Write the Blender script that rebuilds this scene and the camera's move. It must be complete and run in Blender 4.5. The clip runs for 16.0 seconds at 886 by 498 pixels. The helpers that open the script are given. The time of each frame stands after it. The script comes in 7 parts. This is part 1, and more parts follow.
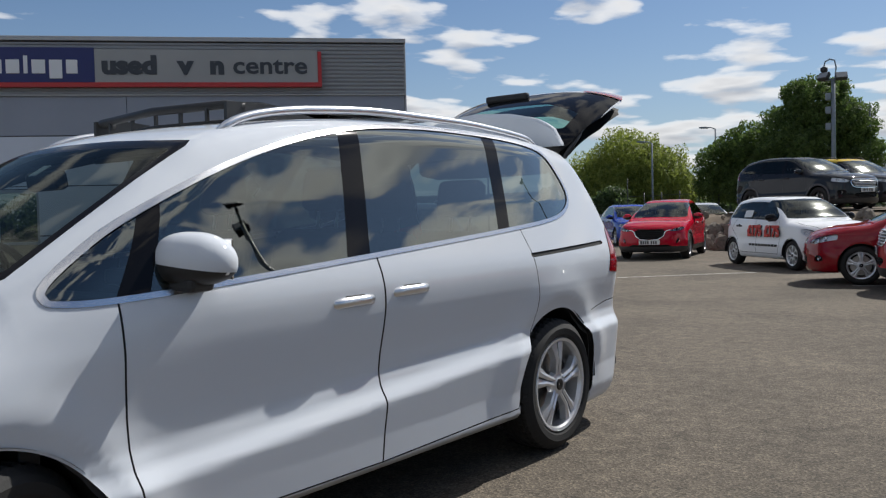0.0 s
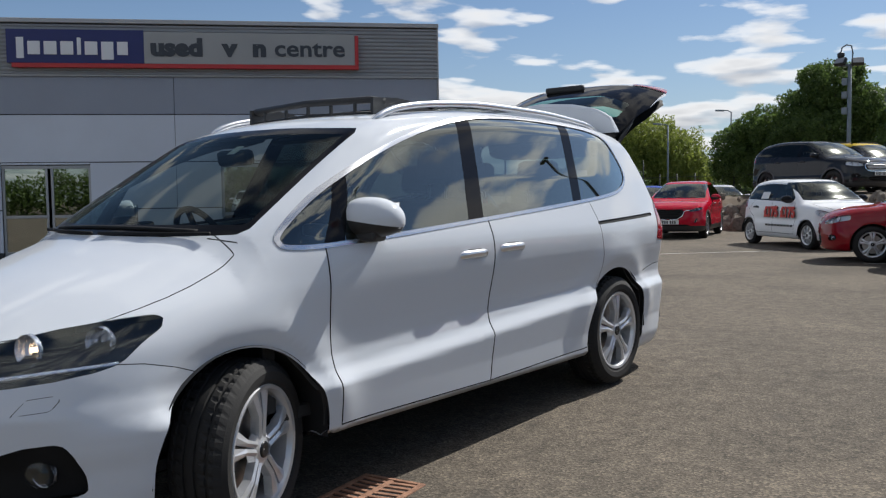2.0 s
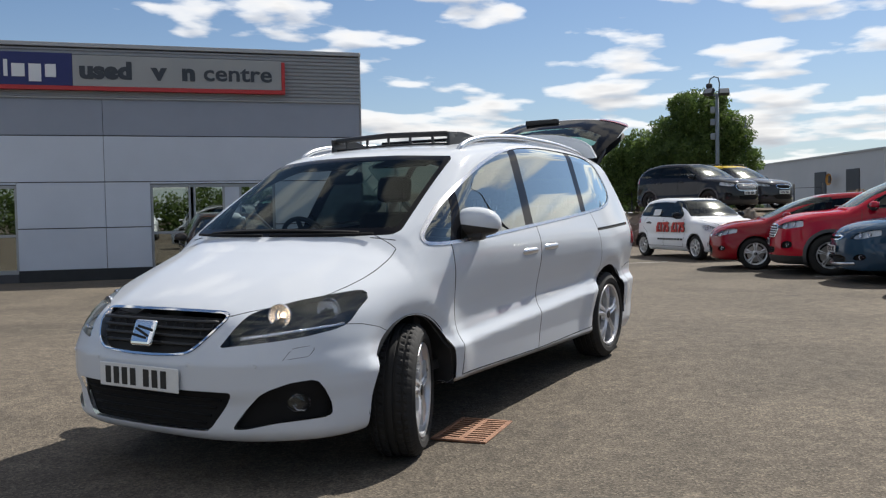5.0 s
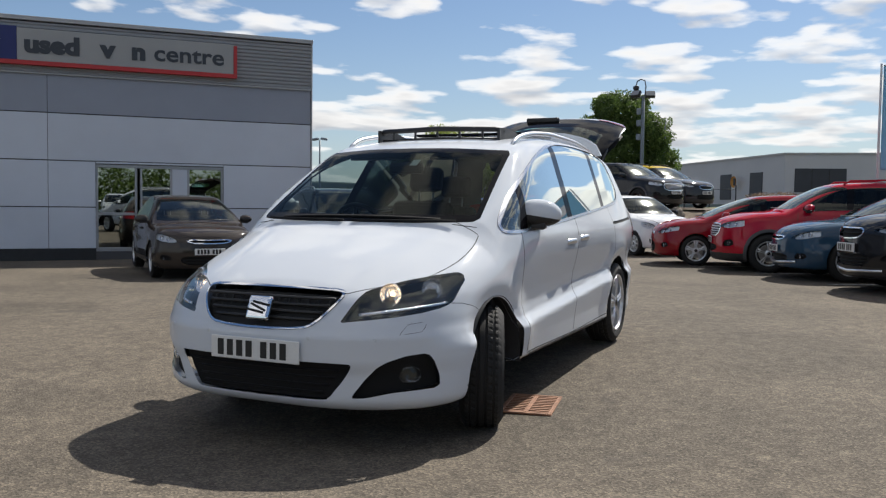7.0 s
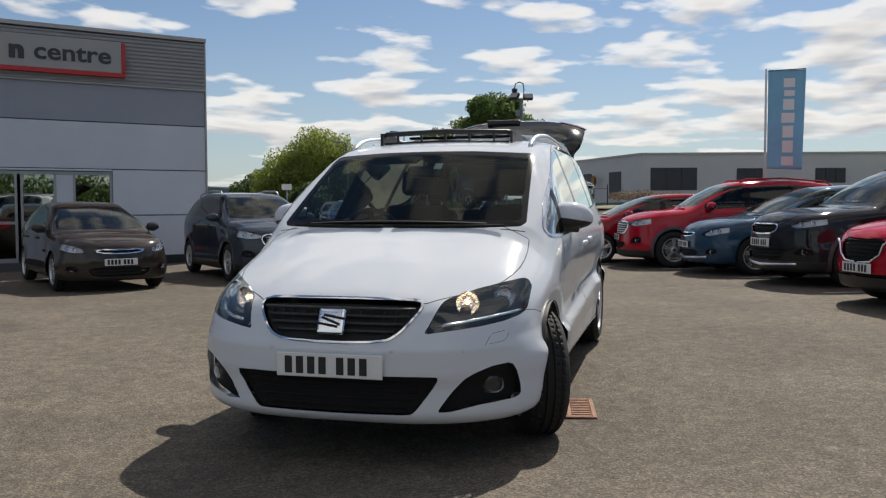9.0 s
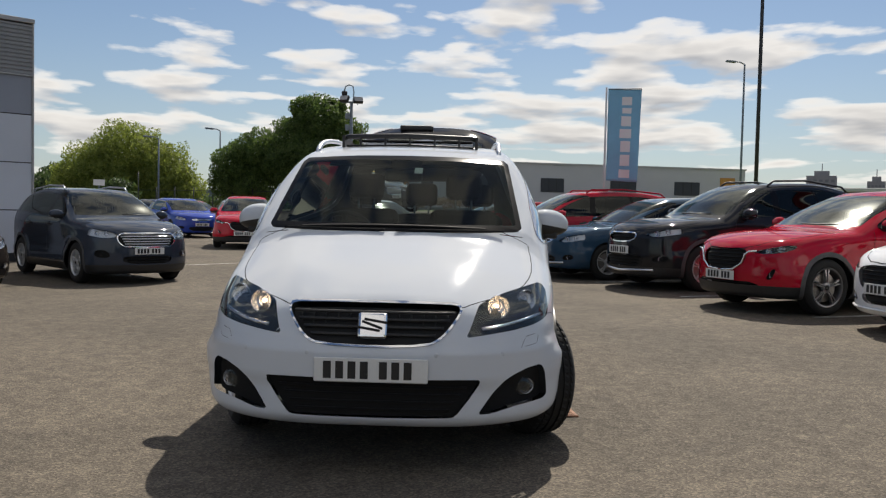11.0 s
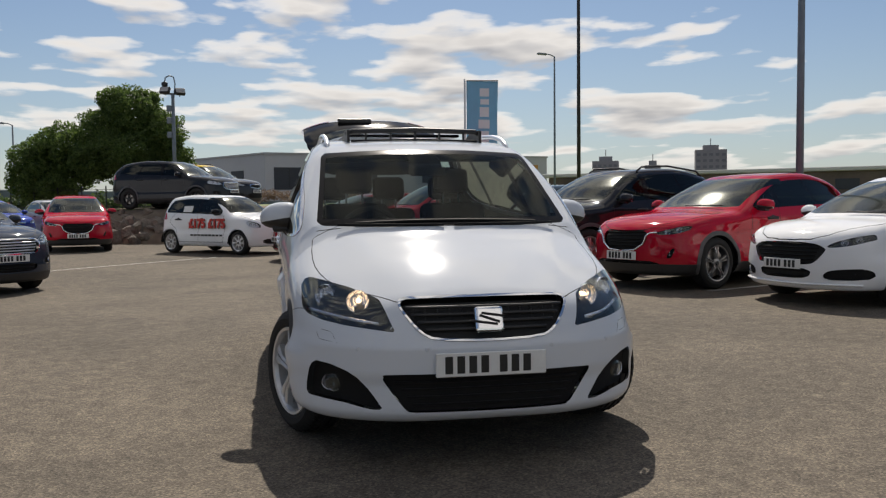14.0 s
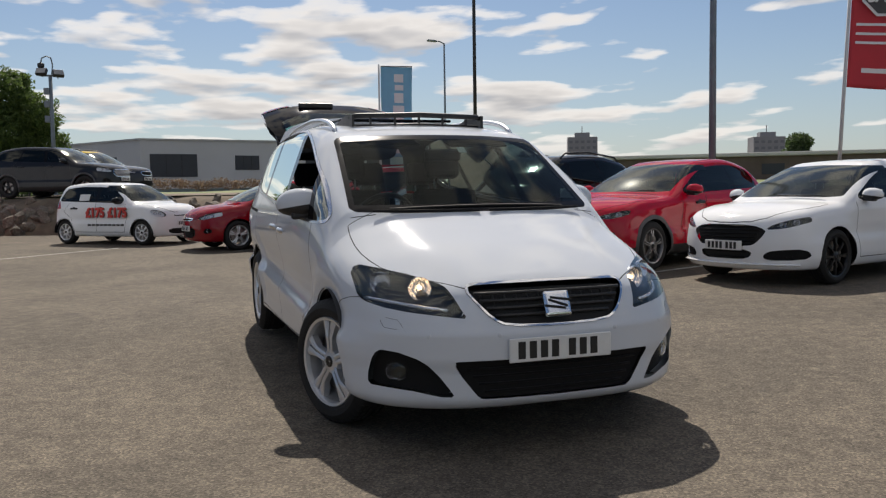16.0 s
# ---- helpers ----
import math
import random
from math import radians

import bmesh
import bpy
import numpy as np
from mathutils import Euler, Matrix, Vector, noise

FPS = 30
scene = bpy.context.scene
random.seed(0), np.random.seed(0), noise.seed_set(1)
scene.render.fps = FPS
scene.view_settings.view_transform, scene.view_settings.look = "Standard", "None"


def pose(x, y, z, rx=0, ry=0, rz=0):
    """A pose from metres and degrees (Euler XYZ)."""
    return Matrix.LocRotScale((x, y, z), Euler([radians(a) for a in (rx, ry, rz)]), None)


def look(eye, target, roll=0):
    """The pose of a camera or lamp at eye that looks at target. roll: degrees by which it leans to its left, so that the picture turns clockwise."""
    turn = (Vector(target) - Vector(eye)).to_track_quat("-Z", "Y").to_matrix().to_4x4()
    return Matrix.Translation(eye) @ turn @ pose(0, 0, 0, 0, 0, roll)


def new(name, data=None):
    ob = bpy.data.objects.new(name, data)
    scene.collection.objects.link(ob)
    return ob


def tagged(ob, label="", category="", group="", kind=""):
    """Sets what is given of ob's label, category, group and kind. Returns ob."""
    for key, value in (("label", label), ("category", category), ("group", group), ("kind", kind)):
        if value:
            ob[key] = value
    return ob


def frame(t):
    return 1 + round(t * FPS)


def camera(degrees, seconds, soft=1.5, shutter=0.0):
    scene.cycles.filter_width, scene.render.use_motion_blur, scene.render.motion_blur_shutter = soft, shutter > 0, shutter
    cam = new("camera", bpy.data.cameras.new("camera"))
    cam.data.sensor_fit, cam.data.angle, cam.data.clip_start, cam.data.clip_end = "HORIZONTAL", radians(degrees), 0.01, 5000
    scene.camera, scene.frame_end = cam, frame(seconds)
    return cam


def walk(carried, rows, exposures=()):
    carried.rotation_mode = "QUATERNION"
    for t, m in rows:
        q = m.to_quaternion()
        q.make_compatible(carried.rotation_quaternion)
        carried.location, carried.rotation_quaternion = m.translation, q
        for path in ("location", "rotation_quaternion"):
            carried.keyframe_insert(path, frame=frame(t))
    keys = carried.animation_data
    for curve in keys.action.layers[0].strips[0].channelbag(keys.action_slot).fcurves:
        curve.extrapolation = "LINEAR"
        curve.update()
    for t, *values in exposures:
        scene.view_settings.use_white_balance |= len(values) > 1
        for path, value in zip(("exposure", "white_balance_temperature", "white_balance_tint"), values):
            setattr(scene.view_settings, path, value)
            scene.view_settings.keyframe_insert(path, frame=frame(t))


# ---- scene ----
cam = camera(54.5, 16.0, soft=1.25)
PATH = [
    (0, (3.126, -0.954, 1.244), (1.898, 0.622, 1.166), -1.4),
    (0.5, (3.236, -1.174, 1.25), (1.982, 0.379, 1.127), -1.8),
    (1, (3.251, -1.371, 1.233), (1.982, 0.168, 1.09), -1.7),
    (1.5, (3.299, -1.692, 1.22), (2.037, -0.147, 1.083), -1.2),
    (2, (3.362, -1.948, 1.215), (2.116, -0.39, 1.091), -0.8),
    (2.5, (3.424, -2.24, 1.197), (2.199, -0.663, 1.084), -0.9),
    (3, (3.395, -2.495, 1.202), (2.199, -0.896, 1.094), -1.5),
    (3.5, (3.304, -2.795, 1.204), (2.166, -1.153, 1.111), -1.8),
    (4, (3.269, -3.031, 1.212), (2.183, -1.353, 1.139), -1.5),
    (4.5, (3.235, -3.325, 1.181), (2.191, -1.621, 1.106), -1.3),
    (7, (2.537, -4.35, 1.173), (1.715, -2.53, 1.07), 0.7),
    (7.5, (2.235, -4.473, 1.173), (1.497, -2.618, 1.06), 1.2),
    (8, (2.007, -4.572, 1.182), (1.336, -2.692, 1.073), 0.7),
    (8.5, (1.761, -4.571, 1.174), (1.155, -2.668, 1.083), -0.1),
    (9, (1.525, -4.583, 1.186), (1.005, -2.654, 1.088), -0.2),
    (9.5, (1.234, -4.671, 1.177), (0.833, -2.714, 1.073), 0.4),
    (12, (-0.033, -4.829, 1.193), (0.024, -2.832, 1.115), 0.7),
    (12.5, (-0.291, -4.85, 1.179), (-0.204, -2.853, 1.105), 0.3),
    (13, (-0.54, -4.794, 1.182), (-0.398, -2.801, 1.107), 0.1),
    (13.5, (-0.725, -4.764, 1.199), (-0.473, -2.782, 1.109), -0.2),
    (14, (-0.962, -4.737, 1.195), (-0.579, -2.777, 1.089), -0.6),
    (14.5, (-1.205, -4.722, 1.201), (-0.731, -2.782, 1.081), -0.6),
    (15, (-1.395, -4.654, 1.181), (-0.87, -2.728, 1.064), -0.6),
    (15.5, (-1.598, -4.546, 1.192), (-1.016, -2.637, 1.064), -0.7),
    (16, (-1.798, -4.474, 1.198), (-1.142, -2.59, 1.058), -0.9),
]
EXPOSURES = [(0, 0.10, 6300, 10), (1.5, 0.16, 6300, 10), (3.0, 0.28, 6350, 10), (4.0, 0.36, 6450, 10), (7, 0.32, 6500, 10), (9, 0.17, 6680, 10), (9.5, 0.16, 6720, 10), (12.5, 0.14, 6880, 11), (14, 0.07, 6880, 11.5), (16, 0.11, 6840, 12)]
walk(cam, [(t, look(eye, target, roll)) for t, eye, target, roll in PATH],
     exposures=EXPOSURES)

# ---- light ----
SUN_AZ, SUN_EL = radians(10.5), radians(47.0)          # from +y towards +x, above the horizon
sun_dir = Vector((math.sin(SUN_AZ) * math.cos(SUN_EL), math.cos(SUN_AZ) * math.cos(SUN_EL), math.sin(SUN_EL)))
sun = new("sun", bpy.data.lights.new("sun", "SUN"))
sun.data.energy, sun.data.angle, sun.data.color = 4.75, radians(0.53), (1.0, 0.955, 0.88)
sun.matrix_world = look(sun_dir * 50, (0, 0, 0))


def link(nt, a, b):
    nt.links.new(a, b)


def node(nt, kind, **values):
    n = nt.nodes.new(kind)
    for k, v in values.items():
        n.inputs[k].default_value = v
    return n


def math_node(nt, op, a, b=None, clamp=False):
    n = nt.nodes.new("ShaderNodeMath")
    n.operation, n.use_clamp = op, clamp
    for i, v in enumerate((a, b)):
        if v is None:
            continue
        if isinstance(v, (int, float)):
            n.inputs[i].default_value = v
        else:
            nt.links.new(v, n.inputs[i])
    return n.outputs[0]


def ramp(nt, fac, stops):
    n = nt.nodes.new("ShaderNodeValToRGB")
    e = n.color_ramp.elements
    while len(e) < len(stops):
        e.new(0.5)
    for el, (p, c) in zip(e, stops):
        el.position, el.color = p, (*c, 1) if len(c) == 3 else c
    nt.links.new(fac, n.inputs[0])
    return n.outputs[0]


def mix_rgb(nt, fac, a, b, blend="MIX"):
    n = nt.nodes.new("ShaderNodeMix")
    n.data_type, n.blend_type = "RGBA", blend
    for s, v in ((n.inputs["Factor"], fac), (n.inputs[6], a), (n.inputs[7], b)):
        if isinstance(v, (int, float)):
            s.default_value = v
        elif isinstance(v, tuple):
            s.default_value = (*v, 1) if len(v) == 3 else v
        else:
            nt.links.new(v, s)
    return n.outputs[2]


def make_world():
    w = bpy.data.worlds.new("sky")
    scene.world = w
    w.use_nodes = True
    nt = w.node_tree
    nt.nodes.clear()
    sky = nt.nodes.new("ShaderNodeTexSky")
    sky.sky_type, sky.sun_disc = "NISHITA", False
    sky.sun_elevation, sky.sun_rotation = SUN_EL, SUN_AZ
    sky.air_density, sky.dust_density, sky.ozone_density = 1.0, 0.4, 1.5
    co = nt.nodes.new("ShaderNodeTexCoord")
    sep = nt.nodes.new("ShaderNodeSeparateXYZ")
    link(nt, co.outputs["Generated"], sep.inputs[0])
    # flat-based clouds that keep their proportions towards the horizon
    zz = math_node(nt, "ADD", math_node(nt, "MAXIMUM", sep.outputs[2], 0.0), 0.10)
    u = math_node(nt, "DIVIDE", math_node(nt, "MULTIPLY", math_node(nt, "ARCTAN2", sep.outputs[0], sep.outputs[1]), 1.45), math_node(nt, "POWER", zz, 0.3))
    v = math_node(nt, "MULTIPLY", math_node(nt, "LOGARITHM", zz, math.e), 2.2)
    comb = nt.nodes.new("ShaderNodeCombineXYZ")
    link(nt, u, comb.inputs[0])
    link(nt, v, comb.inputs[1])
    link(nt, math_node(nt, "ADD", math_node(nt, "MULTIPLY", sep.outputs[1], 0.6), 2.35), comb.inputs[2])
    n1 = node(nt, "ShaderNodeTexNoise", Scale=3.4, Detail=7.0, Roughness=0.46, Distortion=0.0)
    link(nt, comb.outputs[0], n1.inputs["Vector"])
    n2 = node(nt, "ShaderNodeTexNoise", Scale=0.9, Detail=2.0, Roughness=0.5)
    link(nt, comb.outputs[0], n2.inputs["Vector"])
    puff = node(nt, "ShaderNodeTexVoronoi", Scale=12.0)
    puff.feature = "SMOOTH_F1"
    puff.inputs["Smoothness"].default_value = 0.7
    link(nt, comb.outputs[0], puff.inputs["Vector"])
    # thickest ahead, thinner to either side, thicker again overhead
    off = math_node(nt, "ADD", sep.outputs[0], 0.02)
    side = math_node(nt, "SUBTRACT", 0.030, math_node(nt, "MULTIPLY", math_node(nt, "MULTIPLY", off, off), 0.20))
    side = math_node(nt, "ADD", side, math_node(nt, "MULTIPLY", math_node(nt, "MAXIMUM", math_node(nt, "SUBTRACT", sep.outputs[2], 0.34), 0.0), 0.05))
    dens = math_node(nt, "ADD", math_node(nt, "ADD", n1.outputs[0], math_node(nt, "MULTIPLY", math_node(nt, "SUBTRACT", n2.outputs[0], 0.5), 0.30)), side)
    dens = math_node(nt, "ADD", dens, math_node(nt, "MULTIPLY", math_node(nt, "SUBTRACT", 0.40, puff.outputs["Distance"]), 0.10))
    cover = ramp(nt, dens, [(0.485, (0, 0, 0)), (0.535, (0.72, 0.72, 0.72)), (0.60, (1, 1, 1))])
    # bright tops, grey undersides
    away = nt.nodes.new("ShaderNodeVectorMath")
    away.operation = "ADD"
    link(nt, comb.outputs[0], away.inputs[0])
    away.inputs[1].default_value = (0.0, 0.10, 0.0)
    n3 = node(nt, "ShaderNodeTexNoise", Scale=3.4, Detail=3.0, Roughness=0.46, Distortion=0.0)
    link(nt, away.outputs[0], n3.inputs["Vector"])
    lit = math_node(nt, "ADD", math_node(nt, "MULTIPLY", math_node(nt, "SUBTRACT", n1.outputs[0], n3.outputs[0]), 4.0), 0.55, clamp=True)
    thick = mix_rgb(nt, 1.0, ramp(nt, lit, [(0.15, (0.54, 0.555, 0.59)), (0.75, (1.0, 0.985, 0.96))]), ramp(nt, dens, [(0.52, (10.4, 10.4, 10.4)), (0.70, (7.4, 7.4, 7.5))]), "MULTIPLY")
    haze = math_node(nt, "SUBTRACT", 1.0, math_node(nt, "MULTIPLY", sep.outputs[2], 3.2), clamp=True)
    haze = math_node(nt, "MULTIPLY", math_node(nt, "POWER", haze, 2.2), 0.55)
    deep = mix_rgb(nt, 1.0, sky.outputs[0], (0.66, 0.73, 0.82), "MULTIPLY")
    clear = mix_rgb(nt, haze, deep, (4.6, 5.4, 6.2))
    up = ramp(nt, sep.outputs[2], [(0.0, (0, 0, 0)), (0.05, (1, 1, 1))])
    col = mix_rgb(nt, math_node(nt, "MULTIPLY", math_node(nt, "MULTIPLY", cover, up), 0.93), clear, thick)
    bg = node(nt, "ShaderNodeBackground", Strength=0.087)
    link(nt, col, bg.inputs[0])
    out = nt.nodes.new("ShaderNodeOutputWorld")
    link(nt, bg.outputs[0], out.inputs[0])


make_world()


# ---- materials ----
def material(name, color=(0.5, 0.5, 0.5), rough=0.5, metal=0.0, var=0.0, scale=6.0, bump=0.0, bump_scale=60.0, coat=0.0, spec=0.5, emit=None, tones=None, detail=6.0, rand=0.0):
    """A surface with grain at two scales: var spreads the colour, bump gives relief."""
    m = bpy.data.materials.new(name)
    m.use_nodes = True
    nt = m.node_tree
    p = nt.nodes["Principled BSDF"]
    p.inputs["Base Color"].default_value = (*color, 1)
    p.inputs["Roughness"].default_value = rough
    p.inputs["Metallic"].default_value = metal
    p.inputs["Specular IOR Level"].default_value = spec
    p.inputs["Coat Weight"].default_value = coat
    p.inputs["Coat Roughness"].default_value = 0.03
    if emit:
        p.inputs["Emission Color"].default_value = (*emit[0], 1)
        p.inputs["Emission Strength"].default_value = emit[1]
    if var or bump or tones or rand:
        co = nt.nodes.new("ShaderNodeTexCoord")
        big = node(nt, "ShaderNodeTexNoise", Scale=scale, Detail=detail, Roughness=0.6)
        fine = node(nt, "ShaderNodeTexNoise", Scale=bump_scale, Detail=3.0, Roughness=0.6)
        link(nt, co.outputs["Object"], big.inputs["Vector"])
        link(nt, co.outputs["Object"], fine.inputs["Vector"])
        if tones:
            col = ramp(nt, big.outputs[0], tones)
        else:
            lo, hi = tuple(c * (1 - var) for c in color), tuple(min(1, c * (1 + var)) for c in color)
            col = ramp(nt, big.outputs[0], [(0.3, lo), (0.7, hi)])
        if var or tones:
            col = mix_rgb(nt, math_node(nt, "MULTIPLY", fine.outputs[0], 0.35), col, mix_rgb(nt, 1.0, col, (0.72, 0.72, 0.72), "MULTIPLY"))
        if rand:
            info = nt.nodes.new("ShaderNodeObjectInfo")
            val = math_node(nt, "ADD", math_node(nt, "MULTIPLY", info.outputs["Random"], rand), 1 - rand / 2)
            cc = nt.nodes.new("ShaderNodeCombineXYZ")
            for i in range(3):
                link(nt, val, cc.inputs[i])
            col = mix_rgb(nt, 1.0, col, cc.outputs[0], "MULTIPLY")
        link(nt, col, p.inputs["Base Color"])
        r = math_node(nt, "ADD", math_node(nt, "MULTIPLY", big.outputs[0], 0.25 * min(1, rough * 2)), rough - 0.12 * min(1, rough * 2), clamp=True)
        link(nt, r, p.inputs["Roughness"])
        if bump:
            b = node(nt, "ShaderNodeBump", Strength=bump, Distance=0.01)
            link(nt, fine.outputs[0], b.inputs["Height"])
            link(nt, b.outputs[0], p.inputs["Normal"])
    return m


def paint(name, color, flake=0.0, rough=0.5, gloss=0.02):
    """Car paint: a coloured base under clear lacquer, with a little dust."""
    m = bpy.data.materials.new(name)
    m.use_nodes = True
    nt = m.node_tree
    p = nt.nodes["Principled BSDF"]
    co = nt.nodes.new("ShaderNodeTexCoord")
    dust = node(nt, "ShaderNodeTexNoise", Scale=3.0, Detail=5.0, Roughness=0.65)
    link(nt, co.outputs["Object"], dust.inputs["Vector"])
    d = ramp(nt, dust.outputs[0], [(0.45, (0, 0, 0)), (0.8, (0.012, 0.012, 0.012))])
    link(nt, mix_rgb(nt, d, color, (0.42, 0.40, 0.37)), p.inputs["Base Color"])
    p.inputs["Metallic"].default_value = flake
    p.inputs["Roughness"].default_value = rough
    p.inputs["Specular IOR Level"].default_value = 0.0
    p.inputs["Coat Weight"].default_value = 0.9
    p.inputs["Coat IOR"].default_value = 1.45
    link(nt, math_node(nt, "ADD", math_node(nt, "MULTIPLY", dust.outputs[0], 0.06), gloss), p.inputs["Coat Roughness"])
    return m


def glass(name, tint, gloss=1.0, f0=0.045, rough=0.012):
    """A thin pane: tinted see-through with a mirror gloss that grows towards grazing."""
    m = bpy.data.materials.new(name)
    m.use_nodes = True
    nt = m.node_tree
    nt.nodes.clear()
    tr = node(nt, "ShaderNodeBsdfTransparent", Color=(*tint, 1))
    gl = node(nt, "ShaderNodeBsdfGlossy", Roughness=rough, Color=(0.96, 1.0, 0.93, 1))
    lw = node(nt, "ShaderNodeLayerWeight", Blend=0.5)
    fr = math_node(nt, "ADD", math_node(nt, "MULTIPLY", math_node(nt, "POWER", lw.outputs["Facing"], 5.0), 1 - f0), f0)
    mx = nt.nodes.new("ShaderNodeMixShader")
    out = nt.nodes.new("ShaderNodeOutputMaterial")
    link(nt, math_node(nt, "MULTIPLY", fr, 1.7 * gloss, clamp=True), mx.inputs[0])
    link(nt, tr.outputs[0], mx.inputs[1])
    link(nt, gl.outputs[0], mx.inputs[2])
    link(nt, mx.outputs[0], out.inputs[0])
    return m


M = {}
M["white"] = paint("white_paint", (0.61, 0.64, 0.68), 0.00, gloss=0.045)
M["pure_white"] = paint("bright_white_paint", (0.80, 0.81, 0.82), 0.00, gloss=0.035)
M["red"] = paint("red_paint", (0.40, 0.004, 0.020), 0.0)
M["deep_red"] = paint("deep_red_paint", (0.25, 0.005, 0.012), 0.0)
M["blue"] = paint("blue_paint", (0.024, 0.060, 0.105), 0.10)
M["royal"] = paint("royal_blue_paint", (0.02, 0.05, 0.30), 0.07)
M["black"] = paint("black_paint", (0.014, 0.015, 0.018), 0.05)
M["graphite"] = paint("graphite_paint", (0.035, 0.037, 0.045), 0.10)
M["brown"] = paint("brown_grey_paint", (0.036, 0.029, 0.025), 0.05)
M["slate"] = paint("slate_blue_paint", (0.036, 0.046, 0.066), 0.05)
M["silver"] = paint("silver_paint", (0.45, 0.47, 0.50), 0.15)
M["yellow"] = paint("yellow_paint", (0.62, 0.42, 0.02), 0.00)
M["trim"] = material("black_plastic", (0.018, 0.018, 0.019), 0.45, var=0.25, scale=20, bump=0.05, bump_scale=300)
M["clad"] = material("grey_cladding_plastic", (0.065, 0.065, 0.068), 0.55, var=0.15, scale=20, bump=0.05, bump_scale=300)
M["recess"] = material("matt_black_plastic", (0.007, 0.007, 0.0075), 0.75, var=0.2, scale=20, spec=0.25)
M["frit"] = material("black_glass_border", (0.006, 0.006, 0.007), 0.16, spec=0.07)
M["gap"] = material("dark_seam", (0.012, 0.012, 0.012), 0.8)
M["gloss_black"] = material("gloss_black", (0.006, 0.006, 0.007), 0.06, spec=0.18)
M["chrome"] = material("chrome", (0.86, 0.87, 0.88), 0.08, 1.0)
M["satin"] = material("satin_aluminium", (0.78, 0.78, 0.79), 0.28, 1.0)
M["window_trim"] = material("bright_window_trim", (0.74, 0.74, 0.75), 0.20, 0.95)
M["rim"] = material("silver_alloy", (0.66, 0.67, 0.69), 0.30, 0.55, var=0.06, scale=9, coat=0.6)
M["machined"] = material("machined_alloy", (0.26, 0.26, 0.27), 0.3, 0.8, coat=0.4)
M["dark_rim"] = material("dark_alloy", (0.016, 0.016, 0.018), 0.35, 0.5, coat=0.3)
M["rubber"] = material("tyre_rubber", (0.013, 0.0125, 0.012), 0.8, var=0.3, scale=14, bump=0.1, bump_scale=120)
M["disc"] = material("brake_steel", (0.35, 0.33, 0.31), 0.4, 1.0, var=0.2, scale=30)
M["cloth"] = material("dark_seat_cloth", (0.013, 0.013, 0.015), 0.9, var=0.3, scale=30, bump=0.15, bump_scale=400)
M["lining"] = material("grey_lining", (0.06, 0.058, 0.056), 0.85, var=0.1, scale=8, bump=0.05, bump_scale=300)
M["dash"] = material("dark_dashboard", (0.022, 0.022, 0.023), 0.6, var=0.2, scale=12, bump=0.08, bump_scale=250)
M["plate"] = material("white_plate", (0.74, 0.74, 0.72), 0.35, var=0.04)
M["ink"] = material("black_ink", (0.012, 0.012, 0.012), 0.5)
M["red_ink"] = material("red_lettering", (0.55, 0.03, 0.02), 0.5)
M["lens"] = glass("clear_lens", (0.93, 0.96, 1.0), 0.85)
M["screen"] = glass("windscreen_glass", (0.34, 0.41, 0.40), 0.28)
M["window"] = glass("window_glass", (0.25, 0.33, 0.33), 2.2)
M["privacy"] = glass("privacy_glass", (0.13, 0.18, 0.18), 2.4)
M["dark_glass"] = glass("parked_window_glass", (0.10, 0.12, 0.125), 0.5)
M["parked_screen"] = glass("parked_windscreen_glass", (0.20, 0.24, 0.245), 0.65, rough=0.09)
M["reflector"] = material("lamp_reflector", (0.74, 0.75, 0.79), 0.09, 1.0, bump=0.65, bump_scale=100)
M["bright_housing"] = material("bright_lamp_housing", (0.68, 0.69, 0.71), 0.22)
M["housing"] = material("lamp_housing", (0.012, 0.013, 0.016), 0.42, spec=0.3)
M["bulb"] = material("lit_bulb", (1.0, 0.7, 0.35), 0.4, emit=((1.0, 0.70, 0.40), 5.0))
M["gate_glass"] = glass("green_tinted_glass", (0.20, 0.40, 0.37), 0.9)
M["tail"] = material("red_tail_lens", (0.35, 0.006, 0.01), 0.1, coat=1.0)
M["lens_solid"] = material("clear_plastic", (0.75, 0.75, 0.74), 0.15, coat=1.0)
M["pole_white"] = material("white_painted_pole", (0.62, 0.62, 0.62), 0.4, var=0.06, scale=4)


# ---- mesh helpers ----
def obj(name, data, mat=None, parent=None, label="", m=None):
    ob = new(name, data)
    if mat:
        data.materials.append(mat)
    if parent:
        ob.parent = parent
    if m is not None:
        ob.matrix_basis = m
    return tagged(ob, label)


def thing(name, label, category, m=None, group="", kind=""):
    ob = new(name)
    ob.empty_display_size = 0.1
    if m is not None:
        ob.matrix_basis = m
    return tagged(ob, label, category, group, kind)


def mesh_np(name, V, F, normals=None, smooth=True):
    me = bpy.data.meshes.new(name)
    me.from_pydata(np.asarray(V, float).tolist(), [], [tuple(f) for f in np.asarray(F).tolist()] if len(F) else [])
    me.validate()
    if smooth and len(F):
        me.polygons.foreach_set("use_smooth", np.ones(len(me.polygons), bool))
    if normals is not None and len(F):
        me.normals_split_custom_set_from_vertices(np.asarray(normals, float).tolist())
    return me


def part(name, bm, mat, parent, label="", smooth=False, m=None):
    me = bpy.data.meshes.new(name)
    bm.normal_update()
    bm.to_mesh(me)
    bm.free()
    if smooth:
        me.polygons.foreach_set("use_smooth", np.ones(len(me.polygons), bool))
    return obj(name, me, mat, parent, label, m)


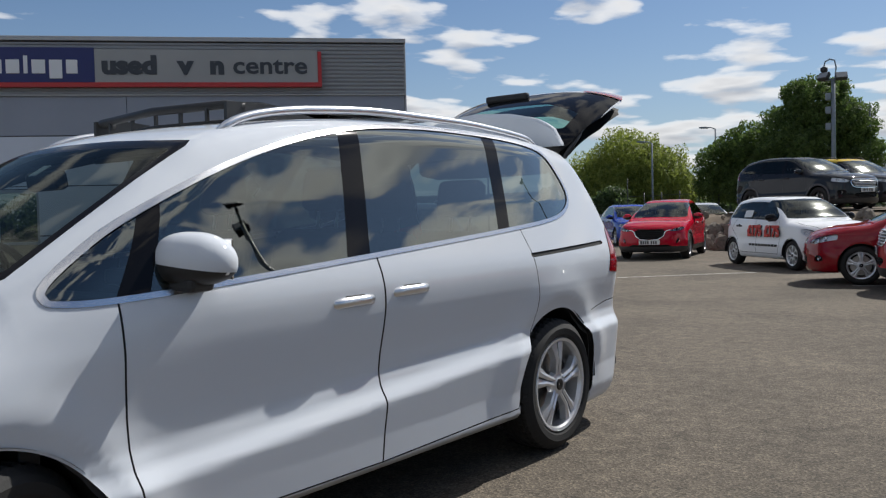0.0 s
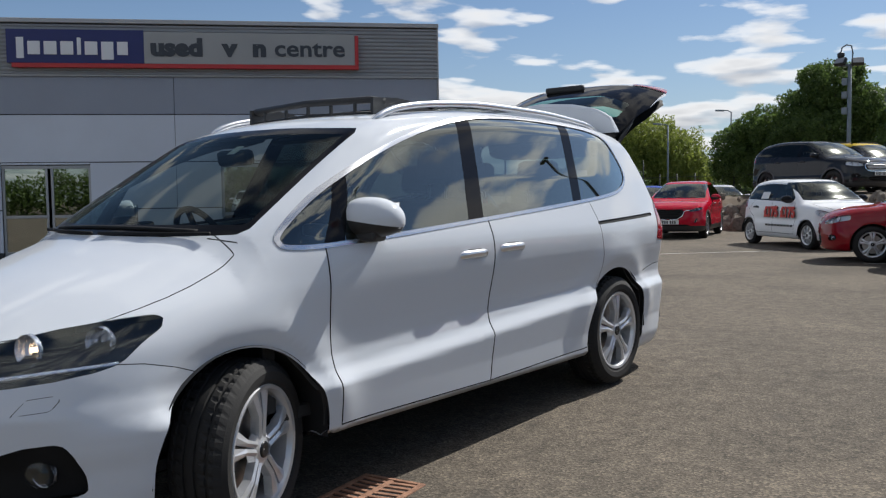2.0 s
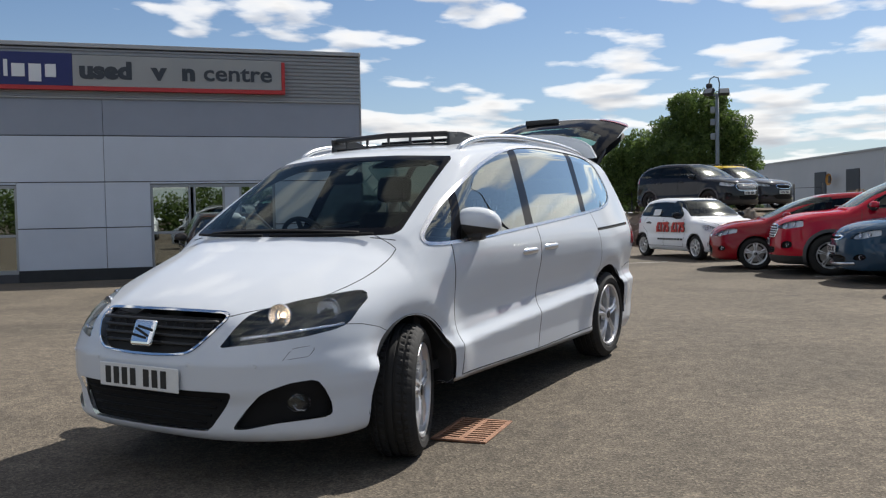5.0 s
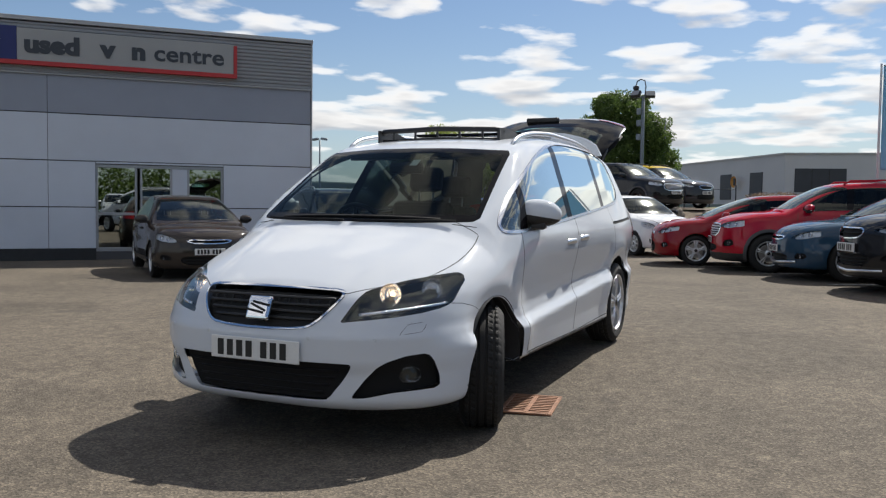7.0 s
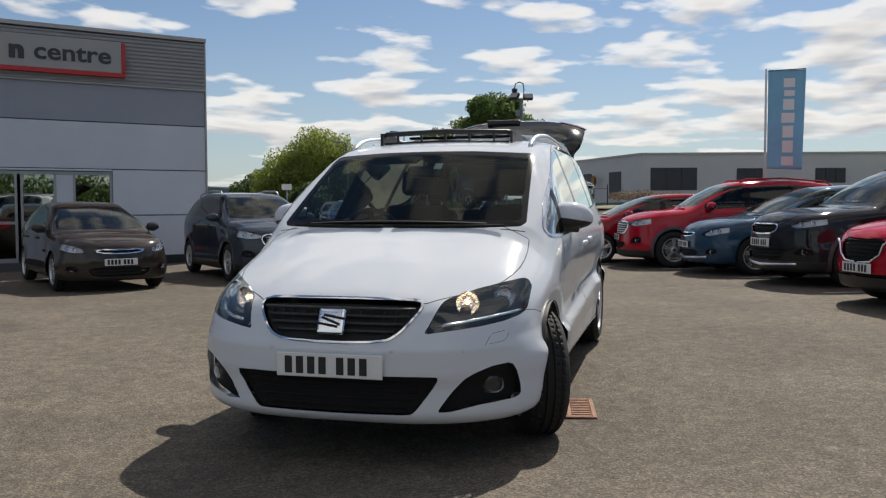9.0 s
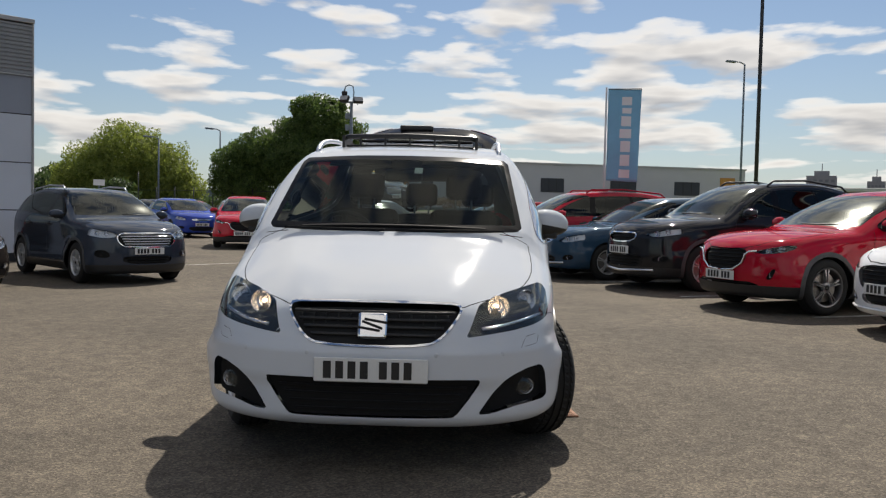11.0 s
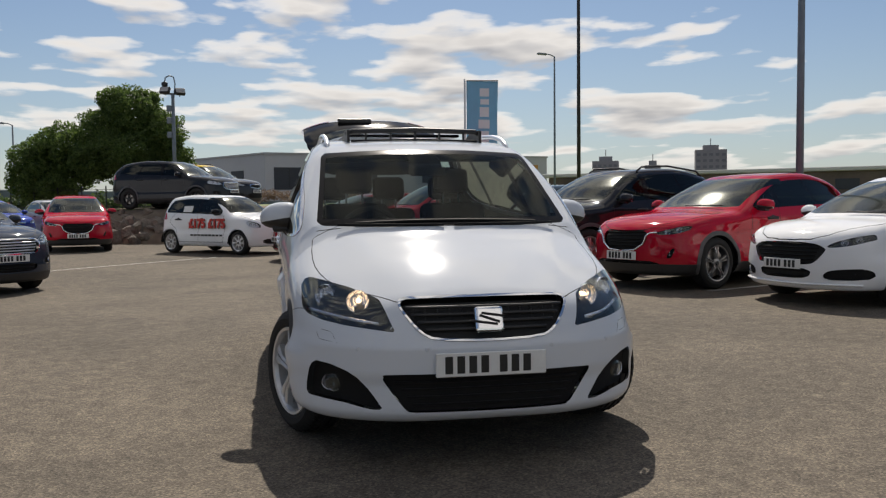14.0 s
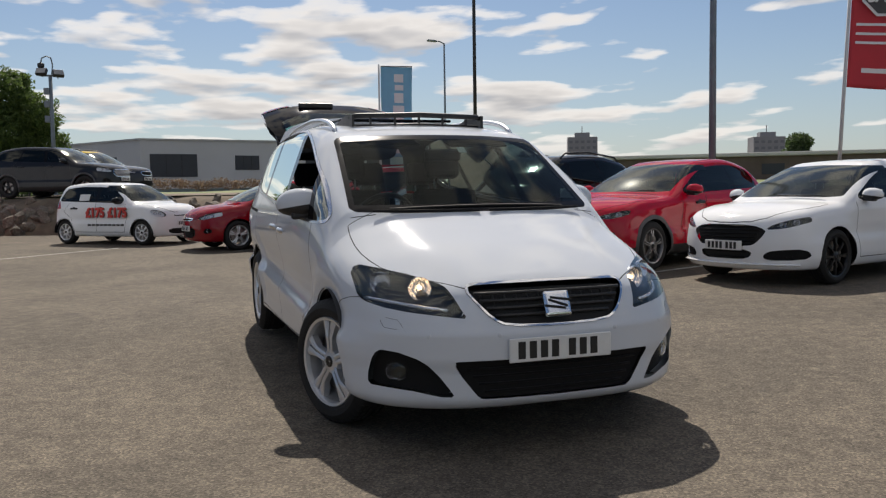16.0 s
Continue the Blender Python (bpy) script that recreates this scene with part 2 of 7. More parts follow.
def bm_box(bm, size, m=None, bevel=0.0, seg=1):
    """A box of the size (x, y, z) about its centre, placed by m, its edges rounded by bevel."""
    r = bmesh.ops.create_cube(bm, size=1.0)
    vs = r["verts"]
    bmesh.ops.scale(bm, vec=size, verts=vs)
    if bevel:
        es = list({e for v in vs for e in v.link_edges})
        got = bmesh.ops.bevel(bm, geom=es, offset=bevel, segments=seg, affect="EDGES", clamp_overlap=True, profile=0.5)
        vs = list({v for f in got["faces"] for v in f.verts} | {v for v in vs if v.is_valid})
    if m is not None:
        bmesh.ops.transform(bm, matrix=m, verts=vs)
    return vs


def box(name, size, m, mat, parent=None, label="", bevel=0.004, seg=1):
    bm = bmesh.new()
    bm_box(bm, size, m, bevel, seg)
    return part(name, bm, mat, parent, label)


def lathe(profile, n=48, axis="x", closed=False):
    """Vertices and quads of a profile of (along, radius) turned round an axis."""
    p = np.array(profile, float)
    a = np.linspace(0, 2 * np.pi, n, endpoint=False)
    al = np.repeat(p[:, 0:1], n, 1)
    rr = p[:, 1:2]
    c, s = rr * np.cos(a), rr * np.sin(a)
    if axis == "x":
        V = np.stack([al, c, s], -1)
    elif axis == "z":
        V = np.stack([c, s, al], -1)
    else:
        V = np.stack([s, al, c], -1)
    k = len(p)
    F = []
    for i in range(k if closed else k - 1):
        j = (i + 1) % k
        for q in range(n):
            r = (q + 1) % n
            F.append((i * n + q, i * n + r, j * n + r, j * n + q))
    return V.reshape(-1, 3), F


def tube(name, pts, radius, mat, parent=None, label="", n=8, m=None, squash=1.0):
    """A round bar along a line of points; radius is one number or one for each point."""
    pts = [Vector(p) for p in pts]
    rad = radius if isinstance(radius, (list, tuple)) else [radius] * len(pts)
    V, F = [], []
    up = Vector((0, 0, 1))
    for i, p in enumerate(pts):
        d = (pts[min(i + 1, len(pts) - 1)] - pts[max(i - 1, 0)]).normalized()
        s = d.cross(up)
        s = s.normalized() if s.length > 1e-3 else Vector((1, 0, 0))
        t = s.cross(d)
        for q in range(n):
            a = 2 * math.pi * q / n
            V.append(p + rad[i] * (math.cos(a) * s + squash * math.sin(a) * t))
    for i in range(len(pts) - 1):
        for q in range(n):
            r = (q + 1) % n
            F.append((i * n + q, i * n + r, (i + 1) * n + r, (i + 1) * n + q))
    F.append(tuple(range(n))[::-1])
    F.append(tuple((len(pts) - 1) * n + q for q in range(n)))
    me = bpy.data.meshes.new(name)
    me.from_pydata([tuple(v) for v in V], [], F)
    me.polygons.foreach_set("use_smooth", np.ones(len(F), bool))
    return obj(name, me, mat, parent, label, m)


def smooth_table(pts, n=400):
    """A smooth curve through (u, v) points, as a fine table."""
    p = np.array(sorted(pts), float)
    x, y = p[:, 0], p[:, 1]
    h = np.diff(x)
    d = np.diff(y) / h
    t = np.zeros(len(x))
    t[0], t[-1] = d[0], d[-1]
    for i in range(1, len(x) - 1):
        if d[i - 1] * d[i] > 0:
            w1, w2 = 2 * h[i] + h[i - 1], h[i] + 2 * h[i - 1]
            t[i] = (w1 + w2) / (w1 / d[i - 1] + w2 / d[i])
    xs = np.linspace(x[0], x[-1], n)
    k = np.clip(np.searchsorted(x, xs) - 1, 0, len(h) - 1)
    s = (xs - x[k]) / h[k]
    ys = (2 * s**3 - 3 * s**2 + 1) * y[k] + (s**3 - 2 * s**2 + s) * h[k] * t[k] + (3 * s**2 - 2 * s**3) * y[k + 1] + (s**3 - s**2) * h[k] * t[k + 1]
    return xs, ys


def chaikin(pts, rounds=2):
    p = np.array(pts, float)
    for _ in range(rounds):
        q = np.roll(p, -1, 0)
        p = np.stack([0.75 * p + 0.25 * q, 0.25 * p + 0.75 * q], 1).reshape(-1, 2)
    return p


def outline_distance(u, v, pts):
    """Signed distance to a closed outline, negative inside."""
    p = np.array(pts, float)
    q = np.roll(p, -1, 0)
    best = np.full(u.shape, 1e9)
    odd = np.zeros(u.shape, bool)
    for (ax, ay), (bx, by) in zip(p, q):
        dx, dy = bx - ax, by - ay
        L = dx * dx + dy * dy
        if L < 1e-12:
            continue
        t = np.clip(((u - ax) * dx + (v - ay) * dy) / L, 0, 1)
        best = np.minimum(best, (u - ax - t * dx) ** 2 + (v - ay - t * dy) ** 2)
        if dy != 0:
            odd ^= ((ay > v) != (by > v)) & (u < ax + (v - ay) * dx / dy)
    best = np.sqrt(best)
    return np.where(odd, -best, best)


def ground_z(x, y):
    """The yard falls a little towards the showroom, with a shallow dip by the drain."""
    k = min(1.0, max(0.0, (19.0 - y) / 10.0))
    q = min(1.0, max(0.0, (y - 3.0) / 6.0))
    return (0.11 + 0.094 * q) * math.tanh(x / 12) * k * k * (3 - 2 * k) - 0.048 * math.exp(-((x - 0.3) ** 2 + (y + 0.2) ** 2) / 6.5) + 0.040 * math.exp(-(x * x / 5.0 + (y - 3.4) ** 2 / 3.0))


# ---- car bodies: one smooth surface a car, divided along the outlines of its panels ----
def smax(a, b, r):
    h = np.maximum(r - np.abs(a - b), 0) / r
    return np.maximum(a, b) + h * h * r * 0.25


def soft_ramp(d, w):
    return 0.5 * (d + np.sqrt(d * d + w * w))


class Shape:
    """The outer skin of a car, as a smooth field that is zero on it. The front axle is at y = 0, the nose towards -y."""

    def __init__(self, s):
        self.s = s
        self.top = smooth_table(s["top"])
        self.front = smooth_table(s["front"])
        self.rear = smooth_table(s["rear"])
        self.wide = smooth_table(s["wide"], 500)
        if "sharp" in s:
            # straight flanks with crisp folds
            zs = np.linspace(s["wide"][0][0], s["wide"][-1][0], 600)
            ws = np.interp(zs, *np.array(s["wide"]).T)
            ws[4:-4] = np.convolve(ws, np.ones(9) / 9, "valid")
            self.wide = (zs, ws)
        self.taper = smooth_table(s["taper"])
        self.lo = np.array([-s["half"] - 0.08, s["ends"][0] - 0.1, s["floor"] - 0.06])
        self.hi = np.array([s["half"] + 0.08, s["ends"][1] + 0.1, s["height"] + 0.1])

    def field(self, p):
        s = self.s
        x, y, z = np.abs(p[..., 0]), p[..., 1], p[..., 2]
        zw = z
        if "fold" in s:
            # the fold low on the flank climbs towards the rear
            zw = z - s["fold"] * np.clip(y - 0.45, 0, 2.2) * np.clip((0.90 - z) / 0.28, 0, 1) * np.clip((z - 0.28) / 0.12, 0, 1)
        w = np.interp(zw, *self.wide)
        t = np.maximum(0, s["taper_y"] - y)
        w = w - np.interp(z, *self.taper) * t * t
        t2 = np.maximum(0, y - s["rear_taper_y"])
        w = w - s["rear_taper"] * t2 * t2
        for ya, za, R in s["arches"]:
            d = np.hypot(y - ya, z - za)
            if "lip" in s:
                # a bulge that ends in a crease, with a flat lip inside it
                o = R + s["lip"]
                w = w + np.clip((z - za + 0.12) / 0.25, 0, 1) * (s["flare"] * np.where(d > o, np.exp(-(((d - o) / 0.10) ** 2)), 1.0) - 0.15 * np.clip(o - d, 0, s["lip"]))
            else:
                w = w + s["flare"] * np.exp(-(((d - R) / 0.10) ** 2))
        if "tuck" in s:
            z0, y0 = s["tuck"]
            w = w - 0.25 * np.clip((z0 - z) / 0.07, 0, 1) * np.clip((y - y0) / 0.15, 0, 1) * np.clip((3.2 - y) / 0.15, 0, 1)
        gs = (x - w) * 0.97
        sh = s["shift"] * x * x * np.clip((s["shift_end"] - y) / 0.8, 0, 1)
        T = np.interp(y - sh, *self.top)
        T2 = np.interp(y - sh + 0.02, *self.top)
        if "crease" in s:
            k = np.clip((0.12 - y) / 0.12, 0, 1)
            T = T - s["crease"] * k * soft_ramp(x - (0.33 + 0.26 * np.clip((y + 0.85) / 0.9, 0, 1)), 0.05)
            T2 = T2 - s["crease"] * k * soft_ramp(x - (0.33 + 0.26 * np.clip((y + 0.85) / 0.9, 0, 1)), 0.05)
        gt = (z - T + s["crown"] * x * x) / np.sqrt(1 + ((T2 - T) / 0.02) ** 2)
        gf = (np.interp(z, *self.front) + s["nose"] * (x / 0.7) ** s["nose_p"] - y) * 0.9
        gr = (y - np.interp(z, *self.rear) + s["stern"] * (x / 0.7) ** 3) * 0.93
        gb = s["floor"] - z
        g = smax(gt, gf, s["r_hood"])
        g = smax(g, gs, s["r_side"])
        g = smax(g, gr, 0.10)
        return smax(g, gb, 0.06)

    def normal(self, p, e=0.004):
        n = np.stack([self.field(p + np.eye(3)[i] * e) - self.field(p - np.eye(3)[i] * e) for i in range(3)], -1)
        return n / np.maximum(np.linalg.norm(n, axis=-1, keepdims=True), 1e-9)

    def skin(self, h):
        """The skin as triangles of about h."""
        ax = [np.arange(self.lo[i], self.hi[i] + h, h) for i in range(3)]
        ax[0] = np.arange(-math.ceil(self.hi[0] / h) * h - h / 2, self.hi[0] + h, h)
        G = np.stack(np.meshgrid(*ax, indexing="ij"), -1)
        val = self.field(G)
        n = val.shape
        c = tuple(k - 1 for k in n)
        acc, cnt = np.zeros((*c, 3)), np.zeros(c)
        for d in range(3):
            o = [e for e in range(3) if e != d]
            a = [slice(None)] * 3
            b = [slice(None)] * 3
            a[d], b[d] = slice(0, -1), slice(1, None)
            va, vb = val[tuple(a)], val[tuple(b)]
            hit = (va < 0) != (vb < 0)
            w = np.where(hit, va / np.where(va == vb, 1, va - vb), 0)
            pt = G[tuple(a)].copy()
            pt[..., d] += w * h
            for i in (0, 1):
                for j in (0, 1):
                    sl = [slice(None)] * 3
                    sl[o[0]] = slice(i, i + c[o[0]])
                    sl[o[1]] = slice(j, j + c[o[1]])
                    acc += np.where(hit[tuple(sl)][..., None], pt[tuple(sl)], 0)
                    cnt += hit[tuple(sl)]
        active = cnt > 0
        ids = np.full(c, -1)
        ids[active] = np.arange(active.sum())
        V = acc[active] / cnt[active][:, None]
        F = []
        for d in range(3):
            o = [e for e in range(3) if e != d]
            sl = [slice(1, -1)] * 3
            sl[d] = slice(0, -1)
            sl2 = [slice(1, -1)] * 3
            sl2[d] = slice(1, None)
            va, vb = val[tuple(sl)], val[tuple(sl2)]
            I = np.argwhere((va < 0) != (vb < 0))
            neg = va[tuple(I.T)] < 0
            base = I.copy()
            for e in o:
                base[:, e] += 1

            def cell(di, dj):
                q = base.copy()
                q[:, o[0]] -= di
                q[:, o[1]] -= dj
                return ids[tuple(q.T)]

            quad = np.stack([cell(1, 1), cell(0, 1), cell(0, 0), cell(1, 0)], 1)
            flip = neg if d != 1 else ~neg
            quad[~flip] = quad[~flip][:, ::-1]
            F.append(quad)
        F = np.concatenate(F)
        F = F[(F >= 0).all(1)]
        for _ in range(5):
            g = self.field(V)
            V = V - np.clip(g, -h, h)[:, None] * self.normal(V)
        T = np.concatenate([F[:, [0, 1, 2]], F[:, [0, 2, 3]]])
        # every face turned outwards
        out = np.einsum("ij,ij->i", np.cross(V[T[:, 1]] - V[T[:, 0]], V[T[:, 2]] - V[T[:, 0]]), self.normal(V[T].mean(1)))
        T[out < 0] = T[out < 0][:, ::-1]
        return V, T


def split(V, T, s):
    """Cuts triangles along s = 0. Returns the inside (s < 0) and the outside."""
    s = np.where(np.abs(s) < 1e-6, 1e-6, s)
    neg = s[T] < 0
    k = neg.sum(1)
    ins, outs = [T[k == 3]], [T[k == 0]]
    newV, nV = [V], len(V)
    for want, odd_in in ((1, True), (2, False)):
        t = T[k == want]
        if not len(t):
            continue
        ng = neg[k == want]
        first = np.argmax(ng if want == 1 else ~ng, 1)
        r = np.arange(len(t))
        a, b, c = t[r, first], t[r, (first + 1) % 3], t[r, (first + 2) % 3]
        wb = s[a] / (s[a] - s[b])
        wc = s[a] / (s[a] - s[c])
        ids = []
        for w, o in ((wb, b), (wc, c)):
            lo, hi = np.minimum(a, o), np.maximum(a, o)
            wl = np.where(a < o, w, 1 - w)
            key, first_i, inv = np.unique(lo.astype(np.int64) * 10_000_000 + hi, return_index=True, return_inverse=True)
            ww = wl[first_i][:, None]
            newV.append(V[lo[first_i]] * (1 - ww) + V[hi[first_i]] * ww)
            ids.append(nV + inv.ravel())
            nV += len(key)
        ab, ac = ids
        tri = np.stack([a, ab, ac], 1)      # keeps the turn of a, b, c
        q = np.concatenate([np.stack([ab, b, c], 1), np.stack([ab, c, ac], 1)])
        (ins if odd_in else outs).append(tri)
        (outs if odd_in else ins).append(q)
    V2 = np.concatenate(newV)
    return compact(V2, np.concatenate(ins)), compact(V2, np.concatenate(outs))


def compact(V, T):
    if not len(T):
        return np.zeros((0, 3)), np.zeros((0, 3), int)
    u, inv = np.unique(T, return_inverse=True)
    return V[u], inv.reshape(-1, 3)


class Body:
    """A skin from which panels are cut one after another."""

    def __init__(self, shape, h):
        self.shape = shape
        self.V, self.T = shape.skin(h)

    def cut(self, field, keep=True):
        s = field(self.V)
        a, b = split(self.V, self.T, s)
        if keep:
            self.V, self.T = b
        return a

    def strip(self, line, half, limit=None):
        """Cuts a strip of the given half width along a signed line field."""
        a, c = split(self.V, self.T, np.maximum(line(self.V), -9))
        self.V, back = np.unique(np.round(np.concatenate([a[0], c[0]]), 7), axis=0, return_inverse=True)
        self.T = back.ravel()[np.concatenate([a[1], c[1] + len(a[0])])]
        f = (lambda P: np.maximum(np.abs(line(P)) - half, limit(P))) if limit else (lambda P: np.abs(line(P)) - half)
        return self.cut(f)

    def panel(self, name, piece, mat, parent, label="", push=0.0, sides=True):
        """Makes a mesh of a cut piece; sides makes one object of each side of the car."""
        V, T = piece
        made = []
        if not len(T):
            return made
        groups = [np.ones(len(T), bool)]
        if sides:
            cx = V[T].mean(1)[:, 0]
            groups = [cx > 0, cx <= 0]
        for g in groups:
            if not g.any():
                continue
            v, t = compact(V, T[g])
            v, back = np.unique(np.round(v, 6), axis=0, return_inverse=True)
            t = back.ravel()[t]
            t = t[(t[:, 0] != t[:, 1]) & (t[:, 1] != t[:, 2]) & (t[:, 2] != t[:, 0])]
            N = self.shape.normal(v)
            me = mesh_np(name, v + N * push, t, N)
            made.append(obj(name, me, mat, parent, label))
        return made


def side_field(pts, xmin=0.45, grow=0.0, rounds=0, ymax=None):
    p = chaikin(pts, rounds) if rounds else np.array(pts, float)

    def f(P):
        return np.maximum(outline_distance(P[:, 1], P[:, 2], p) - grow, xmin - np.abs(P[:, 0]))
    return f


def front_field(pts, ymax, grow=0.0, rounds=0, mirror=True):
    """An outline in (x, z) seen from ahead; with mirror on both sides."""
    p = chaikin(pts, rounds) if rounds else np.array(pts, float)

    def f(P):
        x = np.abs(P[:, 0]) if mirror else P[:, 0]
        return np.maximum(outline_distance(x, P[:, 2], p) - grow, P[:, 1] - ymax)
    return f




def open_line(pts):
    """Signed distance to an open line of (y, z) points, positive on its left, and a limit that ends it at its ends."""
    p = np.array(pts, float)

    def sd(P):
        u, v = P[:, 1], P[:, 2]
        best, sign = np.full(u.shape, 1e9), np.ones(u.shape)
        for (ax, ay), (bx, by) in zip(p[:-1], p[1:]):
            dx, dy = bx - ax, by - ay
            t = np.clip(((u - ax) * dx + (v - ay) * dy) / (dx * dx + dy * dy), 0, 1)
            d = np.hypot(u - ax - t * dx, v - ay - t * dy)
            near = d < best
            best = np.where(near, d, best)
            sign = np.where(near, np.sign(dx * (v - ay) - dy * (u - ax) + 1e-12), sign)
        return best * sign
    return sd


def flat_outline(pts, x, thick, name, mat, parent, label="", axis="x", m=None, bevel=0.0):
    """A plate of an outline, thick along the axis, from the plane at x."""
    bm = bmesh.new()
    mk = {"x": lambda u, v, d: (x + d, u, v), "y": lambda u, v, d: (u, x + d, v), "z": lambda u, v, d: (u, v, x + d)}[axis]
    vs = [bm.verts.new(mk(u, v, 0)) for u, v in pts]
    f = bm.faces.new(vs)
    r = bmesh.ops.extrude_face_region(bm, geom=[f])
    ex = [v for v in r["geom"] if isinstance(v, bmesh.types.BMVert)]
    d = Vector(mk(0, 0, thick)) - Vector(mk(0, 0, 0))
    bmesh.ops.translate(bm, verts=ex, vec=d)
    bmesh.ops.recalc_face_normals(bm, faces=bm.faces)
    if bevel:
        bmesh.ops.bevel(bm, geom=list(bm.edges), offset=bevel, segments=2, affect="EDGES", clamp_overlap=True)
    return part(name, bm, mat, parent, label, m=m)


def wheel(parent, at, turn, R, rim_r, width, side, style="five", rim="rim", rimlabel="", detail=48):
    """A wheel with its tyre, rim and disc; side +1 faces +x."""
    base = new("wheel")
    base.parent = parent
    base.empty_display_size = 0.05
    base.matrix_basis = pose(*at, 0, 0, turn + (0 if side > 0 else 180))
    w = width / 2
    prof = [(-w + 0.02, rim_r - 0.01), (-w, rim_r + 0.02), (-w - 0.004, (R + rim_r) / 2), (-w + 0.008, R - 0.03), (-w + 0.028, R - 0.006)]
    grooves = 4
    for i in range(grooves):
        c = -w + 0.03 + (2 * w - 0.06) * (i + 0.5) / grooves
        prof += [(c - 0.008, R - 0.001), (c - 0.006, R - 0.010), (c + 0.006, R - 0.010), (c + 0.008, R - 0.001)]
    prof += [(w - 0.028, R - 0.006), (w - 0.008, R - 0.03), (w + 0.004, (R + rim_r) / 2), (w, rim_r + 0.02), (w - 0.02, rim_r - 0.01)]
    V, F = lathe(prof, detail)
    if detail > 60:
        # cross grooves in the shoulder blocks
        V = np.array(V, float)
        rr = np.hypot(V[:, 1], V[:, 2])
        seg = np.round(np.arctan2(V[:, 2], V[:, 1]) / (2 * math.pi) * detail).astype(int)
        k = np.where((rr > R - 0.009) & (seg % 3 == 0) & (np.abs(V[:, 0]) > w * 0.42), (R - 0.009) / rr, 1.0)
        V[:, 1] *= k
        V[:, 2] *= k
    me = mesh_np("tyre", V, F, smooth=detail <= 60)
    obj("tyre", me, M["rubber"], base)
    # rim: barrel, lip and spokes
    bm = bmesh.new()
    V, F = lathe([(w - 0.012, rim_r + 0.004), (w - 0.004, rim_r), (w - 0.008, rim_r - 0.014), (w - 0.03, rim_r - 0.022), (-w + 0.02, rim_r - 0.03), (-w + 0.01, rim_r)], detail)
    vs = [bm.verts.new(v) for v in V]
    for f in F:
        bm.faces.new([vs[i] for i in f])
    face = w - 0.018
    hub = 0.062
    V, F = lathe([(face - 0.03, hub + 0.008), (face - 0.004, hub), (face, hub - 0.02), (face + 0.004, 0.03), (face + 0.005, 0.0005)], 24)
    vs = [bm.verts.new(v) for v in V]
    for f in F:
        bm.faces.new([vs[i] for i in f])
    n = {"five": 5, "ten": 5, "many": 8, "city": 6}[style]
    for i in range(n):
        a = 2 * math.pi * i / n + math.pi / 2
        pairs = ((-0.31, -0.035), (0.035, 0.31)) if style == "five" else ((-0.20, -0.07), (0.07, 0.20)) if style == "ten" else ((-0.12, 0.12), )
        for lo, hi in pairs:
            pts = []
            for rr, k, dx in ((hub - 0.012, 1.25, -0.002), (rim_r * 0.55, 0.78 if style == "five" else 0.85, 0.004), (rim_r - 0.012, 1.0, -0.006)):
                for off in (lo, hi):
                    ang = a + off * k * (0.9 if rr > hub else 1.4)
                    pts.append((rr, ang, dx))
            top = [bm.verts.new((face + dx, rr * math.cos(g), rr * math.sin(g))) for rr, g, dx in pts]
            bot = [bm.verts.new((face + dx - 0.035, rr * math.cos(g) * 0.995, rr * math.sin(g) * 0.995)) for rr, g, dx in pts]
            if style == "five":
                # each of the paired blades falls away from its ridge
                mid = [bm.verts.new((face + pts[2 * j][2] + 0.006, pts[2 * j][0] * math.cos(0.5 * (pts[2 * j][1] + pts[2 * j + 1][1])), pts[2 * j][0] * math.sin(0.5 * (pts[2 * j][1] + pts[2 * j + 1][1])))) for j in range(3)]
                for j in (0, 2):
                    bm.faces.new([top[j], top[j + 2], mid[j // 2 + 1], mid[j // 2]])
                    bm.faces.new([mid[j // 2], mid[j // 2 + 1], top[j + 3], top[j + 1]])
            else:
                for j in (0, 2):
                    bm.faces.new([top[j], top[j + 2], top[j + 3], top[j + 1]])
            for j in (0, 2):
                bm.faces.new([top[j], bot[j], bot[j + 2], top[j + 2]])
                bm.faces.new([top[j + 1], top[j + 3], bot[j + 3], bot[j + 1]])
    bmesh.ops.recalc_face_normals(bm, faces=bm.faces)
    part("rim", bm, M[rim], base, rimlabel)
    V, F = lathe([(0.02, rim_r * 0.74), (0.035, rim_r * 0.74), (0.035, 0.05), (0.045, 0.0005)], 32)
    obj("brake_disc", mesh_np("brake_disc", V, F, smooth=False), M["disc"], base)
    V, F = lathe([(face + 0.004, 0.0005), (face + 0.010, 0.02), (face + 0.008, 0.03), (face, 0.031)], 20)
    obj("wheel_cap", mesh_np("wheel_cap", V, F), M["dark_rim"], base)
    return base


# ---- the white people carrier ----
def lamp_bowl(parent, at, r, aim, lit=False):
    V, F = lathe([(0.0, 0.0005), (0.003, r * 0.25), (0.004, r * 0.45), (0.018, r * 0.50), (0.022, r * 0.74), (0.045, r), (0.048, r * 1.06), (0.03, r * 1.08)], 18, "y")
    V = V * np.array([1, -1, 1])
    ob = obj("reflector", mesh_np("reflector", V, [f[::-1] for f in F], smooth=False), M["reflector"], parent, "bright chrome lamp bowl", pose(*at, 0, 0, aim))
    V, F = lathe([(-0.002, 0.008), (-0.022, 0.008), (-0.029, 0.004), (-0.030, 0.0005)], 12, "y")
    obj("bulb", mesh_np("bulb", V, F), M["bulb" if lit else "reflector"], ob)
    return ob


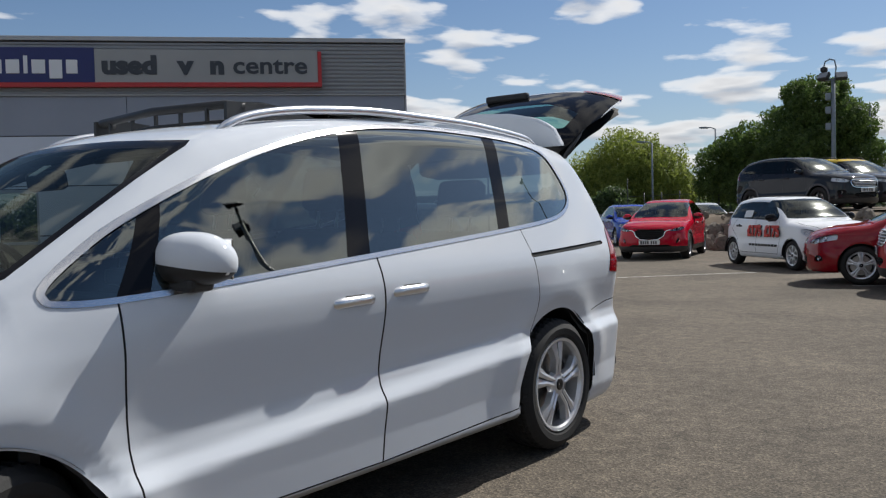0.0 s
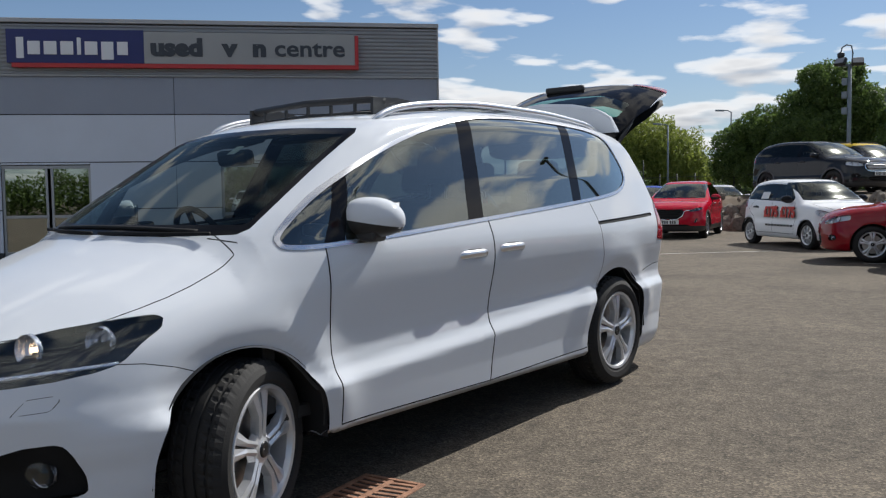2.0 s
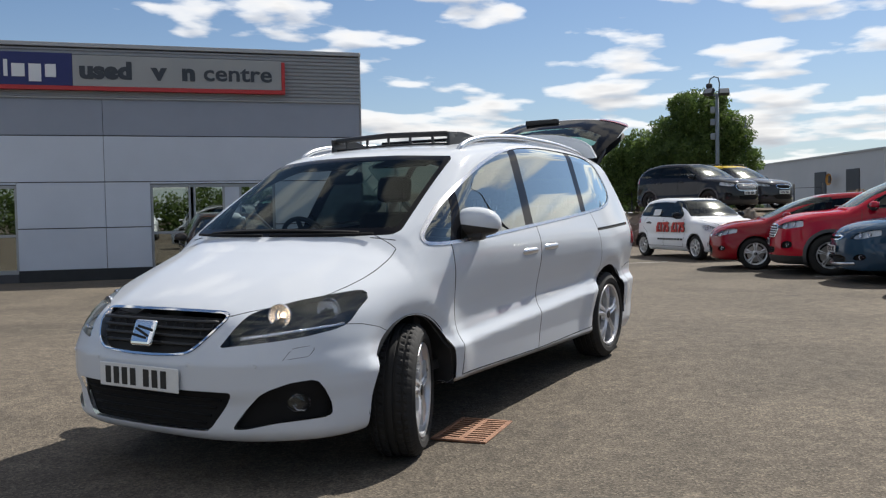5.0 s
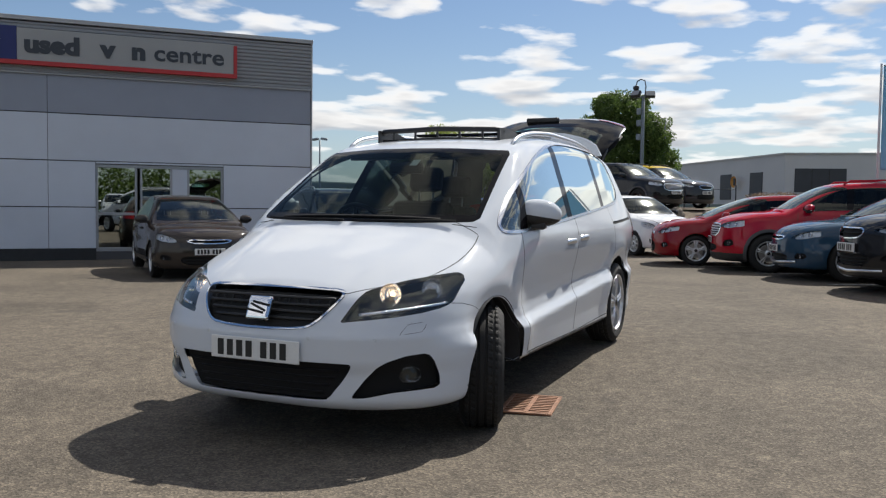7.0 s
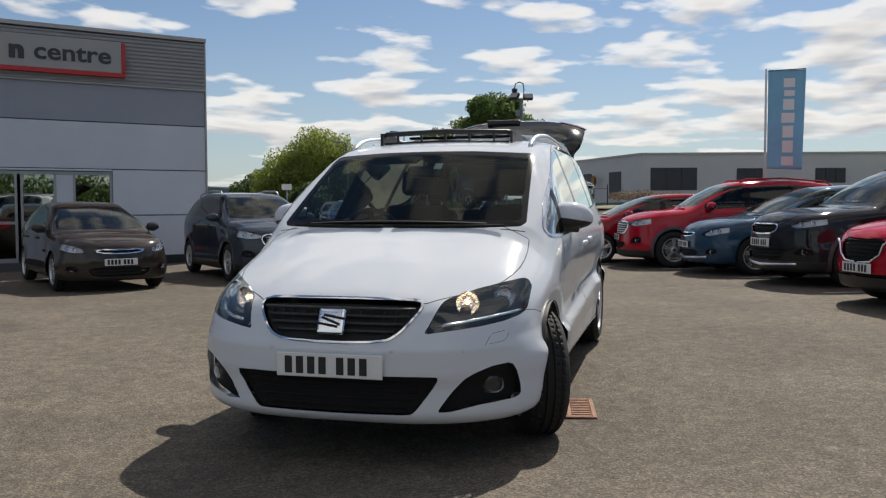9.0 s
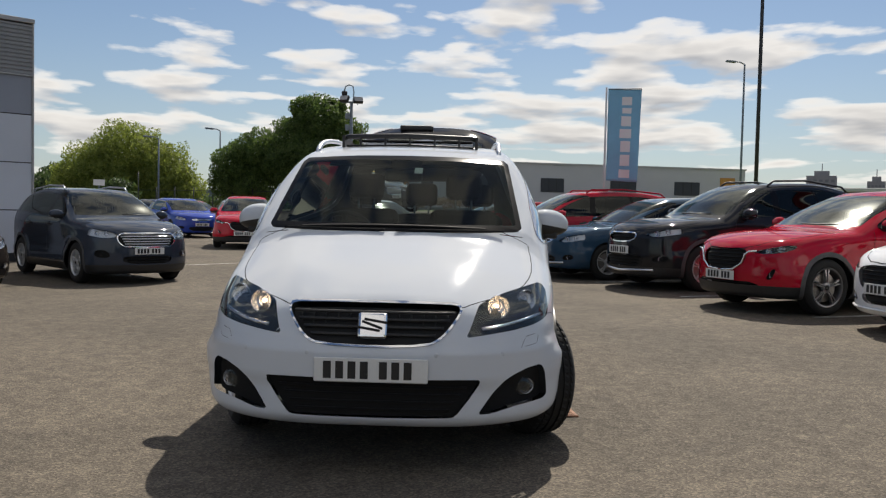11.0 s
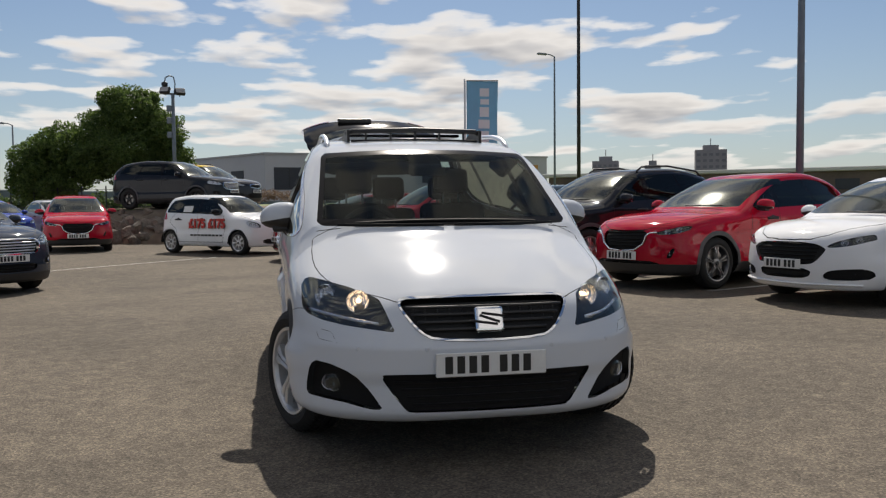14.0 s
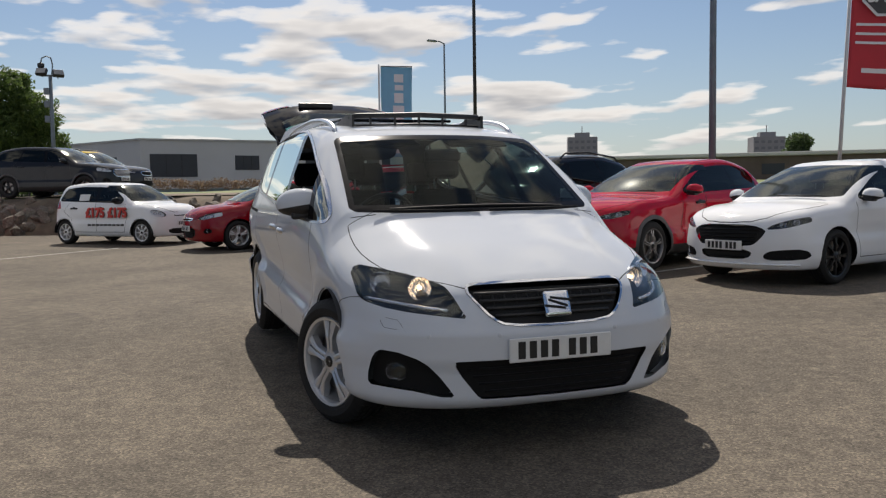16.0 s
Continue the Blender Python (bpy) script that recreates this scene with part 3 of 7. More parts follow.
def seat(parent, at, width=0.52, back=0.62, mat="cloth"):
    base = new("seat")
    base.parent = parent
    base.matrix_basis = pose(*at)
    box("cushion", (width, 0.52, 0.16), pose(0, 0, 0.08, -6), M[mat], base, bevel=0.05, seg=3)
    box("backrest", (width - 0.02, 0.15, back), pose(0, 0.34, back / 2 + 0.1, -16), M[mat], base, bevel=0.06, seg=3)
    box("headrest", (0.27, 0.11, 0.19), pose(0, 0.47, back + 0.26, -10), M[mat], base, bevel=0.045, seg=3)
    for sx in (-0.06, 0.06):
        tube("headrest_post", [(sx, 0.45, back + 0.06), (sx, 0.47, back + 0.2)], 0.007, M["satin"], base)
    return base


def steering_wheel(parent, at):
    base = new("steering_wheel")
    base.parent = parent
    base.matrix_basis = pose(*at, -65)
    n, k, V, F = 36, 10, [], []
    for i in range(n):
        a = 2 * math.pi * i / n
        for j in range(k):
            b = 2 * math.pi * j / k
            r = 0.185 + 0.016 * math.cos(b)
            V.append((r * math.cos(a), r * math.sin(a), 0.016 * math.sin(b)))
    for i in range(n):
        for j in range(k):
            F.append((i * k + j, ((i + 1) % n) * k + j, ((i + 1) % n) * k + (j + 1) % k, i * k + (j + 1) % k))
    obj("ring", mesh_np("ring", V, F), M["trim"], base)
    box("boss", (0.19, 0.13, 0.05), pose(0, 0, -0.01), M["trim"], base, bevel=0.02, seg=2)
    for a in (0, 180, 270):
        box("spoke", (0.13, 0.035, 0.018), pose(0, 0, 0, 0, 0, a) @ pose(0.12, 0, -0.005), M["trim"], base)


def door_mirror(parent, side, at, mat, size=1.0, back="trim", sweep=12):
    """A rounded mirror housing on a black foot."""
    base = new("door_mirror")
    base.parent = parent
    base.matrix_basis = pose(*at, 0, 0, side * sweep) @ Matrix.Diagonal((side * size, size, size, 1))
    bm = bmesh.new()
    bmesh.ops.create_uvsphere(bm, u_segments=40, v_segments=24, radius=1.0)
    for v in bm.verts:
        x, y, z = v.co
        # a domed top, a flatter underside, blunt behind where the glass sits
        zz = 0.088 * z if z > 0 else 0.070 * math.copysign(abs(z) ** 0.7, z)
        v.co = Vector((0.130 * math.copysign(abs(x) ** 0.85, x), (0.090 if y < 0 else 0.035) * math.copysign(abs(y) ** 0.85, y), zz * (1 - 0.10 * x)))
    low = bm.copy()
    for half, up in ((bm, False), (low, True)):
        bmesh.ops.bisect_plane(half, geom=[*half.verts, *half.edges, *half.faces], plane_co=(0, 0, -0.012), plane_no=(0.148, 0, 0.989), clear_inner=not up, clear_outer=up)
    part("cap", bm, mat, base, smooth=True)
    part("underside", low, M[back], base, "black lower shell", smooth=True)
    box("mirror_glass", (0.20, 0.006, 0.12), pose(0, 0.036, 0.005), M["chrome"], base, bevel=0.003)
    box("indicator", (0.075, 0.02, 0.022), pose(0.086, -0.048, -0.026, 0, 0, 38), M["lens_solid"], base, "clear indicator lens", bevel=0.006, seg=2)
    box("foot", (0.34, 0.105, 0.050), pose(-0.125, 0.012, -0.050, 0, 4, -14), M[back], base, "black mirror foot", bevel=0.016, seg=2)
    return base


def door_handle(parent, at, side, mat="chrome"):
    base = new("door_handle")
    base.parent = parent
    base.matrix_basis = pose(*at) @ Matrix.Diagonal((side, 1, 1, 1))
    tube("grip", [(0.000, -0.112, 0.004), (0.014, -0.096, 0.008), (0.022, -0.055, 0.011), (0.024, 0.0, 0.012), (0.022, 0.055, 0.012), (0.015, 0.092, 0.011), (0.000, 0.108, 0.008)], [0.016, 0.021, 0.021, 0.020, 0.021, 0.021, 0.016], M[mat], base, "bright door grip", n=10)
    box("grip_insert", (0.020, 0.10, 0.006), pose(0.020, 0.0, 0.0310), M["gap"], base, bevel=0.002)
    # cup behind the grip: body colour in truth, its shade painted near-black
    bm = bmesh.new()
    bmesh.ops.create_uvsphere(bm, u_segments=16, v_segments=8, radius=1)
    bmesh.ops.scale(bm, vec=(0.006, 0.082, 0.052), verts=bm.verts)
    part("recess", bm, M["gap"], base, smooth=True, m=pose(0.000, 0, -0.002))
    return base


def number_plate(parent, at, rx=0, bars=7, mat="plate", rz=0, w=0.52):
    """A plate whose characters are plain bars."""
    base = new("number_plate")
    base.parent = parent
    base.matrix_basis = pose(*at, rx, 0, rz)
    box("backing", (w, 0.008, 0.111), pose(0, 0, 0), M[mat], base, bevel=0.004)
    step = 0.056
    xs = [(-3.55 + i + (0.55 if i > 3 else 0)) * step for i in range(bars)]
    for x in xs:
        box("bar", (0.036, 0.002, 0.079), pose(x, -0.005, 0), M["ink"], base, bevel=0)
    return base


def wheel_arch(parent, at, r, half):
    """The black liner over a wheel."""
    a = np.radians(np.linspace(-4, 184, 33))
    V = [(x, r * math.cos(t), r * math.sin(t)) for t in a for x in (-half, half)]
    F = [(2 * i, 2 * i + 1, 2 * i + 3, 2 * i + 2) for i in range(32)]
    obj("wheel_arch", mesh_np("wheel_arch", V, F), M["trim"], parent, "", pose(*at))


def main_car():
    car = thing("people_carrier", "glossy white people carrier with its tailgate raised and sunroof deflector up", "car", pose(0, 0.012, 0.008))
    S = dict(sharp=True,
        top=[(-1.1, 0.55), (-0.95, 0.655), (-0.86, 0.725), (-0.75, 0.785), (-0.5, 0.895), (-0.25, 0.985), (-0.09, 1.045), (0.0, 1.10), (0.3, 1.285), (0.55, 1.435), (0.72, 1.528), (0.85, 1.572), (1.0, 1.602), (1.3, 1.640), (1.7, 1.668), (2.1, 1.678), (2.6, 1.672), (3.0, 1.650), (3.3, 1.615), (3.6, 1.56), (4.0, 1.45)],
        front=[(0.10, -0.80), (0.17, -0.885), (0.24, -0.925), (0.34, -0.925), (0.42, -0.945), (0.52, -0.945), (0.57, -0.925), (0.66, -0.885), (0.74, -0.845), (0.80, -0.80), (1.0, -0.6)],
        rear=[(0.1, 3.68), (0.25, 3.80), (0.4, 3.85), (0.65, 3.865), (0.75, 3.85), (0.95, 3.84), (1.05, 3.81), (1.3, 3.69), (1.6, 3.47), (1.75, 3.34)],
        fold=0.058, lip=0.062,
        wide=[(0.08, 0.79), (0.19, 0.880), (0.27, 0.908), (0.465, 0.932), (0.520, 0.897), (0.58, 0.886), (0.66, 0.895), (0.74, 0.910), (0.81, 0.923), (0.87, 0.932), (0.92, 0.9355), (0.95, 0.936), (0.98, 0.934), (1.02, 0.926), (1.06, 0.912), (1.30, 0.818), (1.60, 0.690), (1.8, 0.60)],
        taper=[(0.1, 0.0), (0.5, 0.012), (0.70, 0.03), (0.82, 0.055), (1.03, 0.15), (1.15, 0.09), (1.26, 0.045), (1.6, 0.03), (1.8, 0.03)], taper_y=0.9,
        rear_taper=0.085, rear_taper_y=2.7, arches=[(-0.02, 0.285, 0.386), (2.82, 0.370, 0.386)], flare=0.022,
        crease=0.15, shift=0.24, shift_end=1.7, crown=0.045, nose=0.185, nose_p=3.5, stern=0.12, r_hood=0.065, r_side=0.11,
        floor=0.17, tuck=(0.285, 0.24), half=0.97, ends=(-0.97, 3.95), height=1.70)
    shape = Shape(S)
    b = Body(shape, 0.022)
    # wheel openings
    for ya, za in ((-0.02, 0.285), (2.82, 0.370)):
        b.cut(lambda P, ya=ya, za=za: np.maximum(np.hypot(P[:, 1] - ya, P[:, 2] - za) - 0.384, 0.52 - np.abs(P[:, 0])))
    # windscreen
    ws = [(0, 1.062), (0.40, 1.060), (0.70, 1.068), (0.728, 1.09), (0.665, 1.49), (0.64, 1.515), (0.3, 1.530), (0, 1.532)]
    ws = ws + [(-x, z) for x, z in ws[-2:0:-1]]
    wf = lambda P: np.maximum(outline_distance(P[:, 0], P[:, 2], ws), P[:, 1] - 1.2)
    pane = b.cut(wf)
    rim = split(*pane, np.maximum(wf(pane[0]) + 0.030, 1.105 - pane[0][:, 2]))
    b.panel("windscreen", rim[0], M["screen"], car, "tinted clear windscreen", sides=False)
    b.panel("windscreen_border", rim[1], M["frit"], car, "black glass border", sides=False)
    # side glazing with bright surround
    dlo = [(0.185, 1.030), (0.26, 1.020), (0.40, 1.022), (0.82, 1.052), (1.47, 1.097), (2.38, 1.162), (2.86, 1.205), (3.03, 1.245), (3.13, 1.31), (3.13, 1.40), (3.05, 1.55), (2.90, 1.595), (2.55, 1.622), (2.0, 1.630), (1.50, 1.590), (0.94, 1.445), (0.485, 1.252), (0.27, 1.112)]
    df = side_field(dlo, 0.5, 0.016, 2)
    strip = b.cut(df)
    ins, ring = split(*strip, df(strip[0]) + 0.018)
    b.panel("window_trim", ring, M["window_trim"], car, "bright window surround", push=0.003)
    lean = lambda y0, k: (lambda P: P[:, 1] - (y0 + k * (P[:, 2] - 1.1)))
    rest = ins
    for name, mat, y0, k in (("quarter_window", "window", 0.430, 0.53), ("mirror_pillar", "gloss_black", 0.521, 0.40), ("front_window", "window", 1.322, 0.35), ("door_pillar", "gloss_black", 1.445, 0.34), ("rear_window", "privacy", 2.330, 0.35), ("rear_pillar", "gloss_black", 2.425, 0.36)):
        pc, rest = split(*rest, lean(y0, k)(rest[0]))
        if name == "front_window":
            # the driver's window stands open
            pc = compact(pc[0], pc[1][pc[0][pc[1]].mean(1)[:, 0] > 0])
        b.panel(name, pc, M[mat], car, push=-0.002)
    b.panel("rear_quarter_window", rest, M["privacy"], car, push=-0.002)
    # tailgate, cut out and swung up about its hinge
    tg = [(0, 0.77), (0.50, 0.77), (0.60, 0.82), (0.68, 1.0), (0.66, 1.25), (0.58, 1.52), (0.50, 1.60), (0, 1.64)]
    tg = tg + [(-x, z) for x, z in tg[-2:0:-1]]
    gate_piece = b.cut(lambda P: np.maximum(outline_distance(P[:, 0], P[:, 2], tg), 3.30 - P[:, 1]))
    hinge = pose(0, 3.44, 1.615, 92.5) @ pose(0, -3.44, -1.615)
    gate = new("tailgate")
    gate.parent = car
    tagged(gate, "raised tailgate with dark inner lining")
    gate.matrix_basis = hinge
    dark_f = lambda P: np.maximum(0.985 - P[:, 2], np.abs(P[:, 0]) - 0.66)
    glass_f = lambda P: outline_distance(P[:, 0], P[:, 2], chaikin([(-0.53, 1.20), (0.53, 1.20), (0.49, 1.50), (-0.49, 1.50)], 1))
    gdark, gout = split(*gate_piece, dark_f(gate_piece[0]))
    gin, gdark = split(*gdark, glass_f(gdark[0]))
    b.panel("rear_glass", gin, M["gate_glass"], gate, sides=False)
    b.panel("glass_border", gdark, M["gloss_black"], gate, "black glass border", sides=False)
    b.panel("outer_skin", gout, M["white"], gate, sides=False)
    lampf = lambda P: np.maximum(np.maximum(0.40 - np.abs(P[:, 0]), 0.86 - P[:, 2]), P[:, 2] - 0.985)
    lp, _ = split(*gout, lampf(gout[0]))
    b.panel("gate_tail_lamp", lp, M["tail"], gate, "red lamp lens", push=0.006)
    v, t = np.concatenate([gout[0], gdark[0]]), np.concatenate([gout[1], gdark[1] + len(gout[0])])
    N = shape.normal(v)
    obj("inner_lining", mesh_np("inner_lining", v - N * 0.085, t[:, ::-1], -N), M["recess"], gate)
    edge = [(0.0, 3.685), (0.25, 3.665), (0.42, 3.625), (0.52, 3.575), (0.575, 3.52), (0.59, 3.46)]
    bm = bmesh.new()
    rows = []
    for x in np.linspace(-0.59, 0.59, 25):
        y1 = float(np.interp(abs(x), *np.array(edge).T))
        ys = [3.45 + (y1 - 3.45) * q for q in (0.0, 0.5, 0.9, 1.0)]
        zt = [1.632 - 0.05 * x * x + 0.012 * q - (0.010 if q == 1.0 else 0) for q in (0.0, 0.5, 0.9, 1.0)]
        rows.append([bm.verts.new((x, y, z)) for y, z in zip(ys, zt)] + [bm.verts.new((x, y, z - 0.028)) for y, z in zip(ys[::-1], zt[::-1])])
    for a, c in zip(rows, rows[1:]):
        for k in range(8):
            bm.faces.new((a[k], a[(k + 1) % 8], c[(k + 1) % 8], c[k]))
    bm.faces.new(rows[0][::-1])
    bm.faces.new(rows[-1])
    bmesh.ops.recalc_face_normals(bm, faces=bm.faces)
    part("spoiler", bm, M["white"], gate, smooth=False)
    box("rear_wiper", (0.34, 0.05, 0.045), pose(-0.15, 3.825, 1.04), M["trim"], gate, "black rear wiper", bevel=0.015, seg=2)
    for sx in (-1, 1):
        tube("gas_strut", [(sx * 0.59, 3.47, 1.56), (sx * 0.587, 3.66, 1.705), (sx * 0.585, 3.67, 1.712), (sx * 0.58, 3.88, 1.86)], [0.014, 0.014, 0.009, 0.009], M["trim"], car)
    # lamps, grilles and openings in the nose
    hl = [(0.428, 0.599), (0.447, 0.638), (0.470, 0.700), (0.485, 0.735), (0.503, 0.747), (0.613, 0.785), (0.735, 0.812), (0.790, 0.821), (0.815, 0.812), (0.835, 0.780), (0.838, 0.700), (0.831, 0.676), (0.810, 0.660), (0.753, 0.642), (0.660, 0.626), (0.533, 0.611)]
    lens = b.cut(front_field(hl, -0.28))
    for ob in b.panel("headlamp", lens, M["lens"], car, "clear headlamp lens over a dark housing"):
        s = 1 if np.mean([v.co.x for v in ob.data.vertices[:50]]) > 0 else -1
        v = np.array([vv.co for vv in ob.data.vertices])
        t = np.array([p.vertices[:] for p in ob.data.polygons])
        N = shape.normal(v)
        obj("housing", mesh_np("housing", v - N * 0.030 + np.array([-0.01 * s, 0.055, 0]), t, N), M["housing"], ob, "dark lamp housing")
        lamp_bowl(ob, (s * 0.570, -0.604, 0.722), 0.052, s * 14, True)
        lamp_bowl(ob, (s * 0.708, -0.440, 0.742), 0.048, s * 26)
        tube("lamp_strip", [(s * (0.50 + 0.30 * w), -0.815 + 0.36 * w ** 1.7, 0.634 + 0.040 * w) for w in np.linspace(0, 1, 17)], 0.009, M["reflector"], ob, "ribbed bright lower strip", n=5)
    gr = chaikin([(0, 0.742), (0.34, 0.738), (0.405, 0.728), (0.37, 0.67), (0.31, 0.60), (0.25, 0.572), (0, 0.562)] + [(-0.25, 0.572), (-0.31, 0.60), (-0.37, 0.67), (-0.405, 0.728), (-0.34, 0.738)], 1)
    grf = front_field(gr, -0.5, 0.012, 0, False)
    gp = b.cut(grf)
    gi, go = split(*gp, grf(gp[0]) + 0.010)
    b.panel("grille_surround", go, M["chrome"], car, "bright grille surround", push=0.006, sides=False)
    gback = b.panel("grille", gi, M["gap"], car, "black slatted grille", push=-0.030, sides=False)[0]
    for z, hw in ((0.705, 0.375), (0.672, 0.352), (0.639, 0.325), (0.606, 0.29)):
        pts = [(x, float(np.interp(z, *shape.front)) + 0.185 * abs(x / 0.7) ** 3.5 + 0.022, z) for x in np.linspace(-hw, hw, 13)]
        tube("slat", pts, 0.010, M["trim"], gback, n=6, squash=0.8)
    for x in np.linspace(-0.34, 0.34, 13):
        if abs(x) < 0.04:
            continue
        zl = 0.578 if abs(x) < 0.24 else 0.578 + (abs(x) - 0.24) * 0.85
        y0 = 0.185 * abs(x / 0.7) ** 3.5 + 0.044
        tube("upright", [(x, float(np.interp(z, *shape.front)) + y0, z) for z in (zl, 0.65, 0.706)], 0.005, M["trim"], gback, n=5)
    # a bright badge block with a slanted groove
    badge = new("badge")
    badge.parent = car
    badge.matrix_basis = pose(0, -0.920, 0.653, -22)
    box("badge_block", (0.136, 0.030, 0.122), pose(0, 0.006, 0), M["chrome"], badge, bevel=0.016, seg=3)
    for x, z, w, k in ((0.016, 0.019, 0.106, 9), (-0.016, -0.019, 0.106, 9), (0.0, 0.0, 0.100, 20)):
        box("badge_groove", (w, 0.004, 0.012), pose(x, -0.010, z, 0, k), M["gap"], badge, bevel=0.0015)
    lg = [(0, 0.412), (0.40, 0.412), (0.496, 0.409), (0.504, 0.402), (0.452, 0.323), (0.392, 0.245), (0.370, 0.232), (0, 0.228)]
    lg = lg + [(-x, z) for x, z in lg[:0:-1] if x > 0]
    lgp = b.cut(front_field(lg, -0.5, 0.0, 0, False))
    lback = b.panel("lower_grille", lgp, M["recess"], car, "black lower air intake", push=-0.020, sides=False)[0]
    for z in (0.265, 0.30, 0.335, 0.37):
        hw = 0.345 + (z - 0.25) * 0.75
        pts = [(x, float(np.interp(z, *shape.front)) + 0.185 * abs(x / 0.7) ** 3.5 + 0.016, z) for x in np.linspace(-hw, hw, 13)]
        tube("slat", pts, 0.006, M["recess"], lback, n=6)
    fg = [(0.490, 0.242), (0.510, 0.275), (0.555, 0.338), (0.606, 0.392), (0.650, 0.420), (0.720, 0.446), (0.780, 0.453), (0.800, 0.445), (0.815, 0.410), (0.826, 0.330), (0.826, 0.288), (0.815, 0.280), (0.662, 0.268), (0.550, 0.245)]
    fgp = b.cut(front_field(fg, -0.35))
    for ob in b.panel("fog_lamp_recess", fgp, M["recess"], car, "black fog lamp recess", push=-0.035):
        s = 1 if ob.data.vertices[0].co.x > 0 else -1
        lamp_bowl(ob, (s * 0.702, -0.640, 0.348), 0.036, s * 28)
        V, F = lathe([(0, 0.0005), (0.006, 0.02), (0.004, 0.04), (-0.01, 0.046)], 24, "y")
        obj("fog_lens", mesh_np("fog_lens", V * np.array([1, -1, 1]), [f[::-1] for f in F]), M["lens"], ob, "", pose(s * 0.702, -0.697, 0.348, 0, 0, s * 28))
    # seams between panels
    side_limit = lambda xm: (lambda P: xm - np.abs(P[:, 0]))
    for pts, half, xm in (
            ([(0.392, 1.006), (0.395, 0.80), (0.41, 0.50), (0.43, 0.30)], 0.0035, 0.7),
            ([(1.472, 1.085), (1.484, 0.90), (1.482, 0.50), (1.470, 0.29)], 0.0045, 0.7),
            ([(2.53, 1.17), (2.565, 1.05), (2.60, 0.84), (2.585, 0.70), (2.52, 0.60), (2.46, 0.47), (2.43, 0.31)], 0.0028, 0.7),
            ([(0.43, 0.30), (1.47, 0.292), (2.43, 0.315)], 0.003, 0.7),
            ([(-0.49, 0.680), (-0.40, 0.672), (-0.30, 0.648), (-0.18, 0.604)], 0.0016, 0.6),
            ([(3.22, 0.70), (3.45, 0.73), (3.8, 0.74)], 0.003, 0.6),
            ([(0.02, 1.066), (0.085, 1.040)], 0.003, 0.6)):
        b.panel("seam", b.strip(open_line(pts), half, side_limit(xm)), M["gap"], car, push=-0.003)
    hood = chaikin([(0.755, 0.10), (0.772, -0.10), (0.758, -0.30), (0.70, -0.47), (0.60, -0.60), (0.46, -0.735), (0.40, -0.79), (0.2, -0.845), (0, -0.86)] + [(-0.2, -0.845), (-0.40, -0.79), (-0.46, -0.735), (-0.60, -0.60), (-0.70, -0.47), (-0.758, -0.30), (-0.772, -0.10), (-0.755, 0.10)], 1)
    hood_line = lambda P: np.where((P[:, 2] > 0.6) & (P[:, 1] < 0.3), outline_distance(P[:, 0], P[:, 1], hood), 1.0)
    b.panel("bonnet_seam", b.strip(hood_line, 0.0022, lambda P: np.maximum(np.maximum(0.72 - P[:, 2], P[:, 1] - 0.085), 0.02 - np.abs(P[:, 0]))), M["gap"], car, push=-0.003)
    washer = np.array([(0.690, 0.545), (0.768, 0.556), (0.782, 0.604), (0.712, 0.592)])
    b.panel("washer_cover_seam", b.strip(lambda P: outline_distance(np.abs(P[:, 0]), P[:, 2], washer), 0.0009, lambda P: P[:, 1] + 0.35), M["gap"], car, push=-0.002)
    rail = b.strip(open_line([(2.565, 1.034), (3.37, 1.066)]), 0.011, side_limit(0.6))
    b.panel("door_track", rail, M["gap"], car, "black sliding-door track", push=-0.006)
    tl = b.cut(side_field([(3.42, 0.90), (3.70, 0.88), (3.95, 0.90), (3.95, 1.17), (3.62, 1.19), (3.48, 1.13)], 0.55))
    b.panel("tail_lamp", tl, M["tail"], car, "red tail lamp lens", push=0.004)
    # panels: bonnet, doors, bumpers, roof, wings
    hoodp = b.cut(lambda P: np.maximum(np.maximum(outline_distance(P[:, 0], P[:, 1], hood), 0.735 - P[:, 2]), P[:, 1] - 0.2))
    b.panel("bonnet", hoodp, M["white"], car, sides=False)
    fd = b.cut(side_field([(0.40, 1.2), (0.402, 0.80), (0.42, 0.50), (0.44, 0.30), (1.465, 0.295), (1.478, 0.5), (1.480, 0.9), (1.466, 1.2)], 0.7))
    front_doors = b.panel("front_door", fd, M["white"], car)
    rd = b.cut(side_field([(1.472, 1.2), (1.486, 0.9), (1.486, 0.5), (1.475, 0.295), (2.425, 0.318), (2.455, 0.47), (2.51, 0.60), (2.58, 0.70), (2.595, 0.84), (2.56, 1.05), (2.525, 1.18), (2.50, 1.25)], 0.7))
    rear_doors = b.panel("sliding_door", rd, M["white"], car)
    sun_roof = b.cut(lambda P: np.maximum(outline_distance(P[:, 0], P[:, 1], chaikin([(-0.44, 1.16), (0.44, 1.16), (0.44, 2.55), (-0.44, 2.55)], 2)), 1.5 - P[:, 2]))
    b.panel("sunroof", sun_roof, M["gloss_black"], car, "black glass roof panel", push=0.003, sides=False)
    b.panel("floor_pan", b.cut(lambda P: np.maximum(np.maximum(P[:, 2] - 0.30, np.abs(P[:, 0]) - 0.80), np.abs(P[:, 1] - 1.45) - 1.95)), M["trim"], car, "black underbody", sides=False)
    body = b.panel("body", (b.V, b.T), M["white"], car, sides=False)[0]
    inner_v, inner_t = b.V, b.T
    N = shape.normal(inner_v)
    keep = (inner_v[inner_t].mean(1)[:, 2] > 0.3) & (inner_v[inner_t].mean(1)[:, 1] > 0.02)
    iv, it = compact(inner_v, inner_t[keep])
    iN = shape.normal(iv)
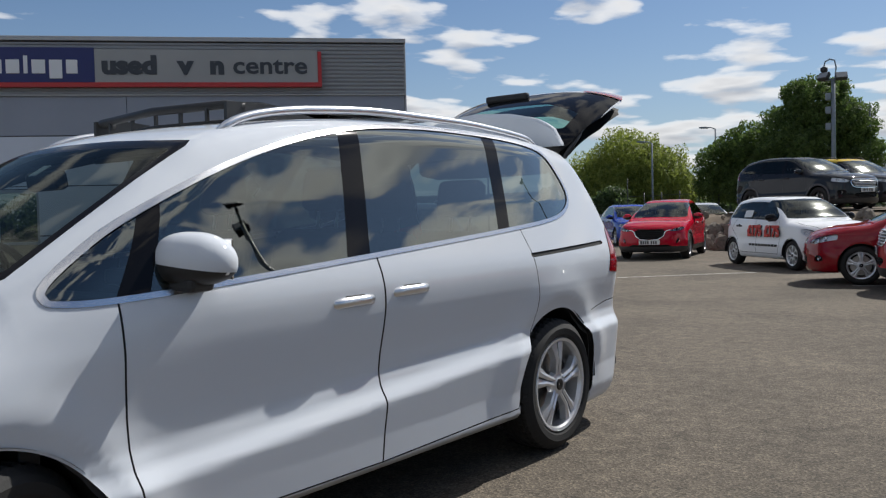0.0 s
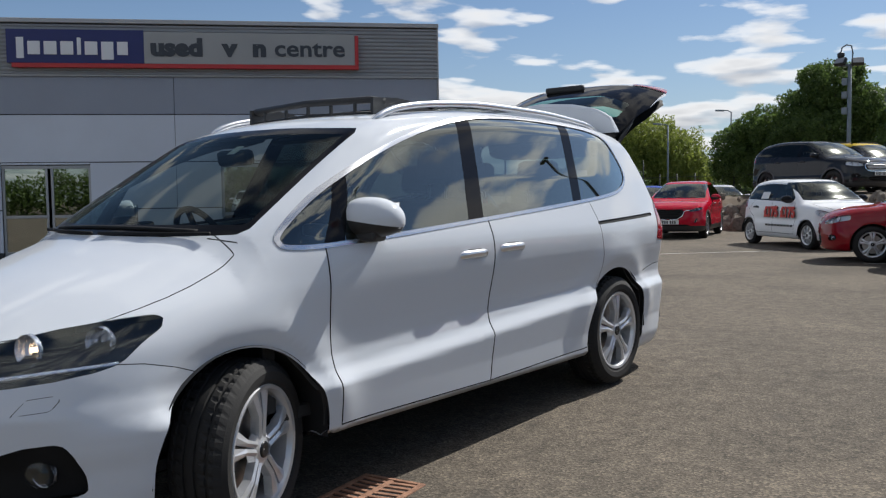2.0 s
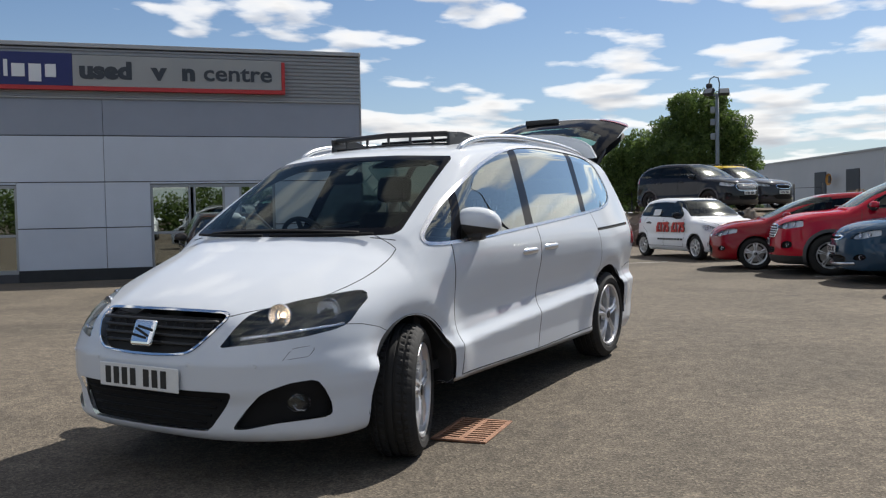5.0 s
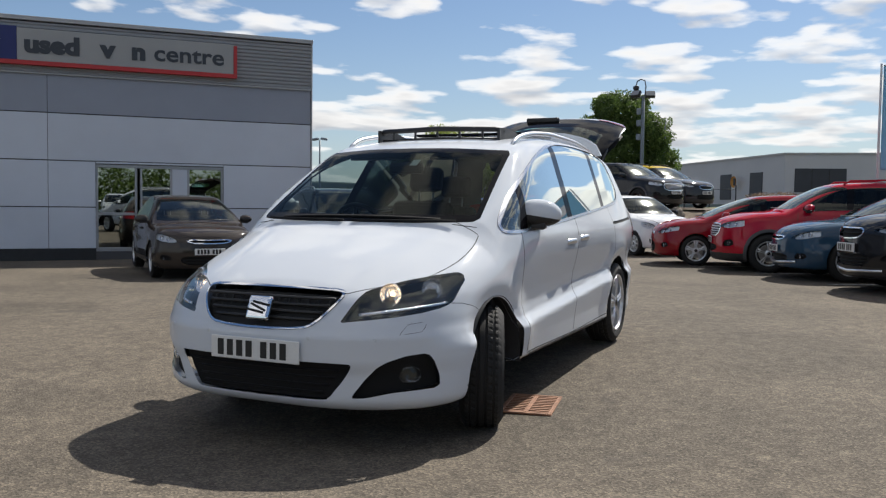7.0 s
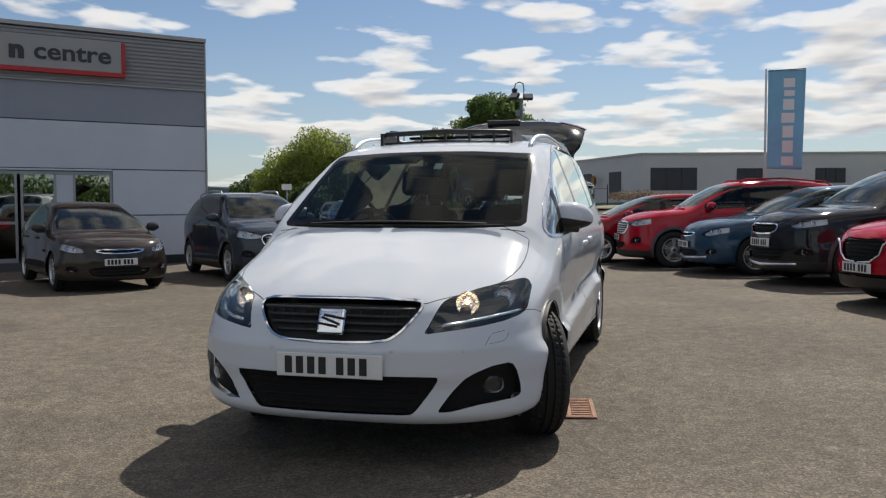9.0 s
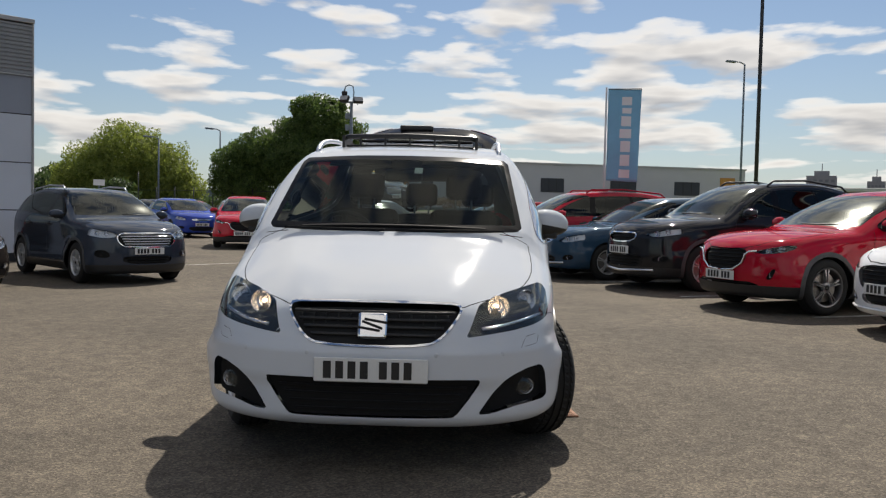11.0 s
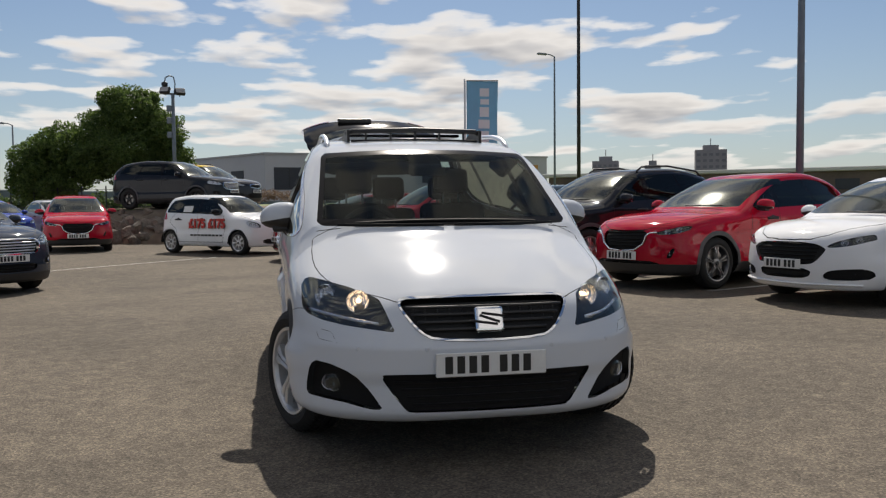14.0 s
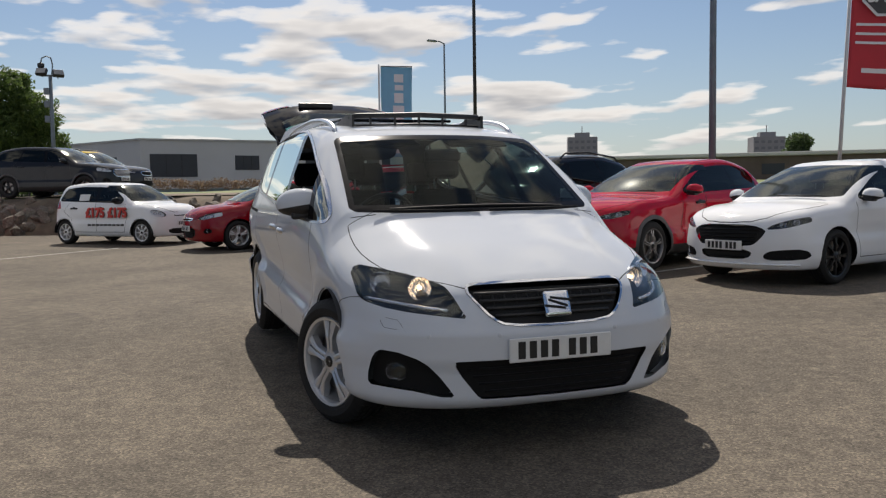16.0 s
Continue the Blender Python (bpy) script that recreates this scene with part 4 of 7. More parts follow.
    obj("inner_shell", mesh_np("inner_shell", iv - iN * 0.035, it[:, ::-1], -iN), M["lining"], car, "grey roof and pillar lining")
    for pc, name in ((fd, "door_card"), (rd, "door_card")):
        for s in (1, -1):
            v, t = compact(pc[0], pc[1][(pc[0][pc[1]].mean(1)[:, 0] * s) > 0])
            n = shape.normal(v)
            obj(name, mesh_np(name, v - n * 0.05, t[:, ::-1], -n), M["dash"], car)
    # cabin
    box("cabin_floor", (1.62, 3.6, 0.05), pose(0, 1.85, 0.36), M["dash"], car)
    box("bulkhead", (1.62, 0.06, 0.65), pose(0, 0.16, 0.66), M["dash"], car)
    bm = bmesh.new()
    bm_box(bm, (1.46, 0.66, 0.30), pose(0, 0.42, 0.86, -4), 0.06, 3)
    bm_box(bm, (0.42, 0.26, 0.10), pose(-0.36, 0.55, 1.01, -6), 0.04, 3)
    bm_box(bm, (0.30, 0.30, 0.42), pose(0, 0.70, 0.62), 0.05, 2)
    part("dashboard", bm, M["dash"], car)
    steering_wheel(car, (-0.37, 0.72, 0.99))
    for x in (-0.37, 0.37):
        seat(car, (x, 1.28, 0.48))
    for x in (-0.48, 0.0, 0.48):
        seat(car, (x, 2.12, 0.50), 0.45, 0.56)
    box("load_floor", (1.3, 1.1, 0.30), pose(0, 3.2, 0.60), M["dash"], car, bevel=0.02)
    box("rear_view_mirror", (0.24, 0.05, 0.075), pose(0, 0.66, 1.40, 10), M["trim"], car, bevel=0.02, seg=2)
    box("toll_sticker", (0.05, 0.003, 0.07), pose(0.10, 0.585, 1.43, -58), M["plate"], car, bevel=0)
    for x in (-0.30, 0.30):
        box("sun_visor", (0.40, 0.15, 0.02), pose(x, 0.86, 1.485, 14), M["lining"], car, bevel=0.008)
    # wipers at the foot of the screen
    for x0, x1 in ((0.62, 0.02), (-0.62, -0.04)):
        tube("wiper", [(x0, 0.045, 1.074), ((x0 + x1) / 2, -0.03, 1.072), (x1, -0.065, 1.070)], 0.008, M["recess"], car, "black wiper blade", n=6)
    tube("cowl", [(x, -0.006 + 0.24 * x * x, 1.092 - 0.045 * x * x) for x in np.linspace(-0.52, 0.52, 15)], 0.018, M["recess"], car, "black cowl at the foot of the screen", n=8, squash=0.55)
    # roof rails and raised wind deflector
    for s in (1, -1):
        pts = [(0.610, 0.98, 1.570), (0.610, 1.06, 1.612), (0.612, 1.18, 1.645), (0.610, 1.45, 1.680), (0.602, 1.9, 1.703), (0.590, 2.4, 1.700), (0.570, 2.9, 1.676), (0.560, 3.10, 1.655), (0.555, 3.20, 1.615)]
        ys = np.concatenate([np.linspace(0.98, 1.3, 10), np.linspace(1.4, 3.0, 14), np.linspace(3.05, 3.20, 6)])
        zt, xt = smooth_table([(y, z) for x, y, z in pts]), smooth_table([(y, x) for x, y, z in pts])
        tube("roof_rail", [(s * float(np.interp(y, *xt)), y, float(np.interp(y, *zt)) - 0.010) for y in ys], [0.012] + [0.017] * (len(ys) - 2) + [0.012], M["satin"], car, "bright aluminium roof rail", n=10)
    defl = new("wind_deflector")
    defl.parent = car
    tagged(defl, "raised black mesh wind deflector")
    tube("top_bar", [(-0.46, 1.22, 1.676), (-0.43, 1.15, 1.682), (0, 1.12, 1.692), (0.43, 1.15, 1.682), (0.46, 1.22, 1.676)], 0.018, M["trim"], defl)
    tube("base_bar", [(-0.44, 1.16, 1.618), (0, 1.13, 1.628), (0.44, 1.16, 1.618)], 0.009, M["trim"], defl)
    for s in (1, -1):
        flat_outline([(1.13, 1.60), (1.13, 1.690), (1.30, 1.700), (1.40, 1.692), (1.60, 1.655), (1.60, 1.640)], s * 0.45, s * 0.018, "arm", M["trim"], defl)
    for i in range(5):
        x = -0.34 + 0.17 * i
        box("post", (0.014, 0.012, 0.06), pose(x, 1.135, 1.655), M["trim"], defl, bevel=0)
    box("opened_roof_panel", (0.86, 0.75, 0.02), pose(0, 2.05, 1.706, 1.5), M["gloss_black"], car, "black glass roof panel slid back", bevel=0.008)
    # mirrors, handles, plate, sensors
    for s in (1, -1):
        door_mirror(car, s, (s * 0.915, 0.640, 1.112), M["white"], 1.06, sweep=27)
    for s in (1, -1):
        for y, z in ((1.315, 0.918), (1.640, 0.934)):
            door_handle(car, (s * 0.911, y, z), s, "satin")
    number_plate(car, (0, -0.957, 0.453))
    for x in (-0.295, 0.295, -0.60, 0.60):
        V, F = lathe([(0, 0.0005), (0.002, 0.010), (0, 0.011)], 14, "y")
        y = float(np.interp(0.53, *shape.front)) + 0.185 * abs(x / 0.7) ** 3.5
        obj("parking_sensor", mesh_np("parking_sensor", V * np.array([1, -1, 1]), F), M["white"], car, "", pose(x, y, 0.525, 0, 0, 30 * x))
    # wheels: the front pair steered to the car's left
    for s in (1, -1):
        wheel(car, (s * 0.80, 0.02, 0.283), 22, 0.335, 0.236, 0.225, s, "five", "rim", detail=144)
        wheel(car, (s * 0.80, 2.835, 0.360), 0, 0.335, 0.236, 0.225, s, "five", "rim", detail=144)
        for ya, za in ((-0.02, 0.285), (2.82, 0.370)):
            wheel_arch(car, (s * 0.70, ya, za), 0.392, 0.20)
            box("arch_wall", (0.02, 0.84, 0.55), pose(s * 0.50, ya, 0.50), M["trim"], car, bevel=0)
    box("underbody", (1.1, 4.3, 0.06), pose(0, 1.45, 0.215), M["trim"], car, bevel=0.01)
    return car


main_car()


# ---- parked cars ----
def car_spec(L, W, H, wb, fo, nose, cowl, screen, back, belt, R=0.33, arch=0.36, flare=0.018, nose_bow=0.22):
    """The skin of a parked car from its main sizes: nose height, foot and top of the screen (y, z), rear edge of the roof (y, z), belt heights."""
    hw, e = W / 2, L - fo
    cy, cz = cowl
    sy, sz = screen
    by, bz = back
    return dict(
        top=[(-fo - 0.15, nose - 0.25), (-fo, nose - 0.09), (-fo + 0.09, nose), ((cy - fo) / 2, nose + (cz - nose) * 0.70), (cy - 0.08, cz - 0.015), (cy + 0.03, cz + 0.03), ((cy + sy) / 2, (cz + sz) / 2 + 0.035), (sy, sz), (sy + 0.22, sz + 0.6 * (H - sz)), ((sy + by) / 2 + 0.1, H), (by, bz), (by + 0.6, bz - 0.22)],
        front=[(0.08, -fo + 0.18), (0.20, -fo + 0.04), (0.45, -fo), (nose - 0.15, -fo + 0.015), (nose, -fo + 0.09), (nose + 0.25, -fo + 0.40)],
        rear=[(0.1, e - 0.18), (0.33, e - 0.02), (0.58, e), (belt[1] - 0.12, e - 0.06), (belt[1] + 0.04, e - 0.10), (bz, by + 0.03), (bz + 0.25, by - 0.2)],
        wide=[(0.05, hw - 0.16), (0.20, hw - 0.06), (0.36, hw - 0.006), (0.48, hw - 0.004), (0.60, hw - 0.022), (belt[0] - 0.22, hw - 0.012), (belt[0] - 0.10, hw - 0.012), (belt[0], hw - 0.035), (H - 0.12, hw - 0.27), (H + 0.12, hw - 0.38)],
        taper=[(0.1, 0.01), (0.5, 0.015), (nose, 0.05), (belt[0], 0.10), (H, 0.03), (H + 0.1, 0.03)], taper_y=0.75,
        rear_taper=0.07, rear_taper_y=wb - 0.4, arches=[(0, R, arch + 0.01), (wb, R, arch + 0.01)], flare=flare, shift=0.22, shift_end=sy + 0.8, crown=0.055,
        nose=nose_bow, nose_p=2.4, stern=0.14, r_hood=0.06, r_side=0.12, floor=0.19, half=hw + 0.02, ends=(-fo - 0.02, e + 0.02), height=H)


def parked_car(name, label, color, spec, at, yaw, wb, R, arch, belt, faces, plate_z, h=0.035, clad=False, rails=False, style="ten", rim="rim", dlo_rear=0.0, pillar=(0.0, 0.0), roof_mat=None, mirror_mat=None, b_mat="gloss_black", handles=True, rim_r=0.215, group="parked cars", splitter=False, wings=False, scale=1.0, lamp_mat="bright_housing", skid=False):
    car = thing(name, label, "car", pose(at[0], at[1], at[2] if len(at) > 2 else ground_z(at[0], at[1]), 0, 0, yaw) @ Matrix.Scale(scale, 4), group)
    shape = Shape(spec)
    b = Body(shape, h)
    hw, fo, e, H = spec["half"] - 0.02, -spec["ends"][0] - 0.02, spec["ends"][1] - 0.02, spec["height"]
    top = lambda y: float(np.interp(y, *shape.top))
    for ya in (0, wb):
        b.cut(lambda P, ya=ya: np.maximum(np.hypot(P[:, 1] - ya, P[:, 2] - R) - arch, 0.5 - np.abs(P[:, 0])))
    if clad:
        for ya in (0, wb):
            pc = b.cut(lambda P, ya=ya: np.maximum(np.hypot(P[:, 1] - ya, P[:, 2] - R) - arch - 0.055, 0.6 - np.abs(P[:, 0])))
            b.panel("arch_cladding", pc, M["clad"], car, "grey plastic arch cladding", push=0.004)
        b.panel("sill_cladding", b.cut(lambda P: P[:, 2] - 0.34), M["trim"], car, "dark plastic lower cladding", sides=False)
    # windscreen
    cz = [z for y, z in spec["top"]][4]
    sy, sz = spec["top"][7]
    wsp = [(0, cz + 0.035), (hw * 0.62, cz + 0.025), (hw * 0.80, cz + 0.035), (hw * 0.72, sz - 0.06), (hw * 0.68, sz - 0.025), (0, sz - 0.005)]
    wsp = wsp + [(-x, z) for x, z in wsp[-2:0:-1]]
    pc = b.cut(lambda P: np.maximum(outline_distance(P[:, 0], P[:, 2], wsp), P[:, 1] - sy - 0.3))
    b.panel("windscreen", pc, M["parked_screen"], car, sides=False)
    # side windows follow the roof line above and the belt below
    y0 = spec["top"][4][0] + 0.42
    by, bz = spec["top"][10]
    bl = lambda y: belt[0] + (belt[1] - belt[0]) * max(0.0, y) / wb + 0.01
    roof = lambda y: top(y - 0.22 * 0.42 * min(1, max(0, (spec["shift_end"] - y) / 0.8))) - 0.105
    yr = by - 0.05 + dlo_rear
    low = [(y, bl(y)) for y in np.linspace(y0, yr, 12)]
    high = [(y, roof(y)) for y in np.linspace(yr - 0.10, y0, 16) if roof(y) > bl(y) + 0.03]
    df = side_field(low + high, 0.45, 0.0, 1)
    ins = b.cut(df)
    yb, yc = pillar
    rest = ins
    for nm, mat, yy, k in (("front_window", "dark_glass", yb - 0.06, 0.12), ("door_pillar", b_mat, yb + 0.05, 0.14), ("rear_window", "dark_glass", yc - 0.03, -0.25), ("rear_pillar", b_mat, yc + 0.02, -0.25)):
        pcs, rest = split(*rest, (rest[0][:, 1] - (yy + k * (rest[0][:, 2] - belt[0]))))
        b.panel(nm, pcs, M[mat], car, push=-0.002)
    b.panel("quarter_window", rest, M["dark_glass"], car, push=-0.002)
    # rear screen
    tgp = [(-hw * 0.62, belt[1] + 0.06), (hw * 0.62, belt[1] + 0.06), (hw * 0.55, bz - 0.10), (-hw * 0.55, bz - 0.10)]
    b.panel("rear_screen", b.cut(lambda P: np.maximum(outline_distance(P[:, 0], P[:, 2], chaikin(tgp, 1)), wb - P[:, 1])), M["dark_glass"], car, sides=False)
    # the face: lamps, grilles, openings
    for nm, pts, mat, mirrored, ring, push, lab in faces:
        if mirrored:
            f = front_field(pts, -fo + 0.50, 0, 1)
        else:
            f = front_field(pts + [(-x, z) for x, z in reversed(pts) if x > 1e-6], -0.2, 0, 1, False)
        pc = b.cut(f)
        if ring:
            pin, pout = split(*pc, f(pc[0]) + 0.016)
            b.panel(nm + "_surround", pout, M[ring], car, push=0.006, sides=mirrored)
            pc = pin
        made = b.panel(nm, pc, M[mat], car, lab, push=push, sides=mirrored)
        if nm == "fog_lamp_recess":
            for ob in made:
                c = np.array([q.co for q in ob.data.vertices]).mean(0)
                lamp_bowl(ob, (float(c[0]), float(c[1]) + 0.035, float(c[2])), 0.034, 24 if c[0] > 0 else -24)
        if nm == "headlamp":
            for ob in made:
                v = np.array([q.co for q in ob.data.vertices])
                t = np.array([q.vertices[:] for q in ob.data.polygons])
                N = shape.normal(v)
                obj("housing", mesh_np("housing", v - N * 0.012 + np.array([0, 0.05, 0]), t, N), M[lamp_mat], ob)
                s = 1 if v[:, 0].mean() > 0 else -1
                for k in (0.35, 0.68):
                    x = s * (np.abs(v[:, 0]).min() * (1 - k) + np.abs(v[:, 0]).max() * k)
                    near = np.argsort(np.abs(v[:, 0] - x))[:20]
                    c = v[near].mean(0)
                    lamp_bowl(ob, (float(x), float(c[1] + 0.075), float(c[2])), 0.036, s * 20)
        if nm in ("grille", "lower_grille") and made:
            xs = [x for x, z in pts]
            zs = [z for x, z in pts]
            n = max(2, int((max(zs) - min(zs)) / 0.04))
            for i in range(n):
                z = min(zs) + (max(zs) - min(zs)) * (i + 0.5) / n
                wx = max(0.12, min(max(xs), float(np.interp(z, [min(zs), max(zs)], [xs[zs.index(min(zs))] if xs[zs.index(min(zs))] > 0.05 else max(xs) * 0.75, max(xs) * 0.95]))) - 0.03)
                pp = [(x, float(np.interp(z, *shape.front)) + spec["nose"] * abs(x / 0.7) ** 2.4 + 0.018, z) for x in np.linspace(-wx, wx, 9)]
                tube("slat", pp, 0.013 if clad == "bright" else 0.009, M["satin" if ring == "chrome" and nm == "grille" and clad == "bright" else "recess"], made[0], n=5)
    # seams of the doors, bonnet shut line
    lim = lambda P: 0.6 - np.abs(P[:, 0])
    yd0, yd2 = y0 - 0.10, wb - arch * 0.72
    for pts in ([(yd0 + 0.02, bl(0)), (yd0 - 0.02, 0.60), (yd0 + 0.05, 0.30)], [(yb, bl(yb)), (yb - 0.02, 0.60), (yb - 0.02, 0.30)], [(yc, bl(yc)), (yd2 + 0.25, 0.80), (yd2, 0.62), (yd2 - 0.12, 0.30)], [(yd0 + 0.05, 0.30), (yd2 - 0.12, 0.30)]):
        b.panel("seam", b.strip(open_line(pts), 0.004, lim), M["gap"], car, push=-0.003)
    hood = chaikin([(hw * 0.80, spec["top"][4][0] + 0.05), (hw * 0.82, -0.25), (hw * 0.70, -fo * 0.55), (hw * 0.45, -fo * 0.88), (0, -fo * 0.95), (-hw * 0.45, -fo * 0.88), (-hw * 0.70, -fo * 0.55), (-hw * 0.82, -0.25), (-hw * 0.80, spec["top"][4][0] + 0.05)], 1)
    hz = spec["top"][2][1] - 0.10
    b.panel("bonnet_seam", b.strip(lambda P: np.where((P[:, 2] > hz) & (P[:, 1] < 0.5), outline_distance(P[:, 0], P[:, 1], hood), 1.0), 0.004, lambda P: np.maximum(hz - P[:, 2], P[:, 1] - spec["top"][4][0])), M["gap"], car, push=-0.003)
    hp = b.cut(lambda P: np.maximum(np.maximum(outline_distance(P[:, 0], P[:, 1], hood), hz - P[:, 2]), P[:, 1] - spec["top"][4][0] - 0.1))
    b.panel("bonnet", hp, color, car, sides=False)
    tl = b.cut(side_field([(e - 0.42, belt[1] - 0.16), (e + 0.1, belt[1] - 0.18), (e + 0.1, belt[1] + 0.03), (e - 0.34, belt[1] + 0.02)], hw * 0.55))
    b.panel("tail_lamp", tl, M["tail"], car, "red tail lamp lens", push=0.004)
    if roof_mat:
        rf = b.cut(lambda P: np.maximum(1.30 - P[:, 2], np.abs(P[:, 0]) - hw * 0.72))
        b.panel("roof", rf, roof_mat, car, sides=False)
    for nm, ya, yz in (("front_door", yd0 + 0.05, yb - 0.024), ("rear_door", yb + 0.0, yc + 0.0)):
        pts = [(ya, 1.25), (ya, 0.31), (yz if nm == "front_door" else yd2 - 0.10, 0.31), (yz if nm == "front_door" else yd2 + 0.03, 0.65), (yz, 1.25)]
        b.panel(nm, b.cut(side_field(pts, 0.6)), color, car)
    b.panel("body", (b.V, b.T), color, car, sides=False)
    # cabin seen through the glass
    keep = (b.V[b.T].mean(1)[:, 2] > belt[0] - 0.05) & (b.V[b.T].mean(1)[:, 1] > 0.1)
    iv, it = compact(b.V, b.T[keep])
    iN = shape.normal(iv)
    obj("inner_shell", mesh_np("inner_shell", iv - iN * 0.03, it[:, ::-1], -iN), M["lining"], car)
    box("cabin_tub", (W_in := 2 * hw - 0.22, wb - 0.1, 0.55), pose(0, wb / 2 + 0.30, 0.55), M["dash"], car, bevel=0.03)
    bm = bmesh.new()
    bm_box(bm, (W_in - 0.08, 0.55, 0.24), pose(0, spec["top"][4][0] + 0.48, belt[0] - 0.10), 0.06, 2)
    part("dashboard", bm, M["dash"], car)
    for x in (-0.36, 0.36):
        seat(car, (x, wb * 0.42, belt[0] - 0.52), 0.48, 0.58)
    box("rear_bench", (W_in - 0.2, 0.18, 0.55), pose(0, wb * 0.86, belt[0] - 0.08, -14), M["cloth"], car, bevel=0.06, seg=2)
    # fittings
    for s in (1, -1):
        door_mirror(car, s, (s * (hw + 0.05), y0 + 0.10, bl(0) + 0.075), mirror_mat or color, 0.92)
        if handles:
            for y in (yb - 0.17, yc - 0.13):
                door_handle(car, (s * (hw - 0.02), y, belt[0] - 0.10), s, "satin" if handles == "bright" else "trim")
        wheel(car, (s * (hw - 0.125), 0, R), 0, R, rim_r, 0.205, s, style, rim, detail=32)
        wheel(car, (s * (hw - 0.125), wb, R), 0, R, rim_r, 0.205, s, style, rim, detail=32)
        for ya in (0, wb):
            box("arch_wall", (0.02, 0.78, 0.52), pose(s * 0.48, ya, 0.48), M["trim"], car, bevel=0)
            wheel_arch(car, (s * 0.66, ya, R), arch + 0.012, 0.17)
        if rails:
            pts = [(0.56, sy + 0.25, top(sy + 0.25) - 0.03), (0.56, sy + 0.36, top(sy + 0.36) + 0.035), (0.555, (sy + by) / 2, H + 0.03), (0.54, by - 0.25, top(by - 0.25) + 0.03), (0.535, by - 0.12, top(by - 0.12) - 0.04)]
            tube("roof_rail", [(s * x * hw / 0.9, y, z) for x, y, z in pts], 0.016, M[rails], car, n=8)
    tube("wiper", [(0.55, spec["top"][4][0] + 0.13, cz + 0.045), (0.0, spec["top"][4][0] + 0.03, cz + 0.05)], 0.009, M["trim"], car, n=5)
    number_plate(car, (0, -fo - 0.008, plate_z))
    if splitter:
        # a thin lip that follows the bumper's foot
        pp = [(x, -fo + 0.02 + spec["nose"] * abs(x / 0.7) ** 2.4, 0.255) for x in np.linspace(-0.80, 0.80, 21)]
        tube("splitter", pp, 0.022, color, car, "white lower lip", n=8, squash=0.6)
    if skid:
        pp = [(x, -fo + 0.03 + spec["nose"] * abs(x / 0.7) ** 2.4, 0.27 + 0.05 * abs(x)) for x in np.linspace(-0.62, 0.62, 15)]
        tube("skid_plate", pp, 0.032, M["satin"], car, "silver lower skid plate", n=8, squash=0.7)
    if wings:
        # bright strip that runs round the grille's foot and out to the lamps
        for s in (1, -1):
            pp = [(s * x, -fo - 0.012 + spec["nose"] * abs(x / 0.7) ** 2.4, z) for x, z in ((0.03, 0.50), (0.22, 0.515), (0.345, 0.595), (0.385, 0.70), (0.43, 0.735), (0.52, 0.745))]
            tube("grille_wing", pp, 0.012, M["chrome"], car, "bright grille wing", n=7)
    box("underbody", (1.0, L_in := e + fo - 0.6, 0.06), pose(0, (e - fo) / 2, 0.24), M["trim"], car, bevel=0.01)
    return car


HL = "clear headlamp lens"
GR = "black slatted grille"


def face(nose, hw, lamp, grille, ring, low, fog=None, low_mat="gap"):
    """The openings of a car's nose: lamp and grille outlines on one half, (x, z)."""
    out = [("headlamp", lamp, "lens", True, None, 0.0, HL), ("grille", grille, "gap", False, ring, -0.035, GR), ("lower_grille", low, low_mat, False, None, -0.035, "black lower air intake")]
    if fog:
        out.append(("fog_lamp_recess", fog, "recess", True, None, -0.02, "black fog lamp recess"))
    return out


def crossover(color, name, label, at, yaw, **kw):
    s = car_spec(4.275, 1.765, 1.54, 2.57, 0.86, 0.82, (0.44, 1.04), (1.36, 1.46), (3.0, 1.42), (0.99, 1.07), 0.33, 0.355)
    f = face(0.82, 0.88, [(0.41, 0.725), (0.58, 0.775), (0.73, 0.82), (0.79, 0.825), (0.79, 0.755), (0.62, 0.705)], [(0, 0.765), (0.30, 0.765), (0.385, 0.73), (0.36, 0.60), (0.24, 0.52), (0, 0.50)], None, [(0, 0.38), (0.56, 0.38), (0.48, 0.25), (0, 0.24)], [(0.60, 0.42), (0.68, 0.56), (0.71, 0.55), (0.66, 0.40)])
    return parked_car(name, label, color, s, at, yaw, 2.57, 0.335, 0.362, (0.99, 1.07), f, 0.44, clad=True, style="ten", rim="machined", pillar=(1.30, 2.25), rim_r=0.232, wings=True, lamp_mat="housing", **kw)


def big_suv(color, name, label, at, yaw, **kw):
    s = car_spec(4.53, 1.84, 1.66, 2.69, 0.92, 0.92, (0.22, 1.14), (1.04, 1.58), (3.15, 1.55), (1.08, 1.18), 0.35, 0.38)
    f = face(0.92, 0.92, [(0.46, 0.82), (0.54, 0.885), (0.70, 0.925), (0.90, 0.965), (0.93, 0.92), (0.88, 0.835), (0.68, 0.785)], [(0, 0.885), (0.36, 0.885), (0.47, 0.865), (0.53, 0.795), (0.46, 0.67), (0.36, 0.635), (0, 0.63)], "chrome", [(0, 0.49), (0.46, 0.49), (0.40, 0.37), (0, 0.36)], [(0.60, 0.46), (0.64, 0.58), (0.80, 0.60), (0.82, 0.47)])
    return parked_car(name, label, color, s, at, yaw, 2.69, 0.35, 0.385, (1.08, 1.18), f, 0.575, clad="bright", style="ten", rails=kw.pop("rails", "satin"), pillar=(1.34, 2.32), rim_r=0.222, **kw)


